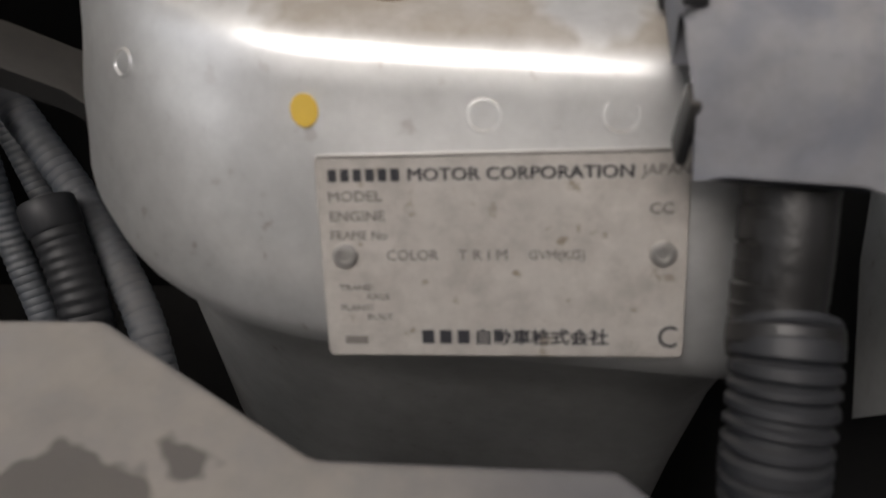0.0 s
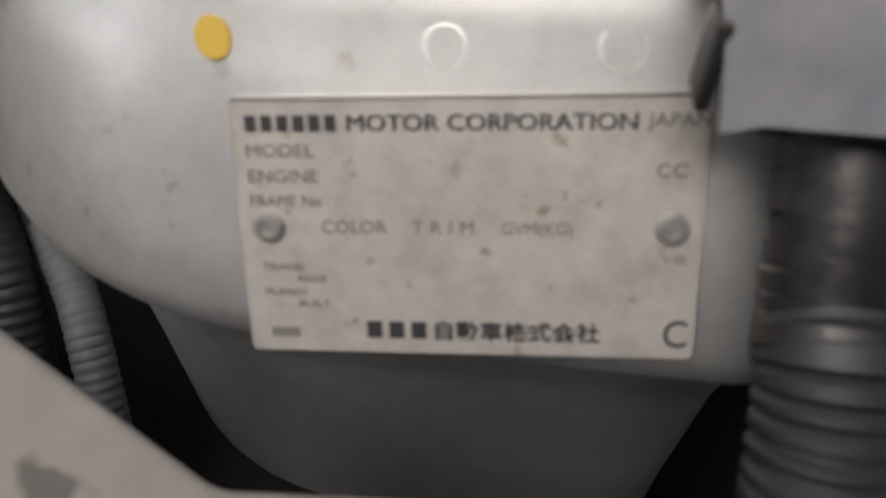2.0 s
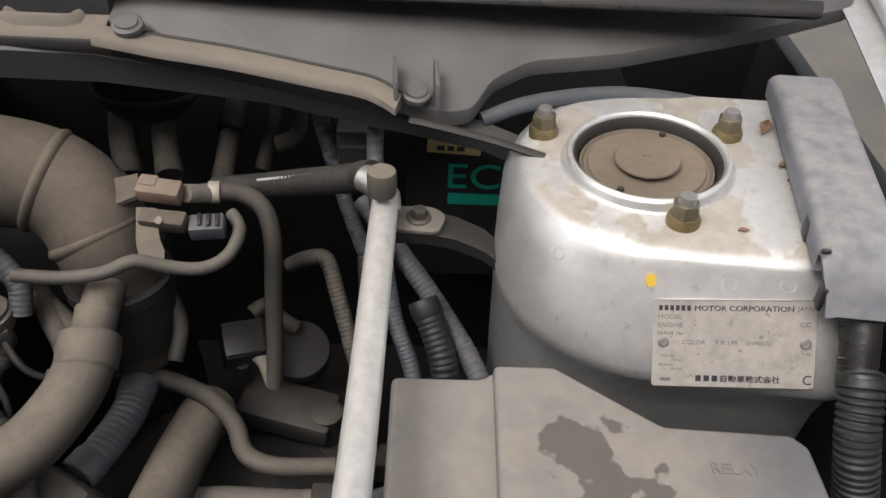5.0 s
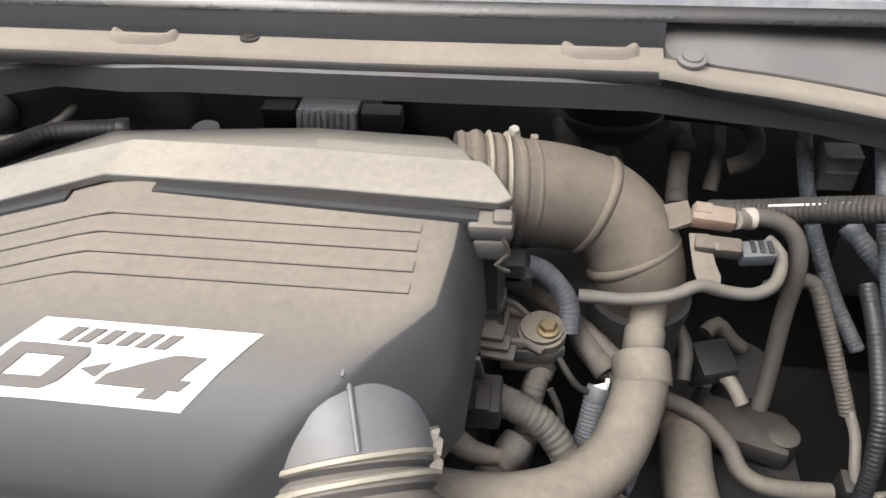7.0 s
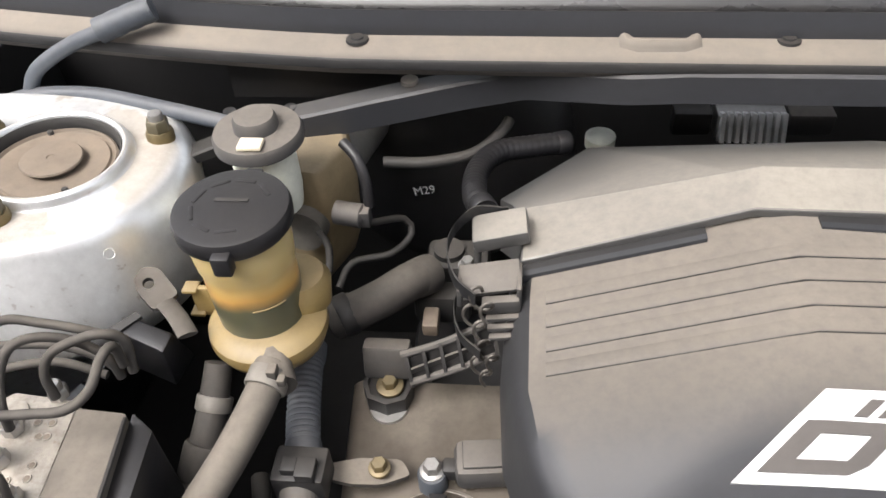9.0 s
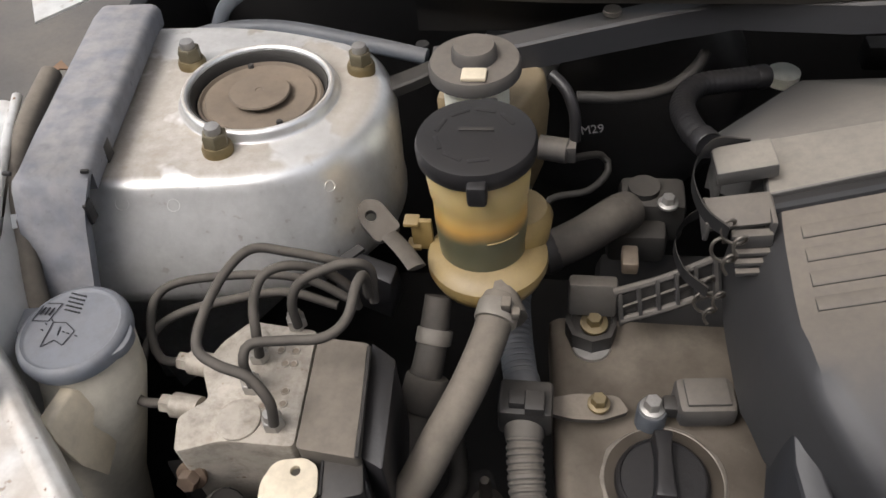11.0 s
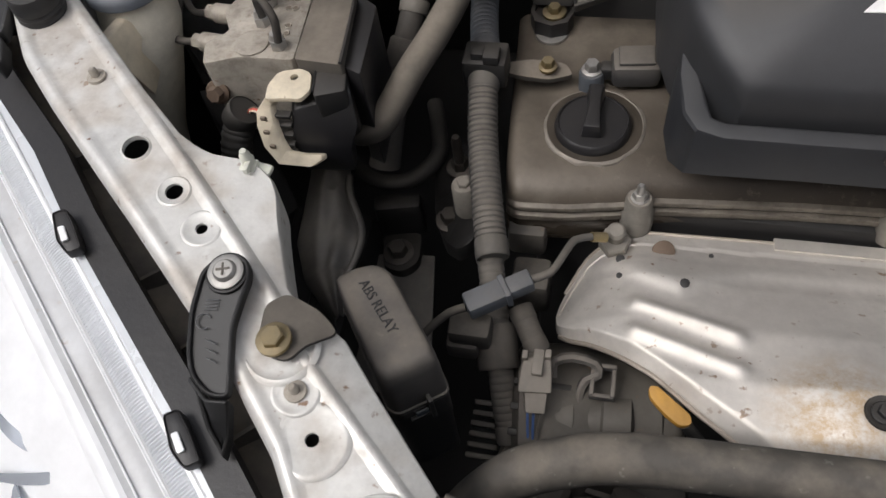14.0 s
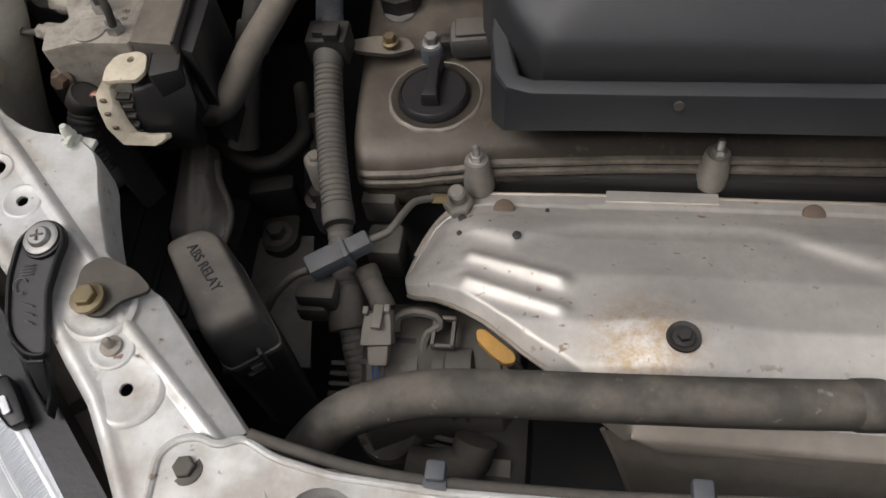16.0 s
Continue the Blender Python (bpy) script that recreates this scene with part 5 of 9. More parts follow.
part("pipe_stub", sweep([(0.281, -0.026, 0.878), (0.293, -0.013, 0.868)], 0.0068, 14), PLUG_GREY, sn)
hose("sensor_wire", [(0.174, -0.078, 0.845), (0.207, -0.080, 0.846), (0.236, -0.080, 0.852), (0.255, -0.074, 0.858), (0.273, -0.070, 0.850), (0.296, -0.066, 0.845), (0.312, -0.055, 0.848), (0.317, -0.035, 0.855), (0.309, -0.022, 0.858)], 0.0048, LOOM_DUSTY, "dusty taped sensor wire looping below the elbow", "wire")

# refrigerant line with its service cap
rf = thing("refrigerant_pipe", "bright aluminium refrigerant pipe with a service port cap", "pipe", (0.42, -0.2, 0.89))
part("pipe", sweep([(0.421, -0.062, 0.903), (0.420, -0.12, 0.9035), (0.419, -0.20, 0.904), (0.417, -0.30, 0.905), (0.415, -0.42, 0.906)], 0.0088, 18), ALU_PIPE, rf)
part("elbow", sweep([(0.406, -0.040, 0.908), (0.415, -0.048, 0.908), (0.422, -0.057, 0.905), (0.422, -0.065, 0.901)], 0.0092, 16), STEEL, rf)
part("cap", lathe([(0.0088, 0), (0.0093, 0.002), (0.0093, 0.014), (0.0085, 0.0165), (0, 0.0168)], (0.4195, -0.067, 0.917), (0, 0.05, 1), 20), HOSE_TAN, rf, "grey plastic service cap")
rh_ = hose("refrigerant_hose", [(0.282, 0.040, 0.830), (0.321, 0.027, 0.845), (0.358, 0.004, 0.868), (0.388, -0.017, 0.888), (0.411, -0.034, 0.905)], 0.0105, RUBBER_DARK, "black corrugated sleeve on the refrigerant hose", corr=0.0042, depth=0.045)
# the highlight on the sleeve is a pale strip of its own
part("highlight_line", sweep([Vector(p) + Vector((-0.002, -0.004, 0.0088)) for p in ((0.321, 0.027, 0.845), (0.358, 0.004, 0.868), (0.388, -0.017, 0.888), (0.408, -0.032, 0.903))], 0.0014, 6), ALU_PIPE, rh_, "thin pale strip drawn as the sleeve's highlight")

# looms and connectors behind
hose("wiring_loom", [(0.356, 0.110, 0.878), (0.361, 0.095, 0.854), (0.371, 0.085, 0.819), (0.382, 0.070, 0.787), (0.405, 0.040, 0.740), (0.426, 0.010, 0.709)], 0.0068, LOOM, "blue-grey corrugated wiring loom hanging from the cowl", "loom", corr=0.0036, group="hanging looms")
hose("wiring_loom", [(0.407, 0.080, 0.892), (0.407, 0.050, 0.868), (0.410, 0.022, 0.838), (0.416, -0.003, 0.806), (0.426, -0.030, 0.762), (0.442, -0.060, 0.727), (0.446, -0.090, 0.690), (0.432, -0.115, 0.653), (0.402, -0.140, 0.669)], 0.0068, LOOM, "blue-grey corrugated wiring loom hanging from the cowl", "loom", corr=0.0036, group="hanging looms")
hose("wiring_loom", [(0.396, 0.050, 0.816), (0.425, 0.018, 0.794), (0.457, -0.016, 0.769), (0.486, -0.058, 0.748), (0.498, -0.085, 0.732), (0.505, -0.11, 0.700), (0.508, -0.13, 0.655), (0.506, -0.14, 0.600)], 0.0085, LOOM, "blue-grey corrugated wiring loom beside the tower", "loom", corr=0.0042, group="hanging looms")
hose("wiring_loom", [(0.448, -0.03, 0.782), (0.458, -0.048, 0.766), (0.466, -0.066, 0.748), (0.470, -0.085, 0.72), (0.470, -0.10, 0.69), (0.468, -0.112, 0.64), (0.464, -0.12, 0.58)], 0.0115, CONDUIT, "thick dark corrugated loom elbow beside the tower", "loom", corr=0.0048, group="hanging looms")
hose("wiring_loom", [(0.402, -0.002, 0.800), (0.406, -0.035, 0.780), (0.407, -0.065, 0.760), (0.407, -0.090, 0.740), (0.406, -0.112, 0.70), (0.404, -0.125, 0.64)], 0.007, CONDUIT, "dark corrugated loom leaning beside the fuse box", "loom", corr=0.0038, group="hanging looms")
cb = thing("connector_block", "grey plastic wiring connector block between two looms", "connector", (0.388, 0.09, 0.83))
part("body", box((0.388, 0.090, 0.846), (0.030, 0.022, 0.036), 0.003), COVER, cb)
part("ridge", box((0.387, 0.078, 0.864), (0.024, 0.004, 0.002), 0.0005), LOOM, cb)
part("ridge", box((0.388, 0.078, 0.849), (0.024, 0.004, 0.002), 0.0005), LOOM, cb)
hose("heater_hose", [(0.270, 0.190, 0.834), (0.271, 0.145, 0.821), (0.268, 0.120, 0.803), (0.267, 0.100, 0.791)], 0.0095, RUBBER, "dusty heater hose with a spring clamp")
solo("hose_clamp", lathe([(0.0115, -0.008), (0.0125, -0.006), (0.0125, 0.006), (0.0115, 0.008)], (0.271, 0.145, 0.821), Vector((0.270, 0.190, 0.834)) - Vector((0.268, 0.120, 0.803)), 20), BLACK, "black spring clamp on the heater hose", "clamp")
hose("heater_hose", [(0.307, 0.170, 0.828), (0.304, 0.140, 0.810), (0.299, 0.120, 0.791)], 0.007, RUBBER_DARK, "dark thin heater hose below the cowl")
for x0 in (415, 485):
    hose("breather_hose", [(0.162, 0.190, 0.830) if x0 == 415 else (0.197, 0.190, 0.825), (0.168, 0.150, 0.810) if x0 == 415 else (0.206, 0.150, 0.806), (0.181, 0.110, 0.787) if x0 == 415 else (0.218, 0.110, 0.789)], 0.012, RUBBER, "short dusty hose behind the intake elbow", group="breather hoses")

# bracket from the right tower to the refrigerant pipe
bk = thing("pipe_bracket", "dark steel bracket bolted beside the strut tower", "bracket", (0.46, -0.06, 0.88))
part("arm", loft([[(x, y + a, z + c) for a, c in ((-0.012, -0.008), (-0.012, 0.001), (-0.010, 0.0022), (0.010, 0.0022), (0.012, 0.001), (0.012, -0.002), (0.0, -0.003))] for x, y, z in ((0.428, -0.056, 0.884), (0.448, -0.056, 0.884), (0.468, -0.053, 0.877), (0.489, -0.050, 0.864), (0.500, -0.049, 0.852))]), RUBBER_DARK, bk)
part("pad", prism(rounded([(0.427, -0.068, 0), (0.456, -0.070, 0), (0.462, -0.052, 0), (0.452, -0.043, 0), (0.427, -0.044, 0)], 0.006), 0.885, 0.8885, 0.001), CAST, bk)
bolt(bk, (0.443, -0.056, 0.8885), 0.0055, 0.006, 1.5, DARK_NUT)

# battery behind the right tower with a green mark
bt = thing("battery", "black battery with green printed lettering and a paper tag", "battery", (0.50, 0.16, 0.70))
part("case", box((0.53, 0.185, 0.76), (0.20, 0.12, 0.20), 0.004), SHADE_BLACK, bt)
part("lettering", lettering("ECO", 0.040, Matrix.Translation((0.465, 0.124, 0.775)) @ pose(0, 0, 0, 90, 0, 0), 0.0004, squeeze=1.1), GREEN, bt)
part("stripe", box((0.504, 0.124, 0.762), (0.070, 0.001, 0.013), 0.0003), GREEN, bt)
tg = Vector((0.472, 0.119, 0.825))
part("tag", box(tg, (0.048, 0.001, 0.016), 0.0003, pose(0, 0, 0, 0, 3, 0)), MASK_TAPE, bt, "yellow paper tag with a handwritten note")
for k, w in ((-0.012, 0.007), (-0.003, 0.006), (0.006, 0.007)):
    part("writing_bar", box(tg + Vector((k, -0.0008, -0.002)), (w, 0.0005, 0.005), 0), INK, bt)

# low parts on the right of the engine
lo = thing("gearbox", "gearbox casting low in the engine bay, coloured shade-dark", "gearbox", (0.3, -0.1, 0.45))
part("casing", merge(lathe([(0.10, -0.12), (0.11, -0.05), (0.11, 0.05), (0.09, 0.12)], (0.27, -0.10, 0.53), (1, 0, 0), 28), box((0.30, -0.06, 0.57), (0.18, 0.14, 0.10), 0.01)), SHADE_BLACK, lo)
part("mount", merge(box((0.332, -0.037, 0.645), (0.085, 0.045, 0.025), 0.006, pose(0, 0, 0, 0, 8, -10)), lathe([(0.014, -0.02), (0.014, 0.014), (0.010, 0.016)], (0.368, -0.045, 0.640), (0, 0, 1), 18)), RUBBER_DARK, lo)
part("cap", lathe([(0.028, -0.02), (0.03, 0.0), (0.028, 0.004), (0.02, 0.005), (0.0, 0.004)], (0.337, 0.010, 0.670), (0.1, -0.3, 1), 24), SHADE_BLACK, lo)
vs = thing("solenoid_valve", "black square solenoid valve with a small steel spout", "valve", (0.296, -0.042, 0.68))
part("body", box((0.297, -0.014, 0.706), (0.038, 0.034, 0.026), 0.003, pose(0, 0, 0, 20, 8, 22)), BLACK, vs)
part("lid", box((0.299, -0.020, 0.720), (0.034, 0.030, 0.006), 0.002, pose(0, 0, 0, 20, 8, 22)), BLACK_CLEAN, vs)
part("spout", sweep([(0.309, -0.024, 0.703), (0.316, -0.029, 0.700), (0.325, -0.044, 0.690)], 0.0062, 12), PLUG_GREY, vs)
part("nozzle", sweep([(0.296, -0.027, 0.695), (0.293, -0.026, 0.670)], 0.006, 12), BLACK, vs)
hose("vent_hose", [(0.298, 0.017, 0.710), (0.310, 0.027, 0.712), (0.323, 0.021, 0.700), (0.334, 0.020, 0.690)], 0.007, RUBBER, "short curved dusty vent hose")
hose("fuel_hose", [(0.209, -0.057, 0.720), (0.241, -0.063, 0.720), (0.279, -0.074, 0.712), (0.303, -0.091, 0.700), (0.314, -0.111, 0.690), (0.338, -0.119, 0.685), (0.383, -0.115, 0.680)], 0.0075, RUBBER, "thin dusty hose winding below the coolant hose")
hose("shift_cable", [(0.279, -0.153, 0.690), (0.305, -0.150, 0.690), (0.340, -0.151, 0.690), (0.375, -0.152, 0.690)], 0.0095, LOOM_DUSTY, "grey cable sheath low in the bay", "cable")
hose("shift_cable", [(0.280, -0.162, 0.680), (0.319, -0.159, 0.680), (0.358, -0.159, 0.680)], 0.0085, LOOM_DUSTY, "grey ribbed cable sheath low in the bay", "cable", corr=0.005)
solo("cable_clip", merge(box((0.382, -0.155, 0.695), (0.022, 0.024, 0.020), 0.002), box((0.381, -0.159, 0.707), (0.014, 0.003, 0.003), 0.0005)), BLACK, "black plastic cable clip", "clip")
hose("brake_pipe", [(0.337, 0.020, 0.768), (0.352, 0.015, 0.781), (0.369, 0.010, 0.785), (0.379, -0.010, 0.766), (0.393, -0.040, 0.730), (0.402, -0.057, 0.706)], 0.0068, RUBBER, "dusty sleeve on a thin metal pipe", corr=0.0036)
hose("metal_pipe", [(0.402, -0.057, 0.710), (0.409, -0.070, 0.693), (0.410, -0.090, 0.672), (0.418, -0.100, 0.654), (0.437, -0.100, 0.657)], 0.0045, CAST, "thin bent aluminium pipe", "pipe")
solo("pipe_clamp", box((0.412, -0.095, 0.655), (0.022, 0.022, 0.026), 0.002), BLACK, "black plastic pipe clamp", "clamp")

# mounting arm, bolt and looms right of the engine cover
ma = thing("cover_mount", "ribbed black cover mount with a large zinc bolt", "mount", (0.15, -0.09, 0.80))
part("arm", prism([(0.102, -0.067, 0.815), (0.127, -0.068, 0.815), (0.157, -0.082, 0.815), (0.168, -0.098, 0.815), (0.155, -0.107, 0.815), (0.111, -0.103, 0.815)], 0.800, 0.812, 0.002), COVER, ma)
part("wall", sweep([(0.106, -0.065, 0.818), (0.132, -0.074, 0.818), (0.161, -0.082, 0.816)], 0.003, 8), COVER, ma)
part("wall", sweep([(0.112, -0.103, 0.818), (0.135, -0.101, 0.818), (0.151, -0.108, 0.816)], 0.003, 8), COVER, ma)
part("grommet", lathe([(0.0165, -0.012), (0.0175, -0.008), (0.0175, 0.0), (0.0155, 0.001), (0.0155, 0.004), (0.011, 0.006), (0.0, 0.006)], (0.150, -0.089, 0.818), seg=28), HOSE_TAN, ma)
bolt(ma, (0.154, -0.094, 0.825), 0.0058, 0.005, 1.4, BRASS)
part("foot", box((0.141, -0.092, 0.790), (0.04, 0.02, 0.012), 0.003), HOSE_TAN, ma)
part("lug", merge(box((0.104, -0.086, 0.845), (0.022, 0.020, 0.022), 0.004), box((0.091, -0.104, 0.835), (0.035, 0.018, 0.012), 0.003), box((0.109, -0.096, 0.822), (0.020, 0.014, 0.010), 0.003)), COVER, ma)
for q in range(5):
    part("fin", box(Vector((0.081, -0.086, 0.870)) + Vector((0.004 * q, -0.014 * q, -0.008 * q)), (0.030, 0.003, 0.04), 0.0006, pose(0, 0, 0, 20, 0, -10)), COVER, ma)
part("fin", box((0.063, -0.072, 0.830), (0.05, 0.05, 0.01), 0.002), BLACK, ma)
part("tab", prism(rounded([(0.098, -0.053, 0), (0.120, -0.062, 0), (0.124, -0.078, 0), (0.121, -0.093, 0), (0.110, -0.096, 0), (0.103, -0.075, 0)], 0.005), 0.836, 0.845, 0.002), COVER, ma, "dusty rounded tab")
part("arm_web", sweep([(0.118, -0.064, 0.820), (0.130, -0.070, 0.820), (0.143, -0.082, 0.818)], 0.0028, 8, squash=1.8), COVER, ma)
part("arm_web", sweep([(0.107, -0.106, 0.818), (0.125, -0.104, 0.818), (0.143, -0.102, 0.816)], 0.0028, 8, squash=1.8), COVER, ma)
part("arm_web", sweep([(0.124, -0.068, 0.819), (0.122, -0.104, 0.817)], 0.0022, 8, squash=1.8), COVER, ma)
for k in range(4):
    q = Vector((0.082, -0.058, 0.866)).lerp(Vector((0.094, -0.134, 0.848)), k / 3)
    part("side_rib", loft([[q + Vector((a, b + w, c)) for a, b, c in ((-0.012, 0.010, 0.010), (0.012, -0.004, -0.004), (0.012, -0.008, -0.030), (-0.012, 0.0, -0.030))] for w in (0.0, 0.003)]), COVER, ma, "dusty triangular rib")
for k in range(3):
    part("step", box((0.110 + 0.004 * k, -0.106 - 0.003 * k, 0.832 - 0.007 * k), (0.028, 0.014, 0.004), 0.0012, pose(0, 0, 0, 0, 0, -6)), COVER, ma)
hose("breather_hose", [(0.110, -0.022, 0.802), (0.148, -0.040, 0.800), (0.172, -0.054, 0.795), (0.205, -0.082, 0.785), (0.218, -0.100, 0.770)], 0.0072, RUBBER, "thin dusty hose passing under the intake elbow", group="breather hoses")
hose("breather_hose", [(0.172, -0.050, 0.785), (0.180, -0.068, 0.780), (0.194, -0.084, 0.774), (0.210, -0.094, 0.768)], 0.0055, RUBBER, "thin dusty hose passing under the intake elbow", group="breather hoses")
hose("engine_loom", [(0.195, -0.105, 0.776), (0.192, -0.112, 0.769), (0.187, -0.129, 0.750), (0.181, -0.142, 0.738), (0.172, -0.158, 0.722)], 0.0088, LOOM, "blue-grey loom with a white clip beside the coolant hose", "loom", corr=0.003)
solo("wire_clip", merge(box((0.1945, -0.106, 0.777), (0.012, 0.006, 0.004), 0.001, pose(0, 0, 0, 0, -15, 10)), box((0.200, -0.104, 0.781), (0.003, 0.004, 0.008), 0.0006)), WHITE, "small white plastic wire clip", "clip")
hose("sensor_wire", [(0.163, -0.100, 0.802), (0.172, -0.109, 0.792), (0.180, -0.111, 0.782), (0.192, -0.108, 0.772)], 0.0026, RUBBER_DARK, "thin black wire beside the mount", "wire")
hose("sensor_wire", [(0.158, -0.120, 0.790), (0.166, -0.128, 0.775), (0.170, -0.142, 0.755), (0.176, -0.156, 0.735)], 0.0026, RUBBER_DARK, "thin black wire beside the mount", "wire")
hose("heater_hose", [(0.196, 0.020, 0.800), (0.232, -0.008, 0.790), (0.262, -0.045, 0.770), (0.262, -0.072, 0.752)], 0.006, RUBBER_DARK, "thin dark hose looping round the throttle body")
pg = thing("plug", "grey wiring plug below the intake elbow", "plug", (0.12, -0.06, 0.86))
part("body", merge(box((0.121, -0.070, 0.862), (0.030, 0.018, 0.018), 0.003), box((0.130, -0.073, 0.855), (0.022, 0.012, 0.012), 0.002)), BLACK, pg)
hose("sensor_loom", [(0.135, -0.063, 0.858), (0.148, -0.060, 0.850), (0.161, -0.064, 0.838), (0.169, -0.071, 0.825), (0.169, -0.082, 0.810)], 0.0078, LOOM, "blue-grey corrugated sensor loom", "loom", corr=0.004)
hose("sensor_loom", [(0.054, -0.137, 0.800), (0.084, -0.135, 0.800), (0.112, -0.137, 0.800), (0.137, -0.139, 0.790), (0.159, -0.145, 0.775), (0.178, -0.162, 0.750), (0.184, -0.185, 0.730)], 0.0115, LOOM_DUSTY, "dusty corrugated loom beside the engine cover", "loom", corr=0.0052)
solo("loom_clip", merge(box((0.108, -0.148, 0.808), (0.034, 0.032, 0.022), 0.003), box((0.113, -0.157, 0.822), (0.01, 0.02, 0.006), 0.001)), BLACK, "black plastic loom clip", "clip")
hose("sensor_loom", [(0.061, -0.153, 0.790), (0.087, -0.162, 0.785), (0.108, -0.171, 0.780), (0.125, -0.170, 0.775)], 0.0125, HOSE_TAN, "dusty taped loom end with a plug", "loom", ends=(0.014, 0.006))
hose("sensor_loom", [(0.138, -0.152, 0.770), (0.128, -0.167, 0.765), (0.117, -0.177, 0.755)], 0.0115, LOOM_DUSTY, "short dusty corrugated loom", "loom", corr=0.0048)
hose("engine_loom", [(0.153, -0.093, 0.785), (0.146, -0.112, 0.775), (0.143, -0.134, 0.750), (0.137, -0.145, 0.730)], 0.0095, LOOM_DUSTY, "dusty corrugated loom going down from the mount", "loom", corr=0.0045)
hose("engine_loom", [(0.228, -0.069, 0.720), (0.227, -0.098, 0.720), (0.218, -0.130, 0.720), (0.208, -0.151, 0.720)], 0.0135, LOOM, "blue-grey corrugated loom under the coolant hose", "loom", corr=0.005)
solo("loom_boot", merge(box((0.201, -0.164, 0.710), (0.05, 0.03, 0.035), 0.008, pose(0, 0, 0, 20, 0, -30))), LOOM_DUSTY, "grey rubber boot on the engine loom", "boot")
hose("throttle_cable", [(0.159, -0.042, 0.800), (0.181, -0.068, 0.790), (0.200, -0.092, 0.780)], 0.0095, RUBBER, "dusty hose beside the throttle body")
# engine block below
eb = thing("engine_block", "engine block below the cover, shade in its colour", "engine block", (-0.1, -0.15, 0.4))
part("block", box((-0.12, -0.14, 0.58), (0.46, 0.28, 0.33), 0.012), SHADE_BLACK, eb)
part("intake_side", box((0.10, 0.02, 0.66), (0.26, 0.10, 0.22), 0.02), SHADE_BLACK, eb)
# finned module behind the engine
hs = thing("ignition_module", "silver finned control module behind the air cleaner", "control module", (-0.06, 0.2, 0.78))
part("body", box((-0.064, 0.160, 0.832), (0.060, 0.03, 0.024), 0.002), STEEL, hs)
for k in range(9):
    part("fin", box(Vector((-0.064, 0.160, 0.832)) + Vector((-0.026 + 0.0065 * k, -0.017, 0.002)), (0.0038, 0.014, 0.026), 0.0004, pose(0, 0, 0, -25, 0, 0)), FIN_ALU, hs)
part("mount", box((-0.05, 0.245, 0.80), (0.05, 0.10, 0.02), 0.002), SHADE_BLACK, hs)
part("socket", box((-0.114, 0.158, 0.832), (0.034, 0.02, 0.024), 0.003), BLACK, hs)
part("socket", box((-0.012, 0.158, 0.832), (0.04, 0.02, 0.022), 0.003), COVER, hs)
solo("cap", lathe([(0.014, -0.01), (0.014, 0.0), (0.008, 0.004), (0, 0.005)], (-0.193, 0.150, 0.818), seg=20), MILKY, "small milky plastic cap behind the engine", "cap")

# ---- left side: reservoirs, brake unit, washer ----
ps = thing("steering_fluid_reservoir", "yellowed power steering fluid reservoir with a black cap", "reservoir", (-0.43, -0.125, 0.85))
PC = Vector((-0.429, -0.118, 0.0))


def squashed(profile, c, sx, sy, turn=0.0, seg=40):
    return moved(lathe(profile, seg=seg), Matrix.Translation(c) @ pose(0, 0, 0, 0, 0, turn) @ Matrix.Diagonal((sx, sy, 1, 1)))


part("body", squashed([(0.0275, 0.862), (0.0283, 0.885), (0.0288, 0.900), (0.0286, 0.912), (0.0282, 0.9175), (0.0298, 0.922), (0.0308, 0.935), (0.0302, 0.95), (0.030, 0.956)], PC, 1.0, 0.93), PSBODY, ps, "yellow plastic wall with dark fluid showing through")
for zz in (0.899,):
    part("level_mark", sweep([PC + Vector((0.0292 * math.cos(q) , 0.0273 * math.sin(q), zz)) for q in (-1.35, -1.1, -0.85, -0.6)], 0.0005, 6), PSYELLOW, ps)
part("base_flange", squashed([(0.028, 0.846), (0.036, 0.852), (0.0392, 0.861), (0.0386, 0.867), (0.034, 0.871), (0.027, 0.873)], PC + Vector((0.003, -0.004, 0)), 1.0, 0.95), PSYELLOW, ps)
part("shoulder", squashed([(0.022, 0.868), (0.024, 0.885), (0.020, 0.892), (0.0, 0.893)], PC + Vector((0.020, 0.014, 0)), 1.0, 0.9), PSYELLOW, ps)
part("spout", sweep([PC + Vector((0.012, -0.030, 0.862)), PC + Vector((0.022, -0.052, 0.860))], 0.0105, 16), HOSE_TAN, ps)
part("bracket_tab", merge(box(PC + Vector((-0.040, 0.004, 0.874)), (0.014, 0.004, 0.026), 0.001), box(PC + Vector((-0.046, 0.004, 0.886)), (0.010, 0.010, 0.003), 0.001), box(PC + Vector((-0.046, 0.004, 0.864)), (0.010, 0.010, 0.003), 0.001)), PSYELLOW, ps)
cap = part("cap", merge(squashed([(0.033, 0.948), (0.0345, 0.950), (0.0348, 0.9575), (0.0335, 0.9605), (0.031, 0.9612), (0.0, 0.9618)], PC, 1, 1, seg=48), box(PC + Vector((0.004, -0.036, 0.9505)), (0.011, 0.009, 0.014), 0.002), box(PC + Vector((0.004, 0.034, 0.955)), (0.011, 0.008, 0.008), 0.002)), BLACK_CLEAN, ps, "black screw cap with raised lettering")
for k in range(7):
    a = radians(40 + k * 40)
    part("lettering", box(PC + Vector((0.022 * math.cos(a), 0.022 * math.sin(a), 0.9615)), (0.012, 0.0026, 0.0006), 0.0002, pose(0, 0, 0, 0, 0, 40 + k * 40 + 90)), BLACK_CLEAN, cap)
part("lettering", box(PC + Vector((0.0, 0.004, 0.962)), (0.02, 0.003, 0.0008), 0.0002), BLACK, cap)
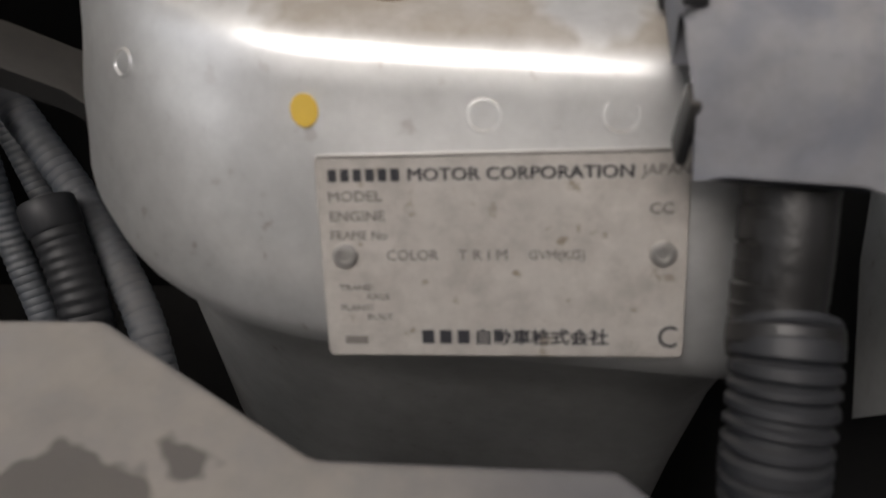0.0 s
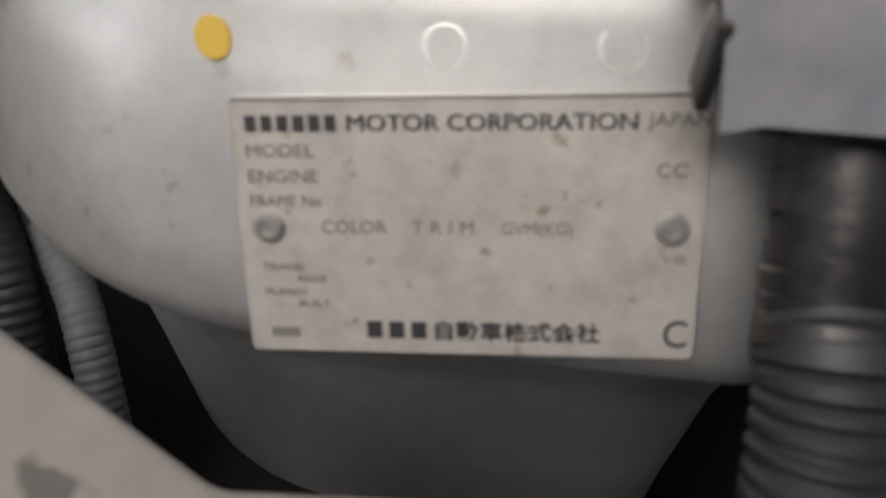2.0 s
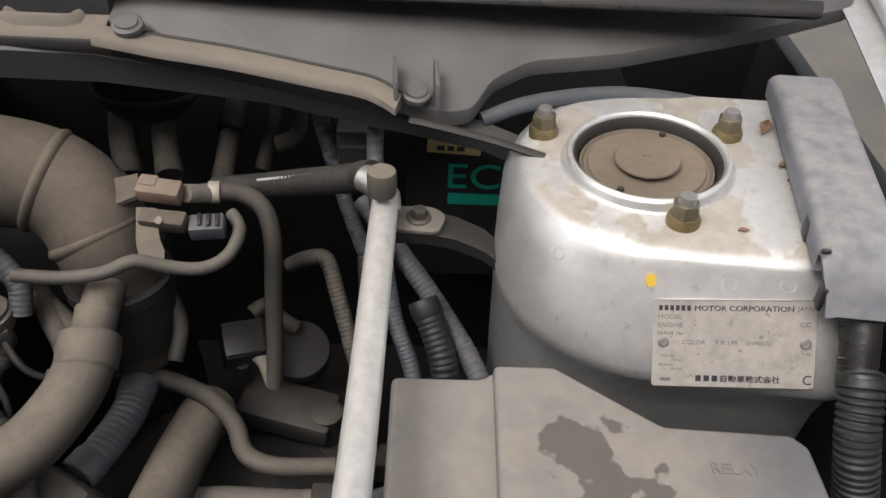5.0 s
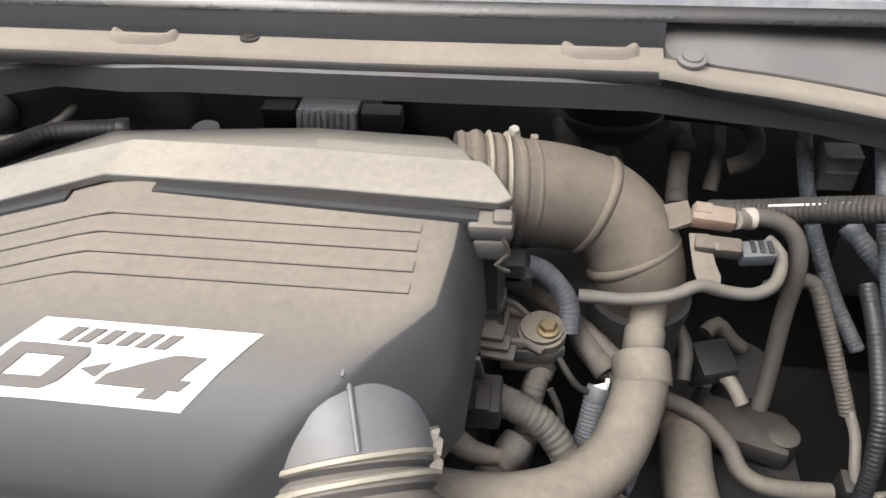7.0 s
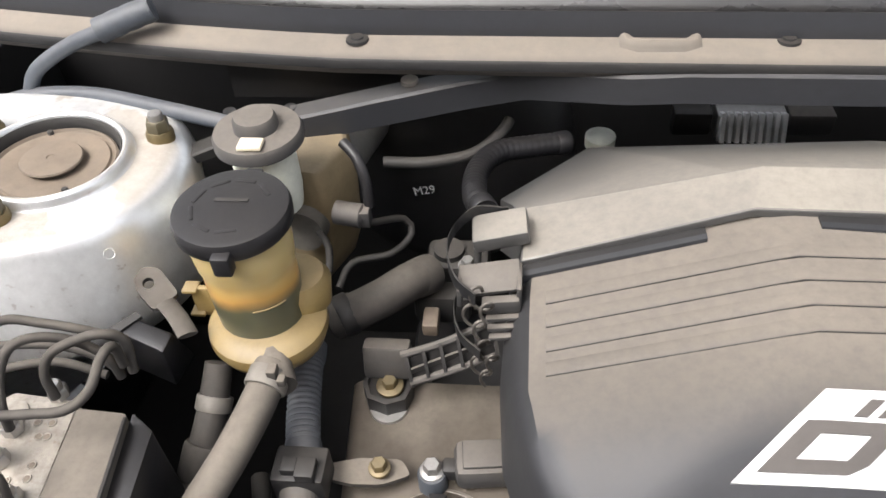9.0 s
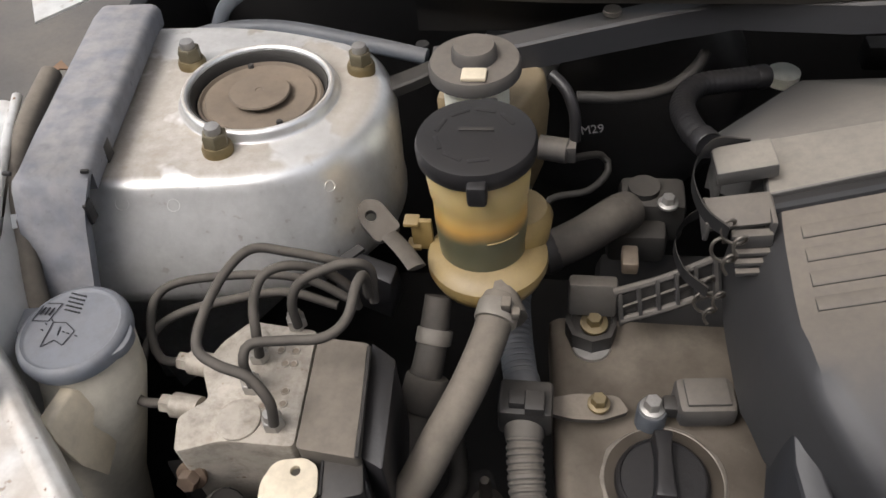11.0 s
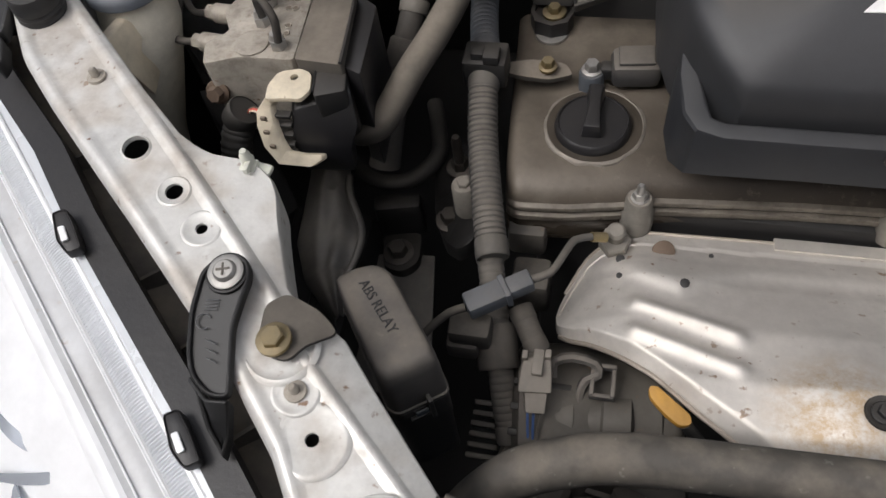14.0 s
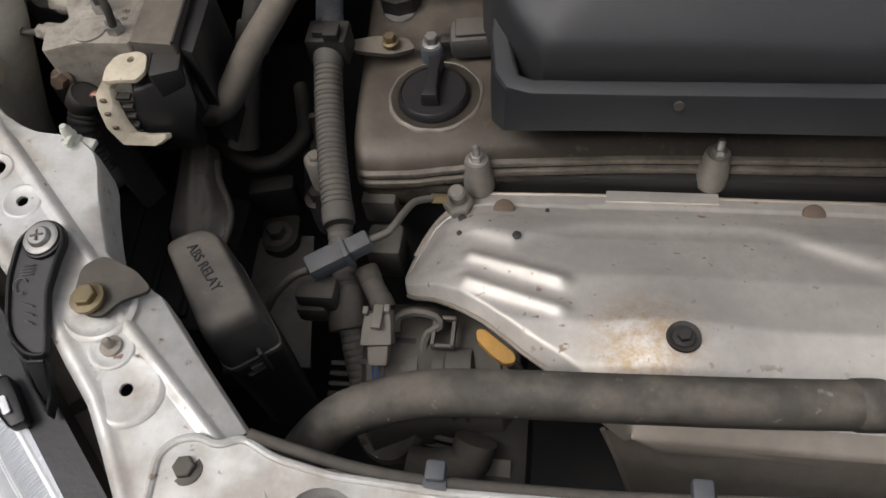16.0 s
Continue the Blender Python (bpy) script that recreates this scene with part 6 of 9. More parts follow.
hose("steering_hose", [(-0.415, -0.155, 0.862), (-0.420, -0.181, 0.856), (-0.430, -0.212, 0.848), (-0.443, -0.240, 0.838), (-0.454, -0.259, 0.824), (-0.465, -0.268, 0.810), (-0.480, -0.266, 0.798), (-0.498, -0.258, 0.790)], 0.0112, HOSE_TAN, "dust-covered rubber power steering hose", seg=18)
hcl = thing("hose_clamp", "steel spring clamp on the power steering hose", "clamp", (-0.416, -0.160, 0.858), "spring clamps")
part("band", lathe([(0.0128, -0.006), (0.0133, -0.005), (0.0133, 0.005), (0.0128, 0.006)], (-0.416, -0.166, 0.861), Vector((-0.415, -0.155, 0.862)) - Vector((-0.420, -0.181, 0.856)), 22), CAST, hcl)
part("ear", box((-0.410, -0.168, 0.873), (0.006, 0.008, 0.008), 0.001), HOSE_TAN, hcl)
part("ear", box((-0.404, -0.172, 0.870), (0.005, 0.006, 0.006), 0.001), HOSE_TAN, hcl)
hose("return_hose", [(-0.456, -0.146, 0.850), (-0.458, -0.162, 0.835), (-0.461, -0.180, 0.820), (-0.467, -0.200, 0.800), (-0.473, -0.232, 0.770), (-0.478, -0.252, 0.740)], 0.0100, RUBBER, "dusty return hose below the steering reservoir", ends=(0.009, 0.0135))
solo("hose_sleeve", lathe([(0.013, -0.012), (0.0145, -0.010), (0.0145, 0.010), (0.013, 0.012)], (-0.463, -0.193, 0.808), Vector((-0.461, -0.180, 0.820)) - Vector((-0.467, -0.200, 0.800)), 22), RUBBER, "dusty rubber sleeve on the return hose", "sleeve")
solo("hose_clamp", lathe([(0.0112, -0.005), (0.0118, -0.004), (0.0118, 0.004), (0.0112, 0.005)], (-0.458, -0.165, 0.832), Vector((-0.458, -0.162, 0.835)) - Vector((-0.461, -0.180, 0.820)), 22), CAST, "steel spring clamp on the return hose", "clamp", "spring clamps")

bf = thing("brake_fluid_reservoir", "brake fluid reservoir with a grey cap and a milky neck", "reservoir", (-0.42, 0.01, 0.84))
BC = Vector((-0.440, -0.028, 0))
part("neck", squashed([(0.020, 0.885), (0.022, 0.90), (0.022, 0.945)], BC, 1, 1), MILKY, bf)
part("body", bevelled(loft([[Vector(p) for p in ((-0.475, 0.0, z0), (-0.415 + d, -0.01, z0), (-0.398 + d, 0.03, z0), (-0.408, 0.075, z0), (-0.47, 0.075, z0))] for z0, d in ((0.78, -0.008), (0.81, 0.002), (0.87, 0.006), (0.898, 0.002))]), 0.005, 2), BRAKE_TAN, bf)
bc = part("cap", squashed([(0.027, 0.938), (0.0305, 0.941), (0.0305, 0.947), (0.029, 0.950), (0.015, 0.9515), (0.0145, 0.958), (0.013, 0.9605), (0.0, 0.961)], BC, 1, 1, seg=44), COVER, bf, "dusty grey cap with a cream tab")
part("tab", box(BC + Vector((0.002, -0.021, 0.9525)), (0.016, 0.012, 0.003), 0.001), CREAM, bc)
part("sensor", merge(lathe([(0.009, -0.012), (0.009, 0.008), (0.006, 0.010)], (-0.386, -0.028, 0.875), (1, -0.2, 0), 16), box((-0.378, -0.029, 0.875), (0.012, 0.012, 0.014), 0.001)), COVER, bf)
bo = thing("brake_booster", "large black brake booster drum with stencilled letters", "brake booster", (-0.36, 0.2, 0.65))
part("drum", lathe([(0.125, -0.06), (0.13, -0.045), (0.13, -0.02), (0.122, 0.0), (0.112, 0.012), (0.085, 0.024), (0.055, 0.032), (0.0, 0.034)], (-0.345, 0.165, 0.775), (-0.12, -1, 0.12), 48), BLACK, bo)
part("master_cylinder", sweep([(-0.405, 0.15, 0.83), (-0.42, 0.06, 0.842), (-0.43, -0.02, 0.848)], 0.018, 18), CAST, bo)
part("lettering", lettering("M29", 0.0125, frame_to((-0.12, -1, 0.12), (-0.367, 0.128, 0.762)) @ pose(0.002, 0.003, 0.006, 0, 0, 14), 0.0003), WHITE, bo)
hose("booster_hose", [(-0.288, -0.050, 0.900), (-0.296, -0.028, 0.895), (-0.297, 0.018, 0.880), (-0.284, 0.048, 0.875), (-0.256, 0.066, 0.868), (-0.228, 0.080, 0.862)], 0.0092, BLACK_CLEAN, "thick dark vacuum hose to the brake booster", corr=0.006, depth=0.035)
hose("booster_pipe", [(-0.373, 0.040, 0.870), (-0.338, 0.043, 0.868), (-0.303, 0.055, 0.868), (-0.282, 0.073, 0.875), (-0.275, 0.085, 0.880)], 0.0048, RUBBER_DARK, "thin dusty pipe in front of the booster", "pipe")
hose("sensor_cable", [(-0.391, -0.002, 0.920), (-0.381, -0.011, 0.915), (-0.374, -0.020, 0.900), (-0.373, -0.024, 0.880)], 0.004, BLACK_CLEAN, "thin dark cable behind the brake reservoir", "cable")
hose("brake_line", [(-0.376, -0.026, 0.865), (-0.353, -0.004, 0.850), (-0.347, -0.010, 0.840), (-0.361, -0.027, 0.835), (-0.389, -0.038, 0.835), (-0.396, -0.060, 0.830)], 0.0028, RUBBER_DARK, "thin dark brake line below the reservoir", "brake line", group="brake lines")
hose("brake_line", [(-0.416, -0.020, 0.850), (-0.407, -0.032, 0.845), (-0.403, -0.056, 0.840), (-0.409, -0.061, 0.830)], 0.0028, RUBBER_DARK, "thin dark brake line below the reservoir", "brake line", group="brake lines")
hose("coolant_hose", [(-0.399, -0.077, 0.815), (-0.383, -0.073, 0.820), (-0.363, -0.063, 0.825), (-0.345, -0.049, 0.828), (-0.332, -0.032, 0.820)], 0.0145, RUBBER, "dusty rubber coolant hose to the thermostat")
solo("hose_clamp", lathe([(0.0155, -0.006), (0.0165, -0.004), (0.0165, 0.004), (0.0155, 0.006)], (-0.390, -0.075, 0.818), (0.8, 0.5, 0.1), 22), BLACK, "black clamp on the coolant hose", "clamp", "spring clamps")
th = thing("thermostat_housing", "cast housing with a plug between cover and booster", "housing", (-0.3, 0.0, 0.75))
part("body", merge(box((-0.312, -0.009, 0.800), (0.05, 0.035, 0.04), 0.006), box((-0.323, -0.030, 0.790), (0.045, 0.03, 0.03), 0.006), lathe([(0.012, -0.02), (0.012, 0.01)], (-0.319, -0.009, 0.815), (0, 0, 1), 16)), RUBBER_DARK, th)
bolt(th, (-0.303, -0.029, 0.826), 0.005, 0.006, 1.5, STEEL)
part("plug", box((-0.329, -0.063, 0.800), (0.012, 0.02, 0.012), 0.002), BROWN_STEEL, th)

# bracket between tower and brake unit
tb = thing("tower_bracket", "dusty dark steel bracket with a hole beside the tower", "bracket", (-0.49, -0.12, 0.86))
part("ear", sheet(rounded([(-0.509, -0.118, 0.897), (-0.507, -0.107, 0.897), (-0.496, -0.107, 0.897), (-0.480, -0.121, 0.888), (-0.493, -0.134, 0.885), (-0.505, -0.125, 0.892)], 0.004), 0.003, holes=((-0.500, -0.118, 0.0036),)), RUBBER, tb)
part("plate", bevelled(loft([[(-0.520, -0.143, 0.876), (-0.510, -0.134, 0.878), (-0.480, -0.144, 0.876), (-0.482, -0.158, 0.874)], [(-0.532, -0.135, 0.830), (-0.522, -0.115, 0.830), (-0.484, -0.125, 0.830), (-0.488, -0.152, 0.830)]]), 0.002), BLACK_CLEAN, tb, "black folded bracket plate")
part("strap", sweep([(-0.487, -0.128, 0.887), (-0.476, -0.138, 0.884), (-0.466, -0.150, 0.882)], 0.0065, 8, squash=0.35), RUBBER, tb, "dusty steel strap")
part("flange", sheet([(-0.524, -0.146, 0.8775), (-0.508, -0.131, 0.880), (-0.503, -0.134, 0.8795), (-0.518, -0.150, 0.877)], 0.0025), BLACK, tb)

# anti-lock brake unit
ab = thing("brake_control_unit", "dusty cast aluminium anti-lock brake unit with a black module", "brake unit", (-0.53, -0.26, 0.78))
part("block", prism(rounded([(-0.579, -0.280, 0.873), (-0.585, -0.259, 0.873), (-0.571, -0.246, 0.873), (-0.582, -0.226, 0.873), (-0.576, -0.208, 0.873), (-0.563, -0.191, 0.873), (-0.520, -0.195, 0.873), (-0.514, -0.271, 0.873), (-0.555, -0.271, 0.873)], 0.004), 0.80, 0.8735, 0.003), ABS_CAST, ab)
part("lower_block", prism([(-0.599, -0.259, 0.840), (-0.527, -0.255, 0.840), (-0.535, -0.165, 0.840), (-0.605, -0.188, 0.840)], 0.775, 0.80, 0.003), CAST, ab)
md = part("module", prism(rounded([(-0.512, -0.273, 0.876), (-0.517, -0.202, 0.876), (-0.486, -0.204, 0.876), (-0.477, -0.276, 0.876)], 0.003), 0.80, 0.8765, 0.002), HOSE_TAN, ab, "dusty black electronic module")
part("seam", prism(rounded([(-0.486, -0.200, 0.870), (-0.470, -0.211, 0.870), (-0.465, -0.278, 0.870), (-0.478, -0.272, 0.870)], 0.002), 0.775, 0.871, 0.003), BLACK_CLEAN, md)
part("ridge", sweep([(-0.485, -0.208, 0.878), (-0.481, -0.244, 0.878), (-0.478, -0.276, 0.878)], 0.0014, 6), BLACK, md)
for p, r_ in (((-0.549, -0.258, 0.874), 0.0125), ((-0.556, -0.207, 0.874), 0.010)):
    part("plug_disc", lathe([(r_, -0.001), (r_, 0.0008), (r_ * 0.8, 0.0016), (0, 0.0018)], p, seg=26), ABS_CAST, ab)
for p in ((-0.538, -0.211, 0.874), (-0.529, -0.211, 0.874), (-0.533, -0.220, 0.874), (-0.528, -0.220, 0.874), (-0.528, -0.238, 0.874), (-0.538, -0.248, 0.874), (-0.527, -0.246, 0.874)):
    part("drilled_hole", lathe([(0.0027, -0.0004), (0.0025, 0.0004), (0.0020, 0.0002), (0.0017, -0.0002)], p, seg=16, cap=False), ABS_CAST, ab)
    part("hole_bottom", lathe([(0.0018, 0.00005), (0.0, 0.0001)], p, seg=12), BROWN_STEEL, ab)
for p in ((-0.528, -0.259, 0.874), (-0.549, -0.217, 0.874), (-0.533, -0.192, 0.874), (-0.547, -0.237, 0.874)):
    part("fitting", merge(hexa(0.0062, 0.007, p), lathe([(0.0045, 0.006), (0.0045, 0.010), (0.0035, 0.012)], p, seg=12)), STEEL, ab)
for p in ((-0.597, -0.216, 0.862), (-0.599, -0.243, 0.858)):
    part("fitting", merge(hexa(0.0058, 0.007, p, (-1, 0.1, 0)), lathe([(0.0075, -0.018), (0.0075, -0.001)], p, (-1, 0.1, 0), 18)), ABS_CAST, ab)
bolt(ab, (-0.578, -0.279, 0.845), 0.006, 0.007, 1.5, RUST, axis=(0, -0.9, 0.4))
cn = part("connector", bevelled(loft([[(-0.515, -0.288, 0.858), (-0.478, -0.274, 0.864), (-0.472, -0.284, 0.860), (-0.511, -0.298, 0.853)], [(-0.517, -0.292, 0.846), (-0.474, -0.282, 0.850), (-0.468, -0.297, 0.840), (-0.515, -0.304, 0.838)], [(-0.520, -0.294, 0.812), (-0.480, -0.284, 0.812), (-0.476, -0.303, 0.818), (-0.518, -0.306, 0.816)], [(-0.519, -0.292, 0.790), (-0.482, -0.284, 0.790), (-0.480, -0.298, 0.790), (-0.517, -0.301, 0.790)]]), 0.002), BLACK_CLEAN, ab, "black wiring connector")
part("hood", prism(rounded([(-0.500, -0.272, 0.862), (-0.478, -0.268, 0.862), (-0.473, -0.290, 0.862), (-0.494, -0.297, 0.862)], 0.003), 0.84, 0.8672, 0.003), BLACK, cn)
part("groove", sweep([(-0.4955, -0.293, 0.8674), (-0.4985, -0.274, 0.8674)], 0.0008, 6), SHADE_BLACK, cn)
for q in range(5):
    part("tooth", box(Vector((-0.520, -0.300, 0.850)).lerp(Vector((-0.521, -0.308, 0.820)), q / 4), (0.013, 0.006, 0.0028), 0.0006), BLACK, cn)
PLT = rounded([(-0.5210, -0.2760, 0.868), (-0.5080, -0.2740, 0.869), (-0.5000, -0.2780, 0.869), (-0.4970, -0.2920, 0.868), (-0.5020, -0.3000, 0.867), (-0.5120, -0.3000, 0.867), (-0.5275, -0.3010, 0.866), (-0.5290, -0.2890, 0.867), (-0.5250, -0.2790, 0.868)], 0.003, 3)
lever = part("lever", sheet(PLT, 0.0035, holes=((-0.5115, -0.2815, 0.0028),), bev=0.0006), CREAM, cn, "cream plastic locking lever")
BAND_O = [(-0.5280, -0.2990, 0.866), (-0.5350, -0.3060, 0.858), (-0.5350, -0.3120, 0.850), (-0.5310, -0.3200, 0.838), (-0.5220, -0.3250, 0.826), (-0.5000, -0.3220, 0.822), (-0.4940, -0.3150, 0.822)]
BAND_I = [(-0.5180, -0.2990, 0.866), (-0.5265, -0.3005, 0.858), (-0.5245, -0.3080, 0.850), (-0.5222, -0.3125, 0.838), (-0.5190, -0.3145, 0.828), (-0.5100, -0.3128, 0.824), (-0.4950, -0.3118, 0.824)]
back = Vector((0.002, 0.005, -0.004))
part("arm", bevelled(loft([[Vector(o), Vector(i), Vector(i) + back, Vector(o) + back] for o, i in zip(BAND_O, BAND_I)]), 0.0008, 2, 50), CREAM, lever, "ribbed cream arm of the lever")
for k in (1.6, 2.4, 3.2):
    i0 = int(k)
    o_, n_ = Vector(BAND_O[i0]).lerp(Vector(BAND_O[i0 + 1]), k - i0), Vector(BAND_I[i0]).lerp(Vector(BAND_I[i0 + 1]), k - i0)
    part("pocket", moved(box((0, 0, 0), (0.0042, 0.0022, 0.0030), 0.0005), Matrix.Translation(o_.lerp(n_, 0.5) + Vector((0, -0.0008, 0.0006)))), BROWN_STEEL, lever)
part("bracket", bevelled(loft([[(-0.607, -0.265, 0.830), (-0.572, -0.257, 0.830), (-0.569, -0.268, 0.800), (-0.597, -0.272, 0.800)], [(-0.600, -0.276, 0.760), (-0.584, -0.247, 0.740), (-0.558, -0.276, 0.700), (-0.570, -0.297, 0.700)]]), 0.002), BLACK, ab)
for w_, m_ in ((0.0, RUST), (0.004, RED), (0.008, CREAM)):
    hose("wire", [(-0.549 + w_ * 0.3, -0.297, 0.846), (-0.541, -0.298 - w_ * 0.4, 0.853), (-0.527, -0.300 - w_ * 0.3, 0.850)], 0.0008, m_, "thin coloured wire leaving the loom", "wire", group="loom wires", seg=6)
hose("unit_loom", [(-0.550, -0.297, 0.848), (-0.555, -0.298, 0.842), (-0.556, -0.298, 0.838), (-0.560, -0.309, 0.825), (-0.560, -0.318, 0.805), (-0.552, -0.329, 0.780)], 0.0115, RUBBER_DARK, "black corrugated loom to the brake unit", "loom", corr=0.0046)
for path in (
    [(-0.525, -0.263, 0.882), (-0.524, -0.260, 0.900), (-0.534, -0.254, 0.912), (-0.551, -0.250, 0.915), (-0.565, -0.241, 0.916), (-0.567, -0.221, 0.920), (-0.561, -0.197, 0.926), (-0.550, -0.181, 0.928), (-0.530, -0.177, 0.922), (-0.510, -0.175, 0.915), (-0.492, -0.169, 0.900)],
    [(-0.546, -0.221, 0.882), (-0.544, -0.218, 0.900), (-0.546, -0.206, 0.912), (-0.541, -0.195, 0.922), (-0.529, -0.187, 0.922), (-0.513, -0.181, 0.912), (-0.499, -0.181, 0.898), (-0.497, -0.181, 0.880)],
    [(-0.529, -0.199, 0.882), (-0.529, -0.197, 0.900), (-0.524, -0.192, 0.912), (-0.512, -0.187, 0.918), (-0.494, -0.183, 0.922), (-0.485, -0.179, 0.912), (-0.485, -0.184, 0.890)],
    [(-0.543, -0.242, 0.884), (-0.545, -0.238, 0.900), (-0.542, -0.230, 0.906), (-0.522, -0.226, 0.906), (-0.502, -0.224, 0.908), (-0.491, -0.214, 0.912), (-0.488, -0.198, 0.920), (-0.486, -0.188, 0.918), (-0.486, -0.187, 0.900)],
    [(-0.598, -0.216, 0.862), (-0.616, -0.215, 0.862), (-0.627, -0.199, 0.868), (-0.627, -0.181, 0.878), (-0.611, -0.170, 0.882), (-0.562, -0.164, 0.885), (-0.531, -0.163, 0.880), (-0.505, -0.170, 0.872)],
    [(-0.602, -0.243, 0.858), (-0.620, -0.242, 0.858), (-0.626, -0.231, 0.860), (-0.627, -0.202, 0.865), (-0.614, -0.188, 0.870), (-0.585, -0.179, 0.875), (-0.547, -0.169, 0.875), (-0.514, -0.172, 0.868)],
):
    hose("brake_pipe", path, 0.0029, RUBBER, "bent dusty steel brake pipe of the brake unit", "brake pipe", group="brake pipes", step=0.003, seg=10)

# washer bottle neck
wb = thing("washer_bottle", "milky washer bottle neck with a blue-grey cap", "washer bottle", (-0.64, -0.25, 0.70))
WC = Vector((-0.6505, -0.2255, -0.004))
part("neck", loft([[(a.x + r * math.cos(k * math.pi / 16), a.y + r * e * math.sin(k * math.pi / 16), a.z) for k in range(32)] for a, r, e in ((Vector((-0.700, -0.262, 0.690)), 0.030, 1.3), (Vector((-0.684, -0.256, 0.760)), 0.031, 1.22), (Vector((-0.662, -0.247, 0.820)), 0.0305, 1.12), (Vector((-0.648, -0.236, 0.865)), 0.0300, 1.03), (WC + Vector((0, 0, 0.890)), 0.0292, 1.0), (WC + Vector((0, 0, 0.902)), 0.0285, 1.0))]), BOTTLE, wb)
FOLD = [(-0.6420, -0.2560, 0.8885), (-0.6410, -0.2820, 0.8940), (-0.6370, -0.2865, 0.8860), (-0.6290, -0.2900, 0.8680), (-0.6290, -0.2820, 0.840), (-0.6340, -0.2500, 0.845), (-0.6300, -0.2420, 0.862)]
part("fold", bevelled(loft([[Vector(p) for p in FOLD], [Vector(p) + Vector((-0.010, 0.004, -0.002)) for p in FOLD]]), 0.0015), BOTTLE_FOLD, wb, "cream seam fold of the bottle")
wc = part("cap", merge(lathe([(0.0298, 0.8965), (0.0318, 0.898), (0.0324, 0.9035), (0.0316, 0.9065), (0.0298, 0.9082), (0.0282, 0.9088), (0.0268, 0.9074), (0.0260, 0.9073), (0.0, 0.9080)], WC, seg=56), prism(rounded([(WC.x - 0.026, WC.y + 0.016, 0), (WC.x - 0.040, WC.y + 0.014, 0), (WC.x - 0.040, WC.y - 0.001, 0), (WC.x - 0.028, WC.y - 0.005, 0)], 0.003), 0.8985 + WC.z, 0.9045 + WC.z, 0.0015), prism(rounded([(WC.x + 0.024, WC.y - 0.018, 0), (WC.x + 0.035, WC.y - 0.009, 0), (WC.x + 0.035, WC.y + 0.004, 0), (WC.x + 0.027, WC.y + 0.012, 0)], 0.006), 0.8985 + WC.z, 0.9045 + WC.z, 0.002)), WASHER_CAP, wb, "blue-grey hinged cap with washer symbols")


def on_cap(x, y):
    return Vector((x, y, 0.9043))


def stroke(pts, r=0.00032, closed=False):
    pts = [on_cap(*p) for p in pts]
    return merge(*[sweep([a, b], r, 5) for a, b in zip(pts, pts[1:] + (pts[:1] if closed else []))])


part("symbol", stroke([(-0.6630, -0.2225), (-0.6552, -0.2222), (-0.6475, -0.2275), (-0.6500, -0.2375), (-0.6565, -0.2345), (-0.6625, -0.2395)], closed=True), INK, wc, "embossed windscreen symbol")
for a, b in (((-0.668, -0.228), (-0.6665, -0.2285)), ((-0.6675, -0.2235), (-0.6662, -0.2245)), ((-0.6650, -0.2205), (-0.6640, -0.2218)), ((-0.6545, -0.2285), (-0.6530, -0.2288)), ((-0.6515, -0.2292), (-0.6500, -0.2296)), ((-0.6460, -0.2305), (-0.6445, -0.2309)), ((-0.6572, -0.2255), (-0.6562, -0.2310))):
    part("dash", stroke([a, b], 0.0004), INK, wc)
part("symbol", stroke([(-0.6765, -0.2225), (-0.6745, -0.2095), (-0.6640, -0.2090), (-0.6665, -0.2220)], closed=True), INK, wc, "embossed frame with marks")
for k in range(3):
    part("dash", stroke([(-0.6738 + 0.0028 * k, -0.2178), (-0.6728 + 0.0028 * k, -0.2125)], 0.0005), INK, wc)
for k in range(5):
    for q in range(5):
        part("lettering", stroke([(-0.6622 + 0.0022 * q + 0.0004 * k, -0.2012 - 0.0030 * k - 0.0004 * q), (-0.6608 + 0.0022 * q + 0.0004 * k, -0.2014 - 0.0030 * k - 0.0004 * q)], 0.00055), INK, wc)
hose("hood_release_cable", [(-0.744, -0.034, 0.940), (-0.740, -0.076, 0.935), (-0.732, -0.115, 0.930), (-0.719, -0.150, 0.925), (-0.703, -0.174, 0.915), (-0.692, -0.196, 0.900), (-0.682, -0.215, 0.880), (-0.676, -0.235, 0.840)], 0.0075, HOSE_TAN, "dusty sleeved cable along the fender with white tape", "cable")
solo("tape_band", lathe([(0.0082, -0.005), (0.0082, 0.005)], (-0.711, -0.166, 0.920), Vector((-0.719, -0.150, 0.925)) - Vector((-0.705, -0.172, 0.915)), 16), WHITE, "white tape band round the cable", "tape")
for p, a in (((-0.717, -0.171, 0.918), 30), ((-0.745, -0.027, 0.938), 100), ((-0.717, -0.166, 0.921), 75)):
    solo("dry_leaf", bevelled(sheet([Vector(p) + Vector((0.011 * math.cos(radians(a + q)) * w, 0.011 * math.sin(radians(a + q)) * w, 0.003 * math.sin(q))) for q, w in ((0, 1.2), (60, 0.6), (120, 0.7), (180, 1.1), (240, 0.5), (300, 0.8))], 0.0006), 0), LEAF, "small dry brown leaf caught by the fender", "leaf", "dry leaves")

# ---- front left: rail, headlamp, relay box ----
rail = thing("fender_rail", "pale silver painted fender rail with pressed holes", "fender rail", (-0.52, -0.43, 0.84))
HOLES = [((-0.565, -0.385), 0.0078), ((-0.534, -0.408), 0.0052), ((-0.511, -0.428), 0.0034), ((-0.4245, -0.5255), 0.0036)]
RINGS = (0.0086, 0.0098, 0.0110, 0.0185)
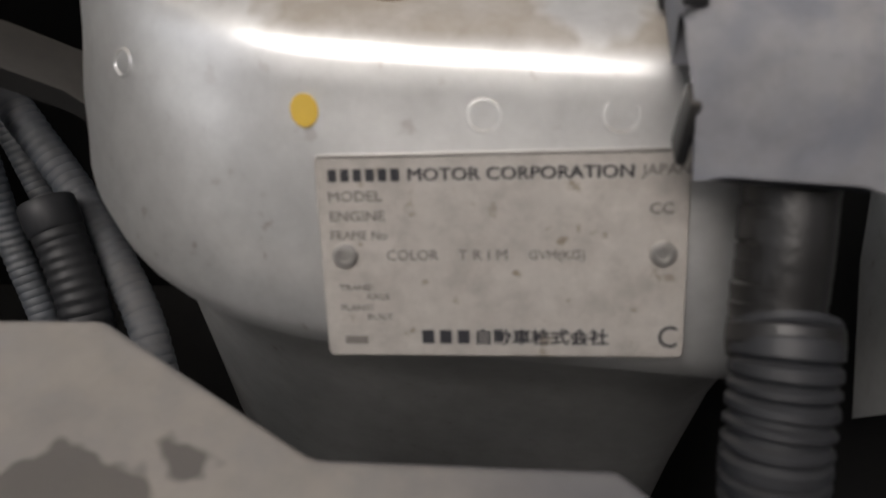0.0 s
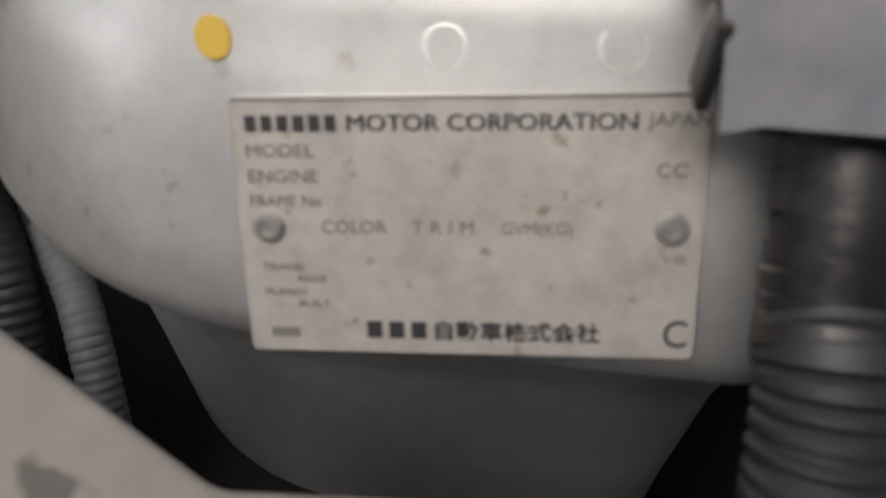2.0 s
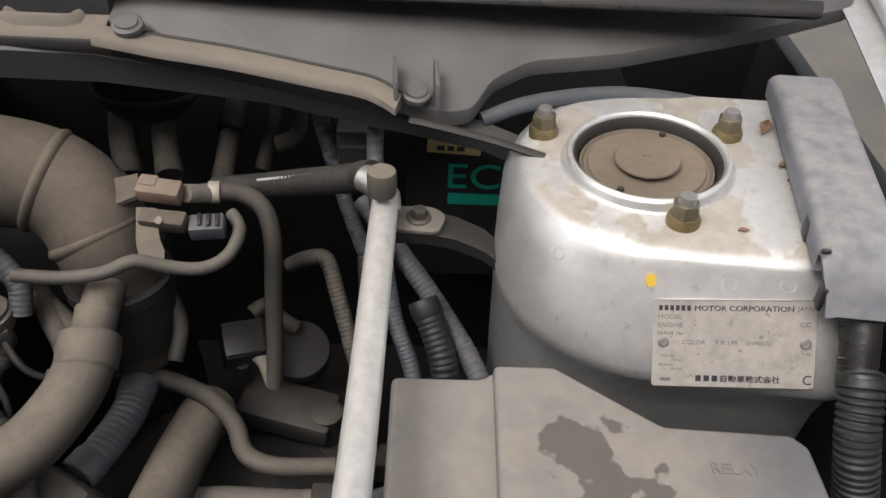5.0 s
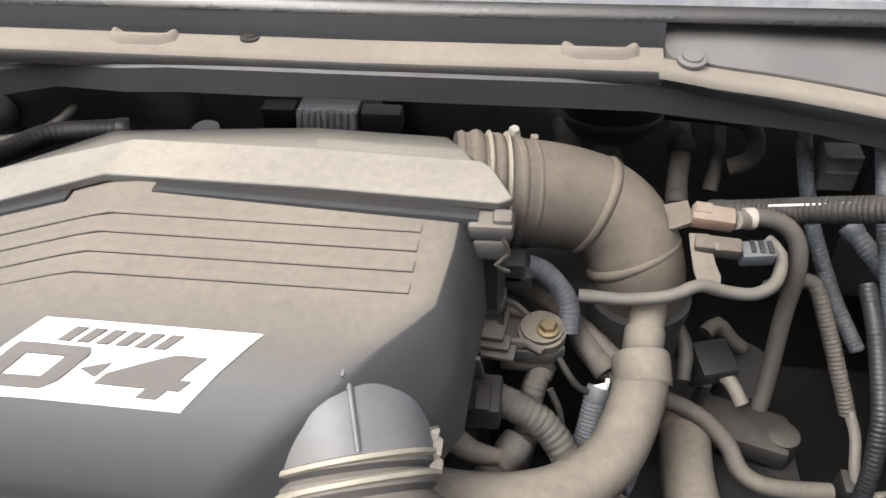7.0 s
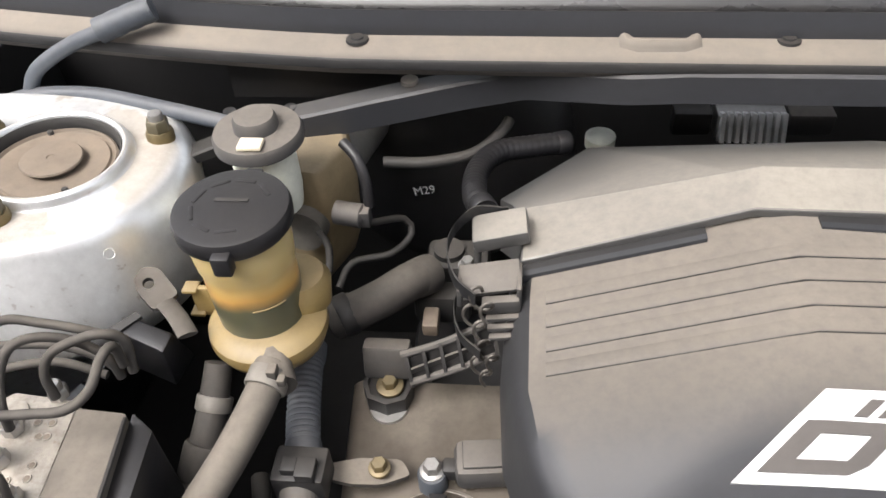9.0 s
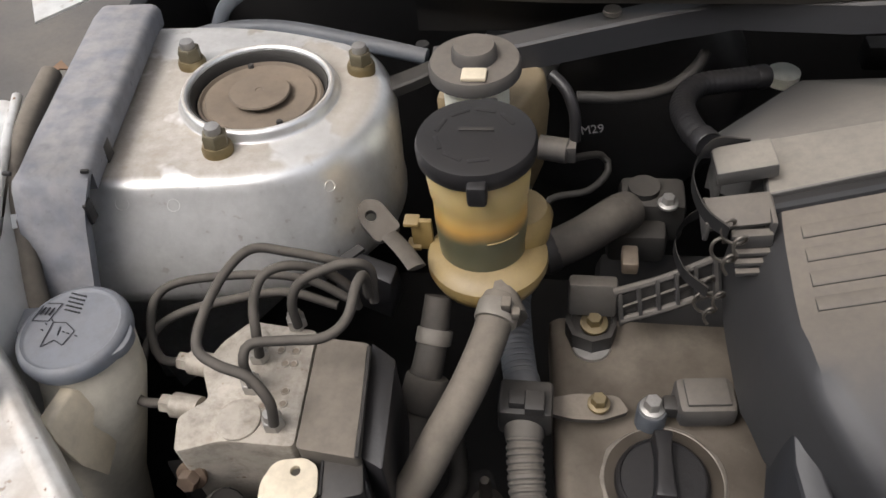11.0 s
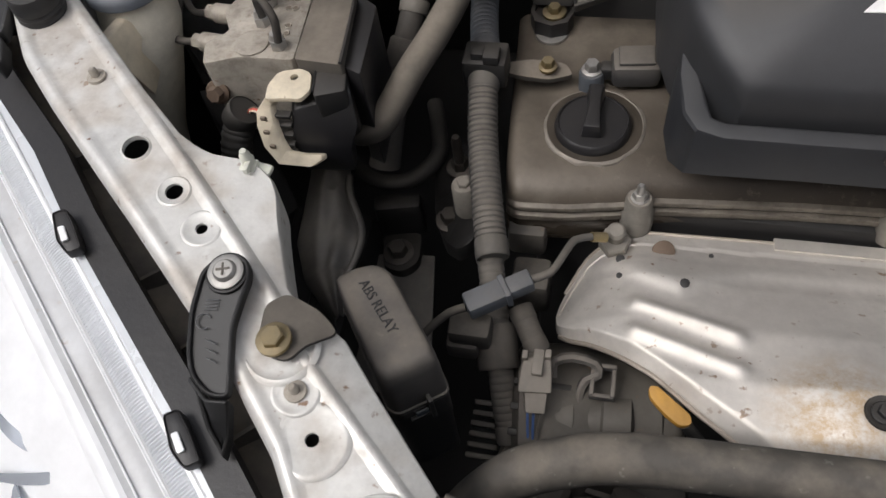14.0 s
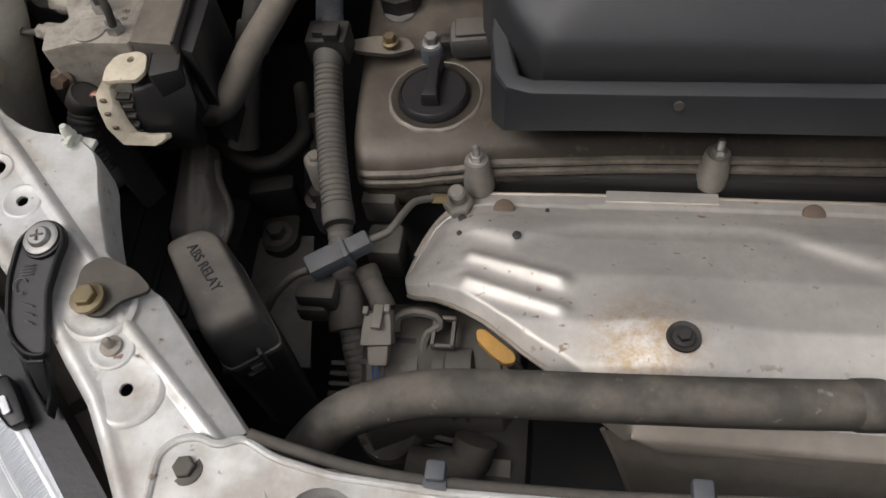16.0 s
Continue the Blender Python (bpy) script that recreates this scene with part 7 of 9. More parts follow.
RAIL_Z = [(-0.44, 0.915), (-0.252, 0.9135), (-0.183, 0.911), (-0.145, 0.9045), (-0.08, 0.896), (-0.036, 0.883), (-0.0096, 0.878), (0.014, 0.874), (0.067, 0.864), (0.12, 0.856)]
RAIL_OUT = [(-0.42, -0.652), (-0.36, -0.667), (-0.34, -0.672), (-0.31, -0.679), (-0.26, -0.6815), (-0.15, -0.683), (-0.045, -0.686), (-0.02, -0.690), (0.007, -0.6935), (0.03, -0.701), (0.061, -0.712), (0.085, -0.72)]
RAIL_CREASE = [(-0.42, -0.6265), (-0.36, -0.631), (-0.25, -0.6360), (-0.16, -0.6395), (-0.1, -0.6435), (-0.055, -0.6465), (-0.016, -0.653), (0.085, -0.655)]
RAIL_IN = [(-0.42, -0.622), (-0.36, -0.628), (-0.25, -0.6335), (-0.18, -0.6335), (-0.165, -0.630), (-0.155, -0.625), (-0.146, -0.617), (-0.14, -0.6125), (-0.13, -0.6090), (-0.12, -0.6085), (-0.11, -0.6115), (-0.098, -0.6190), (-0.085, -0.626), (-0.06, -0.6395), (-0.045, -0.6400), (-0.03, -0.635), (-0.018, -0.6325), (0.01, -0.6365), (0.085, -0.645)]
RAIL_STEP = [(-0.42, 0.0015), (-0.22, 0.0015), (-0.15, 0.0045), (-0.06, 0.0045), (-0.016, 0.0035), (0.085, 0.003)]
RAIL_U = [-0.42 + 0.006 * k_ for k_ in range(83)]


def rail_at(u, v, up=0.0):
    """A place on the rail: u along it towards the front, v across it towards the engine."""
    return Vector((0.764 * u + 0.645 * v, -0.645 * u + 0.764 * v, lerp(RAIL_Z, u) + up))


def rz(x, y):
    return lerp(RAIL_Z, 0.764 * x - 0.645 * y)


def rail_strip(prof):
    """A pressed strip of sheet metal along the rail; prof(u) gives its section as (v, height)."""
    loops = []
    for u in RAIL_U:
        sec = prof(u)
        loops.append([rail_at(u, v, h) for v, h in sec] + [rail_at(u, v, h - 0.0016) for v, h in reversed(sec)])
    return loft(loops)


def outer_section(u):
    o = lerp(RAIL_OUT, u)
    return [(o - 0.0035, -0.024), (o - 0.0030, -0.009), (o - 0.0018, -0.0040), (o, -0.0012), (o + 0.0022, 0.0003), (o + 0.0045, 0.0008), (o + 0.0068, 0.0002), (o + 0.0090, -0.0008), (o + 0.011, -0.0009)]


def inner_section(u):
    c, i, d = lerp(RAIL_CREASE, u), lerp(RAIL_IN, u), lerp(RAIL_STEP, u)
    i = max(i, c + 0.0035)
    return [(c - 0.008, -0.0009), (c - 0.0062, -0.0006), (c - 0.0042, 0.0008), (c - 0.0020, 0.0012), (c - 0.0002, 0.0004), (c + 0.0012, -d * 0.6), (c + 0.0024, -d), (i - 0.0008, -d - 0.0004), (i, -d - 0.0014), (i + 0.0004, -d - 0.006), (i - 0.0006, -d - 0.028)]


edge_in = [rail_at(u, lerp(RAIL_CREASE, u) - 0.0078, -0.0009) for u in RAIL_U]
edge_out = [rail_at(u, lerp(RAIL_OUT, u) + 0.0108, -0.0009) for u in RAIL_U]
flat = sheet(edge_in + edge_out[::-1], 0.0016, [(p[0], p[1], r) for p, r in HOLES])
flat.verts.index_update()
top_of = {}
for v in flat.verts:
    key = (round(v.co.x, 5), round(v.co.y, 5))
    top_of[key] = max(top_of.get(key, -1.0), v.co.z)
for v in flat.verts:
    under = v.co.z < top_of[(round(v.co.x, 5), round(v.co.y, 5))] - 0.0008
    v.co.z = rz(v.co.x, v.co.y) - 0.0009 - (0.0016 if under else 0.0)
part("panel", flat, RAIL_PAINT, rail, smooth=60)
part("outer_edge", rail_strip(outer_section), RAIL_PAINT, rail, "rolled outer edge", smooth=50)
part("inner_step", rail_strip(inner_section), RAIL_PAINT, rail, "stepped inner edge with a tab", smooth=50)
for (p, r), R_ in zip(HOLES, RINGS):
    z, tilt = rz(p[0], p[1]), (0.10, -0.09, 1)
    part("pressed_ring", lathe([(R_ * 1.10, -0.0014), (R_ * 1.0, -0.0002), (R_ * 0.92, 0.0), (max(R_ * 0.84, r * 1.04), -0.0004), (r * 1.02, -0.0006), (r * 0.98, -0.0026)], (p[0], p[1], z), tilt, 32, cap=False), RAIL_PAINT, rail)
    part("hole_wall", lathe([(r * 1.3, -0.03), (r * 1.3, -0.005)], (p[0], p[1], z), tilt, 20, cap=False), SHADE_BLACK, rail)
part("pressed_ring", lathe([(0.0135, -0.0014), (0.0125, -0.0002), (0.0115, 0.0), (0.0100, -0.0006), (0.006, -0.0004)], (-0.4385, -0.504, rz(-0.4385, -0.504)), (0.10, -0.09, 1), 32, cap=False), RAIL_PAINT, rail)
part("pressed_ring", lathe([(0.0215, -0.0014), (0.0200, -0.0002), (0.0185, 0.0002), (0.0170, -0.0008), (0.014, -0.0007)], (-0.4525, -0.4825, rz(-0.4525, -0.4825)), (0.10, -0.09, 1), 36, cap=False), RAIL_PAINT, rail)
part("clip", merge(box((-0.498, -0.384, 0.894), (0.020, 0.017, 0.004), 0.001, pose(0, 0, 0, 0, 6, -8)), box((-0.500, -0.381, 0.897), (0.010, 0.009, 0.004), 0.001), lathe([(0.004, 0), (0.0035, 0.010), (0.002, 0.014)], (-0.500, -0.380, 0.896), seg=12), box((-0.498, -0.383, 0.902), (0.003, 0.012, 0.004), 0.0006)), MILKY, rail, "milky plastic push clip")
for p in ((-0.613, -0.335, rz(-0.613, -0.335)), (-0.4385, -0.504, rz(-0.4385, -0.504))):
    part("pin", merge(lathe([(0.006, -0.001), (0.006, 0.001), (0.004, 0.0015)], p, seg=16), lathe([(0.0028, 0), (0.0026, 0.006), (0.0015, 0.0072)], p, seg=10)), ABS_CAST, rail)
part("rubber_stop", merge(lathe([(0.0150, -0.002), (0.0168, 0.003), (0.0158, 0.0050), (0.0166, 0.0075), (0.0156, 0.0095), (0.0164, 0.0120), (0.0160, 0.0190), (0.0146, 0.0215), (0.0068, 0.0222), (0.0058, 0.0205), (0.0052, 0.010), (0, 0.009)], (-0.6795, -0.2805, 0.9125), (0.05, -0.05, 1), 34)), BLACK, rail, "ribbed black rubber bonnet stop")
part("stop_slot", merge(box((-0.6815, -0.2795, 0.9340), (0.021, 0.0045, 0.0012), 0.0004, pose(0, 0, 0, 0, 0, -25)), box((-0.6785, -0.2815, 0.9342), (0.0045, 0.014, 0.001), 0.0004, pose(0, 0, 0, 0, 0, -25))), SHADE_BLACK, rail)

fr_ = thing("fender_flange", "pale silver fender flange with bolts", "fender", (-0.73, -0.2, 0.88))
FL_IN = [(-0.757, -0.060, 0.938), (-0.742, -0.100, 0.937), (-0.722, -0.148, 0.936), (-0.706, -0.182, 0.936), (-0.698, -0.210, 0.9355), (-0.694, -0.230, 0.933), (-0.691, -0.248, 0.926), (-0.690, -0.264, 0.918)]
FL_OUT = [(-0.808, -0.060, 0.930), (-0.786, -0.105, 0.929), (-0.766, -0.150, 0.928), (-0.752, -0.184, 0.927), (-0.747, -0.208, 0.926), (-0.747, -0.224, 0.922), (-0.746, -0.246, 0.906), (-0.744, -0.268, 0.894)]


def flange_fn(u, v):
    k = u * (len(FL_IN) - 1)
    i = min(int(k), len(FL_IN) - 2)
    a, b = Vector(FL_IN[i]).lerp(Vector(FL_IN[i + 1]), k - i), Vector(FL_OUT[i]).lerp(Vector(FL_OUT[i + 1]), k - i)
    p = a.lerp(b, v)
    # a shallow valley beside the bead and a raised pad under the bolts
    p.z += -0.0022 * math.exp(-((v - 0.12) / 0.09) ** 2) + 0.0012 * math.exp(-((v - 0.45) / 0.2) ** 2) * (1 if 0.3 < u < 0.95 else 0.4)
    return p


part("flange", grid_surface(flange_fn, 56, 20, 0.0016), RAIL_PAINT, fr_, smooth=60)
part("edge_bead", sweep([Vector(p) + Vector((0, 0, 0.0012)) for p in FL_IN], 0.0034, 12), RAIL_PAINT, fr_)
part("inner_wall", grid_surface(lambda u, v: flange_fn(u, 0.0) + Vector((0.004 + 0.010 * v, 0.004 * v, -0.002 - 0.075 * v)), 30, 6, 0.0015), SILVER, fr_, "silver wall below the flange")
part("valley", grid_surface(lambda u, v: flange_fn(u, 1.0) + Vector((-0.030 * v, -0.008 * v, -0.016 * math.sin(v * 2.2))), 30, 8, 0.0015), SILVER, fr_, "silver gutter of the fender")
# flange hole: an uncut dark disc whose colour gives the shade inside
part("hole", moved(lathe([(0.0078, -0.0006), (0.0072, 0.0008), (0.0060, 0.0003), (0.0, 0.0)], seg=22), Matrix.Translation((-0.7205, -0.2325, 0.9285)) @ pose(0, 0, 0, -6, -6, 25) @ Matrix.Diagonal((1.1, 0.72, 1, 1))), SHADE_BLACK, fr_)
bolt(fr_, (-0.7195, -0.2050, 0.9335), 0.0048, 0.0055, 1.45, STEEL, axis=(-0.1, 0, 1))
part("bolt_pad", lathe([(0.0108, -0.002), (0.0104, 0.0002), (0.0092, 0.0008), (0.0088, 0.0004), (0.006, 0.0003)], (-0.7195, -0.2050, 0.9328), (-0.1, 0, 1), 26, cap=False), BROWN_STEEL, fr_, "browned washer under the bolt")
part("disc", lathe([(0.0086, -0.0012), (0.0080, 0.0010), (0.0, 0.0012)], (-0.7265, -0.1745, 0.9345), (-0.1, 0, 1), 24), RAIL_PAINT, fr_)
part("skin", bevelled(loft([[(-0.822, -0.050, 0.935), (-0.800, -0.110, 0.932), (-0.778, -0.190, 0.928), (-0.766, -0.268, 0.912), (-0.885, -0.263, 0.890), (-0.993, -0.040, 0.910)], [(-0.843, -0.035, 0.920), (-0.816, -0.100, 0.916), (-0.795, -0.185, 0.912), (-0.782, -0.258, 0.897), (-0.914, -0.248, 0.870), (-1.031, -0.009, 0.890)]]), 0.004), SILVER, fr_, "silver outer fender skin")
fc = thing("fender_corner", "white painted fender corner with an oval hole", "fender", (-0.783, 0.139, 0.940))
part("panel", sheet([(-0.915, 0.233, 0.945), (-0.805, 0.227, 0.945), (-0.764, 0.160, 0.940), (-0.760, 0.128, 0.940), (-0.754, 0.104, 0.940), (-0.762, 0.079, 0.938), (-0.796, 0.037, 0.938)], 0.002), RAIL_PAINT, fc)
# shade of the oval hole as a dark disc on the panel
part("hole", lathe([(0.0045, 0.0004), (0.004, 0.001), (0, 0.0008)], (-0.770, 0.123, 0.942), seg=18), SHADE_BLACK, fc)
hr = thing("bonnet_prop_rod", "grey steel bonnet prop rod standing in its grommet", "prop rod", (-0.768, -0.125, 0.935))
part("rod", sweep([(-0.768, -0.125, 0.935), (-0.715, -0.152, 0.990), (-0.636, -0.208, 1.060), (-0.519, -0.319, 1.150)], 0.0042, 10), RUBBER, hr)
part("grommet", lathe([(0.011, -0.003), (0.0115, 0.004), (0.008, 0.009), (0.005, 0.010)], (-0.770, -0.123, 0.933), (0.2, 0.3, 1), 20), BLACK, hr)

st = thing("headlamp_stay", "black plastic headlamp stay screwed to the rail", "bracket", (-0.48, -0.5, 0.86), "headlamp stays")
SP = [(-0.4985, -0.456, 0.9055), (-0.491, -0.446, 0.906), (-0.483, -0.443, 0.906), (-0.474, -0.447, 0.906), (-0.470, -0.456, 0.905), (-0.471, -0.466, 0.9040), (-0.473, -0.482, 0.8985), (-0.4705, -0.503, 0.8885), (-0.4700, -0.514, 0.8825), (-0.4825, -0.5145, 0.882), (-0.493, -0.507, 0.8865), (-0.4965, -0.498, 0.891), (-0.4995, -0.477, 0.8995)]
part("arm", dish(rounded(SP, 0.005, 3), 0.0024, 0.0024, 0.005), WORN_STAY, st)
LG = [(-0.4975, -0.5035, 0.878), (-0.4825, -0.5150, 0.8795), (-0.4700, -0.5145, 0.8815), (-0.4720, -0.5290, 0.8630), (-0.4745, -0.5375, 0.8565), (-0.4860, -0.5255, 0.8625)]
part("leg", dish(rounded(LG, 0.0016, 2), 0.0022, 0.0020, 0.008), WORN_STAY, st)
part("screw_seat", lathe([(0.0118, -0.0040), (0.0114, -0.0026), (0.0104, -0.0022), (0.0100, -0.0030)], (-0.4845, -0.4555, 0.9065), (0, -0.14, 1), 30, cap=False), WORN_STAY, st)
sb = part("screw", merge(lathe([(0.0098, -0.0028), (0.0098, -0.0012), (0.0088, -0.0006), (0.0070, -0.0004)], (-0.4845, -0.4555, 0.9065), (0, -0.14, 1), 28), lathe([(0.0064, -0.0006), (0.0062, 0.0010), (0.0050, 0.0022), (0.0, 0.0026)], (-0.4845, -0.4555, 0.9065), (0, -0.14, 1), 24)), STEEL, st, "bright cross-head screw on a washer")
for a in (15, 105):
    part("slot", box((-0.4845, -0.4559, 0.9091), (0.0072, 0.0012, 0.0006), 0.0001, pose(0, 0, 0, 8, 0, a)), DARK_NUT, sb)


def on_stay(x, y):
    """A place on the dished floor of the stay."""
    return Vector((x, y, lerp([(-0.514, 0.8825), (-0.503, 0.8885), (-0.482, 0.8985), (-0.466, 0.9040), (-0.443, 0.906)], y) - 0.0022))


for k in range(4):
    part("embossed_bar", sweep([on_stay(-0.4915, -0.4705 - 0.0016 * k), on_stay(-0.4845, -0.4695 - 0.0016 * k)], 0.00035, 5), LOOM, st)
part("embossed_lamp", sweep([on_stay(-0.4905 + 0.0042 * math.cos(q), -0.4808 + 0.0038 * math.sin(q)) for q in (0.6, 1.2, 1.9, 2.6, 3.3, 4.0, 4.7, 5.4)], 0.0004, 5), LOOM, st)
for k in range(3):
    part("embossed_mark", sweep([on_stay(-0.4880 + 0.0012 * k, -0.4890 - 0.0042 * k), on_stay(-0.4815 + 0.0008 * k, -0.4905 - 0.0042 * k)], 0.0004, 5), LOOM, st)
st2 = thing("headlamp_stay", "black plastic headlamp stay with a rusty screw", "bracket", (-0.70, -0.33, 0.89), "headlamp stays")
S2 = [(-0.7420, -0.2340, 0.9235), (-0.7290, -0.2335, 0.9235), (-0.7200, -0.2400, 0.9230), (-0.7110, -0.2580, 0.9205), (-0.7050, -0.2820, 0.9160), (-0.7030, -0.3000, 0.9110), (-0.7180, -0.2975, 0.9110), (-0.7360, -0.2900, 0.9130), (-0.7460, -0.2780, 0.9160), (-0.7490, -0.2580, 0.9200), (-0.7475, -0.2430, 0.9225)]
part("arm", dish(rounded(S2, 0.005, 3), 0.0032, 0.0036, 0.010), WORN_STAY, st2)
part("foot", dish(rounded([(-0.7190, -0.2985, 0.9095), (-0.7035, -0.3010, 0.9095), (-0.7010, -0.3140, 0.9020), (-0.7050, -0.3200, 0.8990), (-0.7150, -0.3120, 0.9020)], 0.003, 3), 0.002, 0.002, 0.012), WORN_STAY, st2)
sr = part("screw", merge(lathe([(0.0098, -0.0020), (0.0098, 0.0), (0.0085, 0.0006)], (-0.7325, -0.2510, 0.9205), (0.05, -0.14, 1), 26), hexa(0.0062, 0.0030, (-0.7325, -0.2510, 0.9205), (0.05, -0.14, 1), 5)), RUSTY_SCREW, st2, "orange rusty screw")
part("slot", box((-0.7325, -0.2512, 0.9238), (0.0075, 0.0014, 0.0006), 0.0001, pose(0, 0, 0, 8, 0, 40)), RUST, sr)
part("lettering", lettering("A", 0.013, Matrix.Translation((-0.7275, -0.2865, 0.9125)) @ pose(0, 0, 0, 10, 0, 28), 0.0003), WHITE, st2, "white letter drawn by hand")

bb = thing("relay_bracket", "dark steel bracket bolted onto the rail", "bracket", (-0.44, -0.48, 0.87))
part("plate", sheet(rounded([(-0.461, -0.484, 0.892), (-0.463, -0.465, 0.893), (-0.453, -0.457, 0.893), (-0.433, -0.464, 0.890), (-0.423, -0.472, 0.884), (-0.437, -0.483, 0.889), (-0.443, -0.493, 0.889), (-0.454, -0.492, 0.890)], 0.005), 0.0025), RUBBER, bb)
bolt(bb, (-0.452, -0.484, 0.893), 0.0062, 0.0045, 1.5, BRASS)
rb = thing("relay_box", "dusty black relay box with a raised lid", "relay box", (-0.40, -0.46, 0.74))
RT = [(-0.452, -0.419, 0), (-0.443, -0.411, 0), (-0.428, -0.4045, 0), (-0.4165, -0.409, 0), (-0.380, -0.456, 0), (-0.376, -0.464, 0), (-0.4015, -0.482, 0), (-0.4085, -0.480, 0)]
RTr = rounded(RT, 0.006, 4)
mid = sum((Vector(p) for p in RT), Vector()) / len(RT)


def relay_loop(k, z, dx=0.0, dy=0.0):
    return [mid + (p - mid) * k + Vector((dx, dy, z)) for p in RTr]


rl = part("lid", loft([relay_loop(k, z) for z, k in ((0.806, 1.03), (0.814, 1.025), (0.828, 1.01), (0.838, 0.985), (0.8440, 0.95), (0.8475, 0.90), (0.8492, 0.83), (0.8496, 0.70))]), RELAY_LID, rb, "dusty lid with sunken lettering", smooth=60)
part("base", loft([relay_loop(k, z) for z, k in ((0.70, 0.97), (0.770, 1.0), (0.7715, 1.03), (0.800, 1.035), (0.8035, 1.02))]), BLACK, rb)
part("rim", loft([relay_loop(k, z) for z, k in ((0.8040, 1.02), (0.8036, 1.062), (0.8050, 1.07), (0.8072, 1.062), (0.8076, 1.02))], (False, False)), RELAY_LID, rb, "bead round the lid's lower edge")
lt_m = pose(-0.3905, -0.4745, 0.800, 0, 0, 35)
lch = part("latch", merge(*[box(c, sz, 0.0012, lt_m) for c, sz in (((-0.007, 0.0, 0.004), (0.0030, 0.006, 0.026)), ((0.007, 0.0, 0.004), (0.0030, 0.006, 0.026)), ((0, -0.001, -0.0075), (0.016, 0.006, 0.003)), ((0, 0.001, 0.0005), (0.012, 0.006, 0.002)))]), BLACK, rb, "black plastic latch loop")
part("tongue", box((0, -0.0005, -0.003), (0.0085, 0.006, 0.0065), 0.001, lt_m), LOOM, lch)
la, lb = Vector((-0.4325, -0.4235, 0.8498)), Vector((-0.402, -0.4585, 0.8498))
ang = math.degrees(math.atan2(lb.y - la.y, lb.x - la.x))
part("lettering", lettering("ABS RELAY", 0.0092, Matrix.Translation(la) @ pose(0, 0, 0, 0, 0, ang), 0.0004, squeeze=0.90), BLACK_CLEAN, rl)

hl = thing("headlamp", "headlamp with a reflector and lens, glare in its white colour", "headlamp", (-0.6, -0.55, 0.75))
part("black_edge", loft([[Vector(a) + Vector(q) for q in ((0, 0, 0), (0.016, 0.010, 0.0), (0.016, 0.010, -0.02), (0, 0, -0.02))] for a in ((-0.792, -0.260, 0.885), (-0.668, -0.366, 0.872), (-0.623, -0.414, 0.866), (-0.514, -0.517, 0.850), (-0.445, -0.589, 0.838), (-0.415, -0.621, 0.830))]), BLACK_CLEAN, hl)
part("prism_strip", loft([[Vector(a) + Vector(q) for q in ((0, 0, -0.001), (-0.016, -0.009, -0.006), (-0.018, -0.010, -0.012), (0, 0, -0.015))] for a in ((-0.792, -0.260, 0.885), (-0.668, -0.366, 0.872), (-0.623, -0.414, 0.866), (-0.514, -0.517, 0.850), (-0.445, -0.589, 0.838), (-0.415, -0.621, 0.830))]), LENS_EDGE, hl, "pale prismatic lens edge")
edge_a, edge_b = Vector((-0.792, -0.260, 0.885)), Vector((-0.415, -0.621, 0.830))
ACROSS = Vector((-0.69, -0.72, -0.28)).normalized()


def lamp_at(u, w, up=0.0):
    """A place on the lamp: u along its edge, w metres outwards over the lens."""
    return edge_a.lerp(edge_b, u) + ACROSS * w + Vector((0, 0, up))


def flutes_fn(u, v):
    return lamp_at(u, 0.0025 + 0.0125 * v, 0.0016 + (0.0012 * abs(math.sin(u * 780)) if 0.05 < v < 0.95 else 0.0))


part("fluted_strip", grid_surface(flutes_fn, 2400, 4), LENS_EDGE, hl, "fine prismatic flutes", smooth=20)
part("edge_line", sweep([lamp_at(q, 0.0005, 0.0012) for q in (0, 0.5, 1)], 0.0020, 8), LAMP_GLARE, hl)
part("lens_band", grid_surface(lambda u, v: lamp_at(u, 0.0150 + 0.023 * v, 0.0004 - 0.0035 * math.sin(v * math.pi)), 40, 8, 0.002), LENS_BAND, hl, "smoky smooth lens band")
for w in (0.0175, 0.0190, 0.0335):
    part("lens_crease", sweep([lamp_at(q, w, -0.0006) for q in (0, 0.5, 1)], 0.0006, 6), LAMP_GLARE, hl)
part("lens_rim", loft([[lamp_at(q, 0.0375, 0.0), lamp_at(q, 0.041, 0.0022), lamp_at(q, 0.047, 0.0014), lamp_at(q, 0.0505, -0.004), lamp_at(q, 0.040, -0.006)] for q in (0, 0.25, 0.5, 0.75, 1)]), LAMP_GLARE, hl, "white lens rim")
part("reflector", grid_surface(lambda u, v: lamp_at(u, 0.049 + 0.20 * v, -0.006 - 0.022 * math.sin(min(1, v * 2.2) * 1.57) + 0.004 * math.sin(u * 23 + v * 6)), 48, 20, 0.004), LAMP_GLARE, hl)
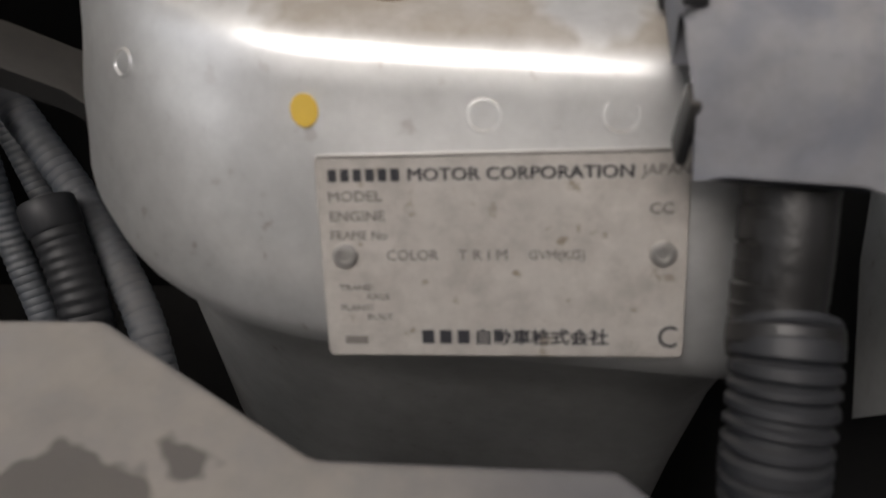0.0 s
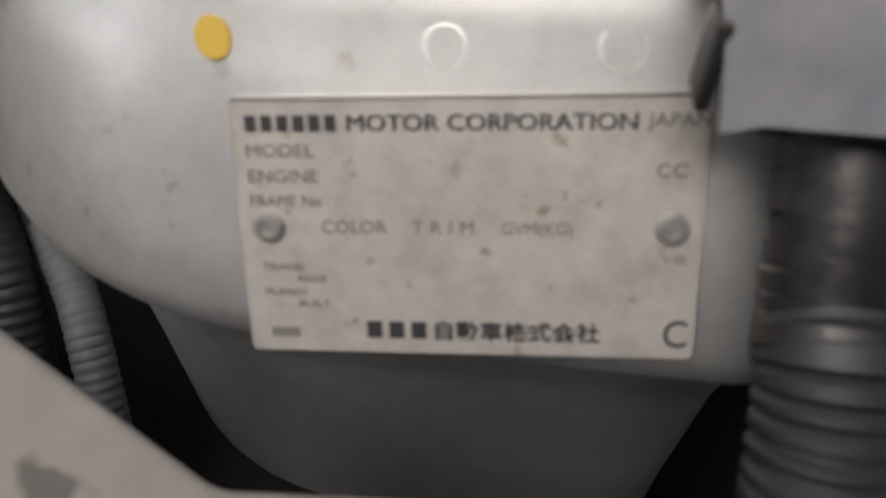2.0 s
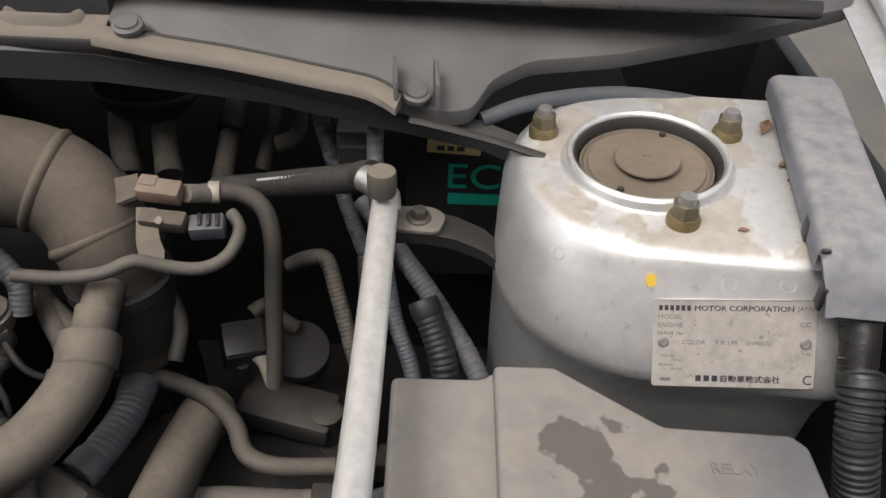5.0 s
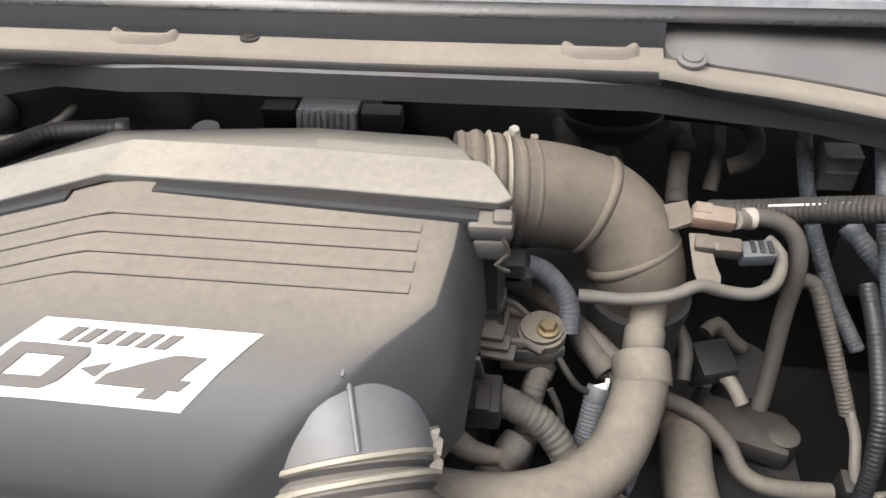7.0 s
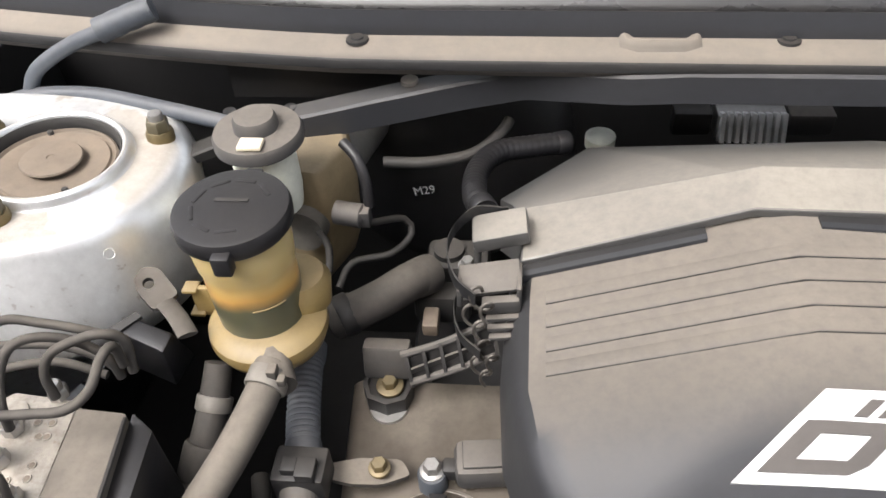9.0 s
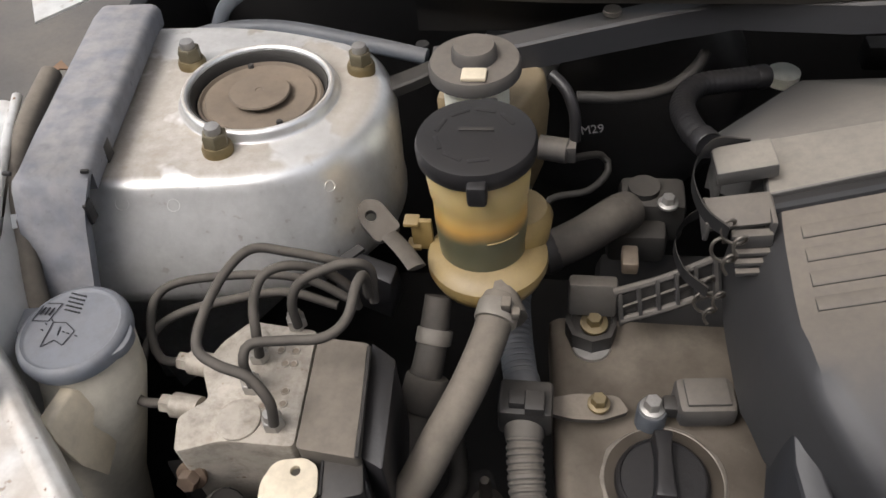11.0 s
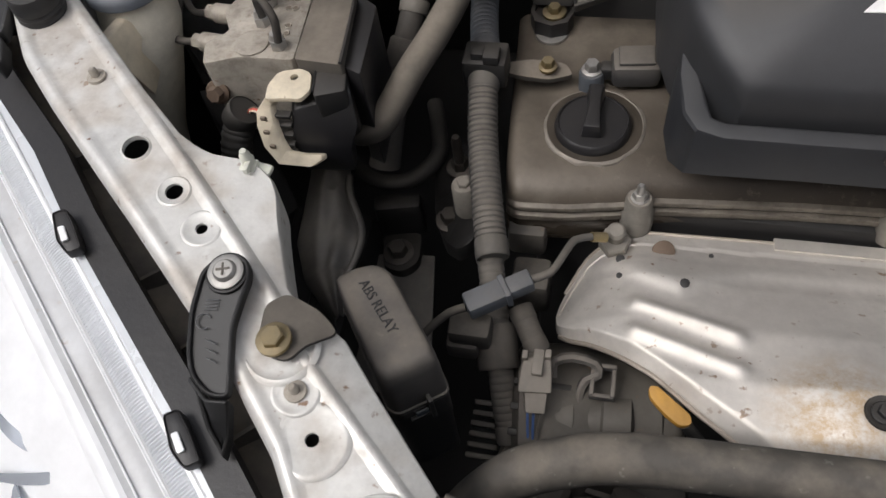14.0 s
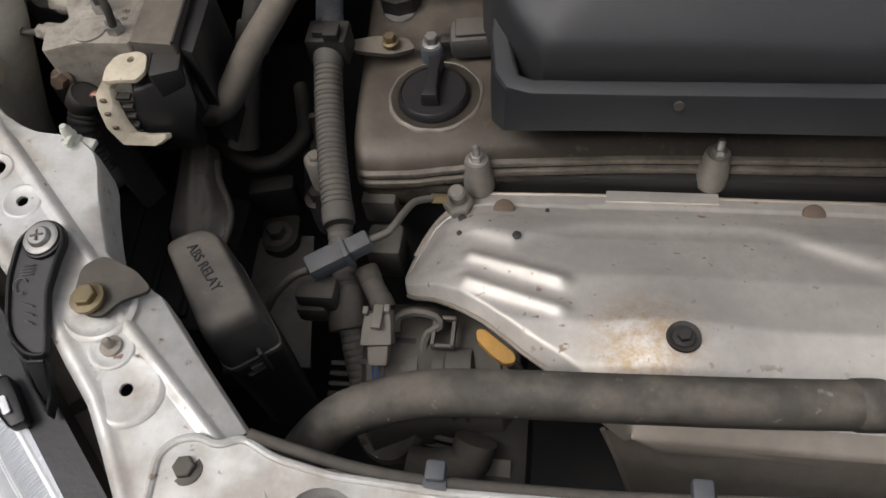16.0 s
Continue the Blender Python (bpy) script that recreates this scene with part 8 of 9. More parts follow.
# dark reflections are drawn as grey-blue curved blades tilted over the reflector
random.seed(31)
for u0, w0, ln, wd, turn_, bow in ((0.44, 0.058, 0.050, 0.010, 15, 0.3), (0.50, 0.090, 0.060, 0.014, 40, -0.3), (0.55, 0.060, 0.036, 0.007, -20, 0.2), (0.60, 0.075, 0.075, 0.012, 25, 0.35), (0.66, 0.068, 0.090, 0.010, 58, 0.25), (0.69, 0.095, 0.060, 0.020, 12, 0.5), (0.74, 0.062, 0.070, 0.006, 70, -0.2), (0.78, 0.085, 0.085, 0.009, 35, 0.4), (0.83, 0.070, 0.060, 0.012, 62, 0.3), (0.88, 0.060, 0.055, 0.007, 20, -0.35), (0.86, 0.105, 0.070, 0.016, 48, 0.3), (0.94, 0.075, 0.060, 0.010, 66, 0.2), (0.58, 0.125, 0.080, 0.020, 75, 0.3), (0.35, 0.070, 0.050, 0.012, 30, 0.3), (0.72, 0.135, 0.075, 0.024, 30, 0.3)):
    c_ = lamp_at(u0, w0 + 0.012, -0.018 + random.uniform(-0.002, 0.003))
    way = (edge_b - edge_a).normalized()
    way = Matrix.Rotation(radians(turn_), 3, "Z") @ Vector((way.x, way.y, 0)).normalized()
    side = Vector((-way.y, way.x, 0))

    def blade_fn(u, v, c_=c_, way=way, side=side, ln=ln, wd=wd, bow=bow):
        taper = math.sin(math.pi * (0.06 + 0.9 * u)) ** 0.6
        p = c_ + way * ((u - 0.5) * ln) + side * ((v - 0.5) * wd * 0.6 * taper + bow * ln * (u - 0.5) ** 2)
        return p + Vector((0, 0, 0.004 * (v - 0.5)))
    part("reflection_blade", grid_surface(blade_fn, 14, 4, 0.002), LAMP_REFLECTION, hl, "curved grey-blue blade drawn as a dark reflection")
# dusty plastic housing and liner between lamp and rail
IN_ = -1.0 * Vector((ACROSS.x, ACROSS.y, 0)).normalized()
part("housing_step", grid_surface(lambda u, v: edge_a.lerp(edge_b, u) + IN_ * (0.014 + 0.004 * v) + Vector((0, 0, -0.018 - 0.03 * v)), 30, 4, 0.003), CHASSIS_LINER, hl)
part("housing_panel", grid_surface(lambda u, v: edge_a.lerp(edge_b, u) + IN_ * (0.014 + 0.052 * v) + Vector((0, 0, -0.030 - 0.022 * v + 0.0015 * math.sin(u * 31))), 50, 8, 0.004), CHASSIS_LINER, hl, "dusty black housing beside the rail")
for u in (0.30, 0.52, 0.63, 0.76, 0.90):
    q = edge_a.lerp(edge_b, u) + Vector((0, 0, -0.032))
    t_ = Vector((0.72, -0.69, 0)) * 0.0012
    tri = [q + IN_ * 0.016 + Vector((0, 0, 0.010)), q + IN_ * 0.016, q + IN_ * 0.042 + Vector((0, 0, -0.010)), q + IN_ * 0.040 + Vector((0, 0, 0.008))]
    part("housing_rib", loft([[p - t_ for p in tri], [p + t_ for p in tri]]), CHASSIS_LINER, hl)
for c in (Vector((-0.5015, -0.5310, 0.8575)), Vector((-0.6145, -0.4240, 0.8740))):
    tabp = [c + Vector(d) for d in ((-0.0140, 0.0105, 0.0014), (-0.0055, 0.0150, 0.0016), (0.0035, 0.0060, 0.0004), (0.0160, -0.0095, -0.0014), (0.0075, -0.0150, -0.0016), (-0.0030, -0.0070, -0.0004))]
    cp = part("clip", dish(rounded(tabp, 0.003, 3), 0.0012, 0.0010, 0.007), BLACK_CLEAN, hl, "black lens clip with a slot")
    part("slot", prism(rounded([(c.x - 0.0052, c.y + 0.0010, 0), (c.x - 0.0018, c.y + 0.0030, 0), (c.x + 0.0060, c.y - 0.0062, 0), (c.x + 0.0026, c.y - 0.0085, 0)], 0.0012), c.z - 0.0012, c.z + 0.0006, 0.0003), LAMP_GLARE, cp)
solo("wheel_arch_liner", loft([[(-0.778, -0.281, 0.835), (-0.635, -0.375, 0.825), (-0.548, -0.459, 0.805), (-0.449, -0.577, 0.785), (-0.408, -0.624, 0.775), (-0.436, -0.629, 0.775), (-0.692, -0.391, 0.800), (-0.810, -0.285, 0.820)], [(-0.845, -0.233, 0.780), (-0.683, -0.339, 0.780), (-0.582, -0.436, 0.760), (-0.470, -0.569, 0.740), (-0.421, -0.622, 0.740), (-0.451, -0.627, 0.740), (-0.733, -0.366, 0.760), (-0.865, -0.248, 0.780)]]), BLACK, "dark plastic panel behind the headlamp", "panel")

# ---- front tie bar over the radiator ----
tie = thing("front_tie_bar", "silver painted front tie bar with a red sticker", "tie bar", (-0.1, -0.6, 0.82))
T = [(-0.397, -0.584, 0.868), (-0.399, -0.556, 0.868), (-0.392, -0.548, 0.868), (-0.381, -0.545, 0.868), (-0.369, -0.549, 0.868), (-0.359, -0.543, 0.866), (-0.341, -0.551, 0.862), (-0.312, -0.556, 0.858), (-0.258, -0.558, 0.854), (-0.181, -0.556, 0.850), (-0.115, -0.552, 0.848), (-0.038, -0.549, 0.845), (-0.039, -0.599, 0.830), (-0.251, -0.632, 0.830), (-0.357, -0.630, 0.840), (-0.393, -0.618, 0.860)]
part("panel", sheet(rounded(T, 0.006), 0.002, [(*(-0.313, -0.583, 0.852)[:2], 0.021), (*(-0.235, -0.572, 0.850)[:2], 0.004)]), RAIL_PAINT, tie)
part("edge_bead", sweep([Vector(p) + Vector((0, 0, 0.0004)) for p in rounded(T, 0.006)[:55]], 0.0022, 8), RAIL_PAINT, tie)
part("rear_flange", loft([[Vector(p) + Vector(q) for q in ((0, -0.002, 0.0), (0.001, 0.0015, -0.004), (0.001, 0.0015, -0.03), (0, 0, -0.03))] for p in T[5:12]]), RAIL_PAINT, tie)
TA = np.array([(p[0], p[1], 1) for p in T])
TK = np.linalg.lstsq(TA, np.array([p[2] for p in T]), rcond=None)[0]


def tz(p, up=0.0):
    return Vector((p[0], p[1], TK[0] * p[0] + TK[1] * p[1] + TK[2] + up))


part("lamp_cup", lathe([(0.032, -0.0005), (0.029, 0.0022), (0.024, 0.001), (0.021, -0.004), (0.020, -0.02), (0.0, -0.021)], tz((-0.313, -0.583, 0.852)), seg=36, cap=False), RAIL_PAINT, tie)
part("cup_bolt", lathe([(0.0095, -0.019), (0.0095, -0.010), (0.008, -0.008), (0.003, -0.008), (0.0025, -0.010), (0, -0.010)], tz((-0.313, -0.583, 0.852)), seg=24), DARK_NUT, tie)
part("rubber_bush", lathe([(0.0205, -0.0125), (0.0190, -0.0095), (0.0125, -0.0085), (0.0105, -0.012)], tz((-0.313, -0.583, 0.852)), seg=30, cap=False), RUBBER_DARK, tie, "black rubber bush in the cup")
part("boss", lathe([(0.020, -0.0008), (0.018, 0.0016), (0.0165, 0.0008), (0.0, 0.0008)], tz((-0.358, -0.577, 0.866)), seg=32, cap=False), RAIL_PAINT, tie)
part("hole_ring", lathe([(0.0075, -0.0004), (0.0065, 0.0012), (0.004, 0.0), (0.004, -0.004)], tz((-0.235, -0.572, 0.850)), seg=20, cap=False), RAIL_PAINT, tie)
bolt(tie, tz((-0.383, -0.561, 0.868), 0.001), 0.0056, 0.004, 1.55, ALT, label="dark hexagon bolt")
# dark disc laid on the bar for the hole's shade
part("small_hole", lathe([(0.0022, 0.0003), (0.0, 0.0004)], tz((-0.375, -0.578, 0.866), 0.0004), seg=12), SHADE_BLACK, tie)
stk = part("sticker", sheet([tz(p, 0.0006) for p in ((-0.201, -0.558), (-0.152, -0.556), (-0.1535, -0.578), (-0.199, -0.580))], 0.0004), RED, tie, "red sticker with a white emblem")
for k in range(4):
    part("stripe", sheet([tz(p, 0.0011) for p in ((-0.1935 + 0.0012 * k, -0.5605 - 0.0018 * k), (-0.1815, -0.5600 - 0.0018 * k), (-0.1815, -0.5609 - 0.0018 * k), (-0.1930 + 0.0012 * k, -0.5614 - 0.0018 * k))], 0.0003), WHITE, stk)
for xa, xb in ((-0.1795, -0.1735), (-0.1722, -0.1650), (-0.1638, -0.1618)):
    part("emblem_block", sheet([tz(p, 0.0011) for p in ((xa, -0.5600), (xb, -0.5597), (xb, -0.5668), (xa, -0.5672))], 0.0003), WHITE, stk)
part("emblem_line", sheet([tz(p, 0.0011) for p in ((-0.198, -0.5735), (-0.155, -0.5720), (-0.155, -0.5732), (-0.198, -0.5748))], 0.0003), WHITE, stk)
lt = thing("bonnet_latch_plate", "grey painted bracket plate at the corner of the rail", "bracket", (-0.395, -0.597, 0.870))
part("plate", sheet(rounded([(-0.417, -0.603, 0.872), (-0.412, -0.591, 0.874), (-0.381, -0.585, 0.874), (-0.371, -0.594, 0.872), (-0.367, -0.620, 0.868), (-0.415, -0.627, 0.868)], 0.006), 0.003), ALU_PIPE, lt)
part("screw", lathe([(0.0065, 0), (0.006, 0.002), (0, 0.003)], (-0.385, -0.604, 0.874), seg=18), DARK_NUT, lt)
hose("bonnet_cable", [(-0.356, -0.541, 0.866), (-0.336, -0.545, 0.862), (-0.299, -0.551, 0.857), (-0.259, -0.553, 0.853), (-0.181, -0.552, 0.850), (-0.115, -0.548, 0.848), (-0.060, -0.544, 0.846)], 0.0032, RUBBER, "thin black bonnet release cable along the tie bar", "cable")
for p in ((-0.261, -0.549, 0.857), (-0.135, -0.546, 0.853)):
    solo("cable_clip", merge(box(p, (0.010, 0.010, 0.008), 0.0015), box(Vector(p) + Vector((0, -0.006, -0.002)), (0.012, 0.006, 0.004), 0.001)), LOOM, "small grey plastic cable clip", "clip", "cable clips")

# ---- valve cover and front of the engine ----
vc = thing("valve_cover", "oily brown-grey valve cover with a black filler cap", "valve cover", (-0.15, -0.22, 0.70))


def valve_front(x):
    return lerp([(-0.39, -0.291), (-0.372, -0.292), (-0.33, -0.290), (-0.286, -0.284), (-0.26, -0.277), (-0.16, -0.270), (-0.10, -0.268), (0.08, -0.266)], x)


def valve_strip(prof, xs, round_end=True):
    """A length of the cover's front along x; prof gives its section as (distance behind the front edge, height)."""
    loops = []
    for x in xs:
        e = max(0.0, (-0.376 - x) / 0.010) if round_end else 0.0
        f = valve_front(x) + 0.010 * e * e
        loops.append([(x + 0.085 * max(0.0, -y - 0.111) * (1 if x < -0.36 else max(0.0, (-0.30 - x) / 0.06)), y, z - 0.007 * e * e) for y, z in ((f + a if a < 0.1 else -0.100 + 0.0 * a, b) for a, b in prof)])
    return loft(loops)


VX = [-0.386, -0.3845, -0.382, -0.379, -0.376, -0.37, -0.36, -0.345, -0.33, -0.315, -0.30, -0.29, -0.28, -0.27, -0.26, -0.24, -0.2, -0.16, -0.12, -0.06, 0.0, 0.08]
part("body", valve_strip([(9, 0.735), (9, 0.773), (0.060, 0.7752), (0.040, 0.7755), (0.022, 0.7745), (0.012, 0.7715), (0.005, 0.7665), (0.0015, 0.7610), (0.0, 0.7585), (0.002, 0.735)], VX), VALVE, vc, smooth=60)
part("upper_lip", valve_strip([(0.004, 0.7605), (0.0, 0.7600), (-0.0026, 0.7588), (-0.0034, 0.7570), (-0.0030, 0.7548), (0.0, 0.7540), (0.004, 0.7540)], VX), VALVE_LIP, vc, "scraped upper lip of the cover")
part("gasket_line", valve_strip([(0.004, 0.7540), (-0.0010, 0.7540), (-0.0010, 0.7515), (0.004, 0.7515)], VX), SHADE_BLACK, vc)
part("flange", valve_strip([(0.006, 0.7515), (-0.0020, 0.7515), (-0.0044, 0.7505), (-0.0050, 0.7480), (-0.0044, 0.7450), (0.0, 0.7430), (0.006, 0.7420)], VX), VALVE_LIP, vc, "cast flange under the cover")
part("head_lip", valve_strip([(0.008, 0.7420), (-0.0010, 0.7400), (-0.0030, 0.7370), (-0.0030, 0.7200), (0.008, 0.7180)], VX), OILY, vc, "dark oily head edge")
OC = Vector((-0.3115, -0.2265, 0))
random.seed(17)
wob = [random.uniform(-1, 1) for _ in range(24)]


def filler_loop(r, z, k):
    out = []
    for q in range(72):
        a = 2 * math.pi * q / 72
        i_ = q / 3
        w_ = wob[int(i_) % 24] * (1 - i_ % 1) + wob[(int(i_) + 1) % 24] * (i_ % 1)
        out.append(OC + Vector((0.001 + (r + k * w_) * math.cos(a), 0.002 + (r + k * w_) * math.sin(a), z)))
    return out


part("filler_rim", loft([filler_loop(0.0395, 0.7735, 0.0016), filler_loop(0.0382, 0.7764, 0.0014), filler_loop(0.0366, 0.7772, 0.0003), filler_loop(0.0358, 0.7766, 0.0001)], (False, False)), SCRAPED, vc, "scraped bright rim of the filler")
part("filler_well", loft([filler_loop(0.0366, 0.7768, 0.0), filler_loop(0.0345, 0.7759, 0.0), filler_loop(0.02, 0.7758, 0.0)]), OILY, vc, "dark oily well round the cap")
fc = part("filler_cap", lathe([(0.0285, 0.77), (0.0292, 0.778), (0.0282, 0.7825), (0.0262, 0.7842), (0.0254, 0.7830), (0.0, 0.7836)], OC, seg=44), BLACK_CLEAN, vc, "black oil filler cap with a grip")
part("grip", bevelled(loft([[OC + Vector((a * 0.0085 * w + 0.0, b, 0.7830 + h)) for a, h in ((-1, 0), (-0.8, 0.013), (0.8, 0.013), (1, 0))] for b, w in ((-0.0165, 0.95), (-0.008, 0.75), (0.012, 0.62), (0.0270, 0.85))]), 0.0015, 2), BLACK_CLEAN, fc)
for c in ((-0.272, -0.2835), (-0.093, -0.2715)):
    bs = part("boss", lathe([(0.0125, 0.735), (0.0120, 0.752), (0.0105, 0.754), (0.0100, 0.7665), (0.0085, 0.769), (0, 0.769)], (c[0], c[1], 0), seg=22), CAST, vc)
    part("stud", merge(hexa(0.0055, 0.006, (c[0], c[1], 0.7685)), lathe([(0.0065, 0.768), (0.0065, 0.7695), (0.003, 0.770)], (c[0], c[1], 0), seg=16), lathe([(0.0030, 0.774), (0.0030, 0.782), (0.0018, 0.784)], (c[0], c[1], 0), seg=12)), STEEL, bs)
co_ = thing("ignition_coil", "black ignition coil plug bolted on the valve cover", "ignition coil", (-0.285, -0.168, 0.78))
part("body", box((-0.284, -0.174, 0.790), (0.038, 0.028, 0.022), 0.006, pose(0, 0, 0, 0, 0, 6)), COVER, co_)
part("top", box((-0.284, -0.174, 0.802), (0.027, 0.020, 0.003), 0.0012, pose(0, 0, 0, 0, 0, 6)), COVER, co_)
part("neck", box((-0.305, -0.179, 0.790), (0.012, 0.012, 0.012), 0.003), BLACK, co_)
part("ear", lathe([(0.0098, -0.018), (0.0098, 0.0), (0.0088, 0.002)], (-0.317, -0.183, 0.790), seg=22), LOOM, co_)
bolt(co_, (-0.317, -0.182, 0.792), 0.0058, 0.007, 1.4, STEEL)
lb_ = thing("loom_bracket", "dusty grey loom bracket bolted to the valve cover", "bracket", (-0.36, -0.185, 0.79))
part("strap", sheet(rounded([(-0.384, -0.183, 0.796), (-0.365, -0.178, 0.796), (-0.338, -0.174, 0.790), (-0.331, -0.184, 0.788), (-0.349, -0.193, 0.790), (-0.368, -0.197, 0.796), (-0.383, -0.194, 0.796)], 0.004), 0.004), HOSE_TAN, lb_)
part("clip", merge(box((-0.397, -0.197, 0.806), (0.034, 0.026, 0.026), 0.003), box((-0.391, -0.203, 0.822), (0.012, 0.014, 0.008), 0.001), box((-0.402, -0.201, 0.820), (0.010, 0.010, 0.010), 0.001)), BLACK, lb_)
bolt(lb_, (-0.351, -0.184, 0.795), 0.0052, 0.006, 1.4, BRASS)
ms = thing("cover_mount", "ribbed black cover mount bolted on the valve cover", "mount", (-0.33, -0.12, 0.78))
part("foot", loft([[Vector((c.x + q[0] * k, c.y + q[1] * k, z)) for q in ((0.015, 0.020), (-0.017, 0.020), (-0.019, -0.004), (-0.014, -0.016), (0.0, -0.021), (0.013, -0.016), (0.017, -0.004))] for c in (Vector((-0.355, -0.111, 0.790)),) for z, k in ((0.775, 1.0), (0.790, 1.0), (0.7905, 0.82), (0.786, 0.8))]), BLACK, ms)
part("back_wall", box(Vector((-0.356, -0.103, 0.805)), (0.034, 0.014, 0.028), 0.003, pose(0, 0, 0, -15, 0, 0)), COVER, ms)
bolt(ms, (-0.354, -0.116, 0.790), 0.0055, 0.006, 1.8, BRASS)
part("washer_plate", lathe([(0.014, -0.003), (0.0135, -0.001), (0, 0)], (-0.355, -0.124, 0.777), seg=24), STEEL, ms)
TR = [[Vector((-0.339, -0.116, 0.822)), Vector((-0.281, -0.104, 0.848))], [Vector((-0.336, -0.122, 0.800)), Vector((-0.277, -0.112, 0.824))]]
part("plate", loft([[TR[0][0], TR[0][1], TR[1][1], TR[1][0]], [p + Vector((0, 0.003, -0.006)) for p in (TR[0][0], TR[0][1], TR[1][1], TR[1][0])]]), BLACK, ms)
for k in range(6):
    a, b = TR[0][0].lerp(TR[0][1], k / 5), TR[1][0].lerp(TR[1][1], k / 5)
    part("web", loft([[p + Vector(q) for q in ((-0.0012, -0.003, 0.006), (0.0012, -0.003, 0.006), (0.0012, 0.001, -0.004), (-0.0012, 0.001, -0.004))] for p in (a, b)]), COVER, ms)
mid_a, mid_b = TR[0][0].lerp(TR[1][0], 0.5), TR[0][1].lerp(TR[1][1], 0.5)
part("web", loft([[p + Vector(q) for q in ((0, -0.003, 0.006), (0, -0.001, 0.006), (0, 0.002, -0.004), (0, 0.0, -0.004))] for p in (mid_a, mid_b)]), COVER, ms)
part("rail", sweep([(-0.343, -0.115, 0.825), (-0.313, -0.110, 0.835), (-0.282, -0.104, 0.850)], 0.0028, 8), COVER, ms)
part("rail", sweep([(-0.337, -0.123, 0.805), (-0.307, -0.118, 0.815), (-0.277, -0.110, 0.825)], 0.0028, 8), COVER, ms)

# main engine loom on the left end of the valve cover
hose("engine_loom", [(-0.411, -0.102, 0.815), (-0.409, -0.129, 0.812), (-0.405, -0.158, 0.808), (-0.399, -0.188, 0.804)], 0.0115, LOOM, "blue-grey corrugated engine loom beside the reservoir", "loom", corr=0.0042, seg=18)
hose("engine_loom", [(-0.398, -0.202, 0.803), (-0.396, -0.224, 0.794), (-0.391, -0.257, 0.782), (-0.381, -0.303, 0.772), (-0.371, -0.343, 0.762)], 0.0118, LOOM_DUSTY, "thick dust-covered corrugated engine loom", "loom", corr=0.0044, depth=0.085, seg=20)
hose("engine_loom", [(-0.376, -0.331, 0.755), (-0.367, -0.367, 0.742), (-0.360, -0.398, 0.730), (-0.353, -0.423, 0.718), (-0.343, -0.455, 0.700)], 0.0098, LOOM_DUSTY, "dusty corrugated loom going down to the alternator", "loom", corr=0.0050, seg=18)
solo("loom_sleeve", lathe([(0.0145, -0.016), (0.0155, -0.014), (0.0155, 0.014), (0.0145, 0.016)], (-0.361, -0.399, 0.732), Vector((-0.367, -0.367, 0.742)) - Vector((-0.353, -0.423, 0.718)), 24), RUBBER, "dusty rubber sleeve round the loom", "sleeve")
iw = thing("inline_connector", "grey inline wiring connector hanging over the loom", "connector", (-0.363, -0.380, 0.775))
ca, cb_ = Vector((-0.380, -0.394, 0.778)), Vector((-0.339, -0.369, 0.782))
cm = frame_to(cb_ - ca, ca)
part("body", merge(moved(box((0, 0, (cb_ - ca).length * 0.32), (0.016, 0.014, (cb_ - ca).length * 0.62), 0.002), cm), moved(box((0, 0, (cb_ - ca).length * 0.8), (0.0135, 0.012, (cb_ - ca).length * 0.4), 0.002), cm), moved(box((0.0, 0.0, (cb_ - ca).length * 0.6), (0.018, 0.016, 0.004), 0.001), cm)), LOOM, iw)
part("wire", sweep([cb_, (-0.327, -0.362, 0.782), (-0.320, -0.344, 0.778), (-0.314, -0.326, 0.770), (-0.303, -0.319, 0.765)], 0.0028, 10), LOOM_DUSTY, iw)
part("wire", sweep([ca, (-0.391, -0.398, 0.775), (-0.405, -0.408, 0.765), (-0.415, -0.415, 0.750)], 0.003, 10), RUBBER, iw)
so = thing("oxygen_sensor", "hexagonal sensor screwed in beside the heat shield", "sensor", (-0.286, -0.307, 0.745))
part("hex", merge(hexa(0.012, 0.010, (-0.286, -0.306, 0.738), (0, -0.2, 1), 12), lathe([(0.007, 0), (0.007, 0.016), (0.005, 0.018)], (-0.286, -0.304, 0.742), (0, -0.2, 1), 16)), CAST, so)
part("terminal", sweep([(-0.293, -0.315, 0.760), (-0.303, -0.319, 0.765)], 0.0038, 10), BRASS, so)

# alternator and its plugs
al = thing("alternator", "dusty cast aluminium alternator low beside the loom", "alternator", (-0.29, -0.42, 0.60))
part("body", lathe([(0.052, -0.055), (0.06, -0.05), (0.06, -0.005), (0.056, 0.0), (0.056, 0.045), (0.045, 0.055)], (-0.290, -0.425, 0.672), (1, 0.1, 0), 32), ALT, al)
for k in range(10):
    a = radians(-60 + k * 17)
    part("vent_rib", box((-0.325, -0.425 - 0.058 * math.cos(a), 0.672 + 0.058 * math.sin(a)), (0.04, 0.004, 0.005), 0.001, pose(0, 0, 0, -math.degrees(a), 0, 0)), BLACK, al)
part("bracket", sweep([(-0.319, -0.419, 0.738), (-0.319, -0.409, 0.742), (-0.307, -0.404, 0.743), (-0.291, -0.406, 0.742), (-0.288, -0.412, 0.738), (-0.296, -0.416, 0.735), (-0.299, -0.424, 0.730), (-0.299, -0.435, 0.722)], 0.0036, 8, squash=1.6), COVER, al)
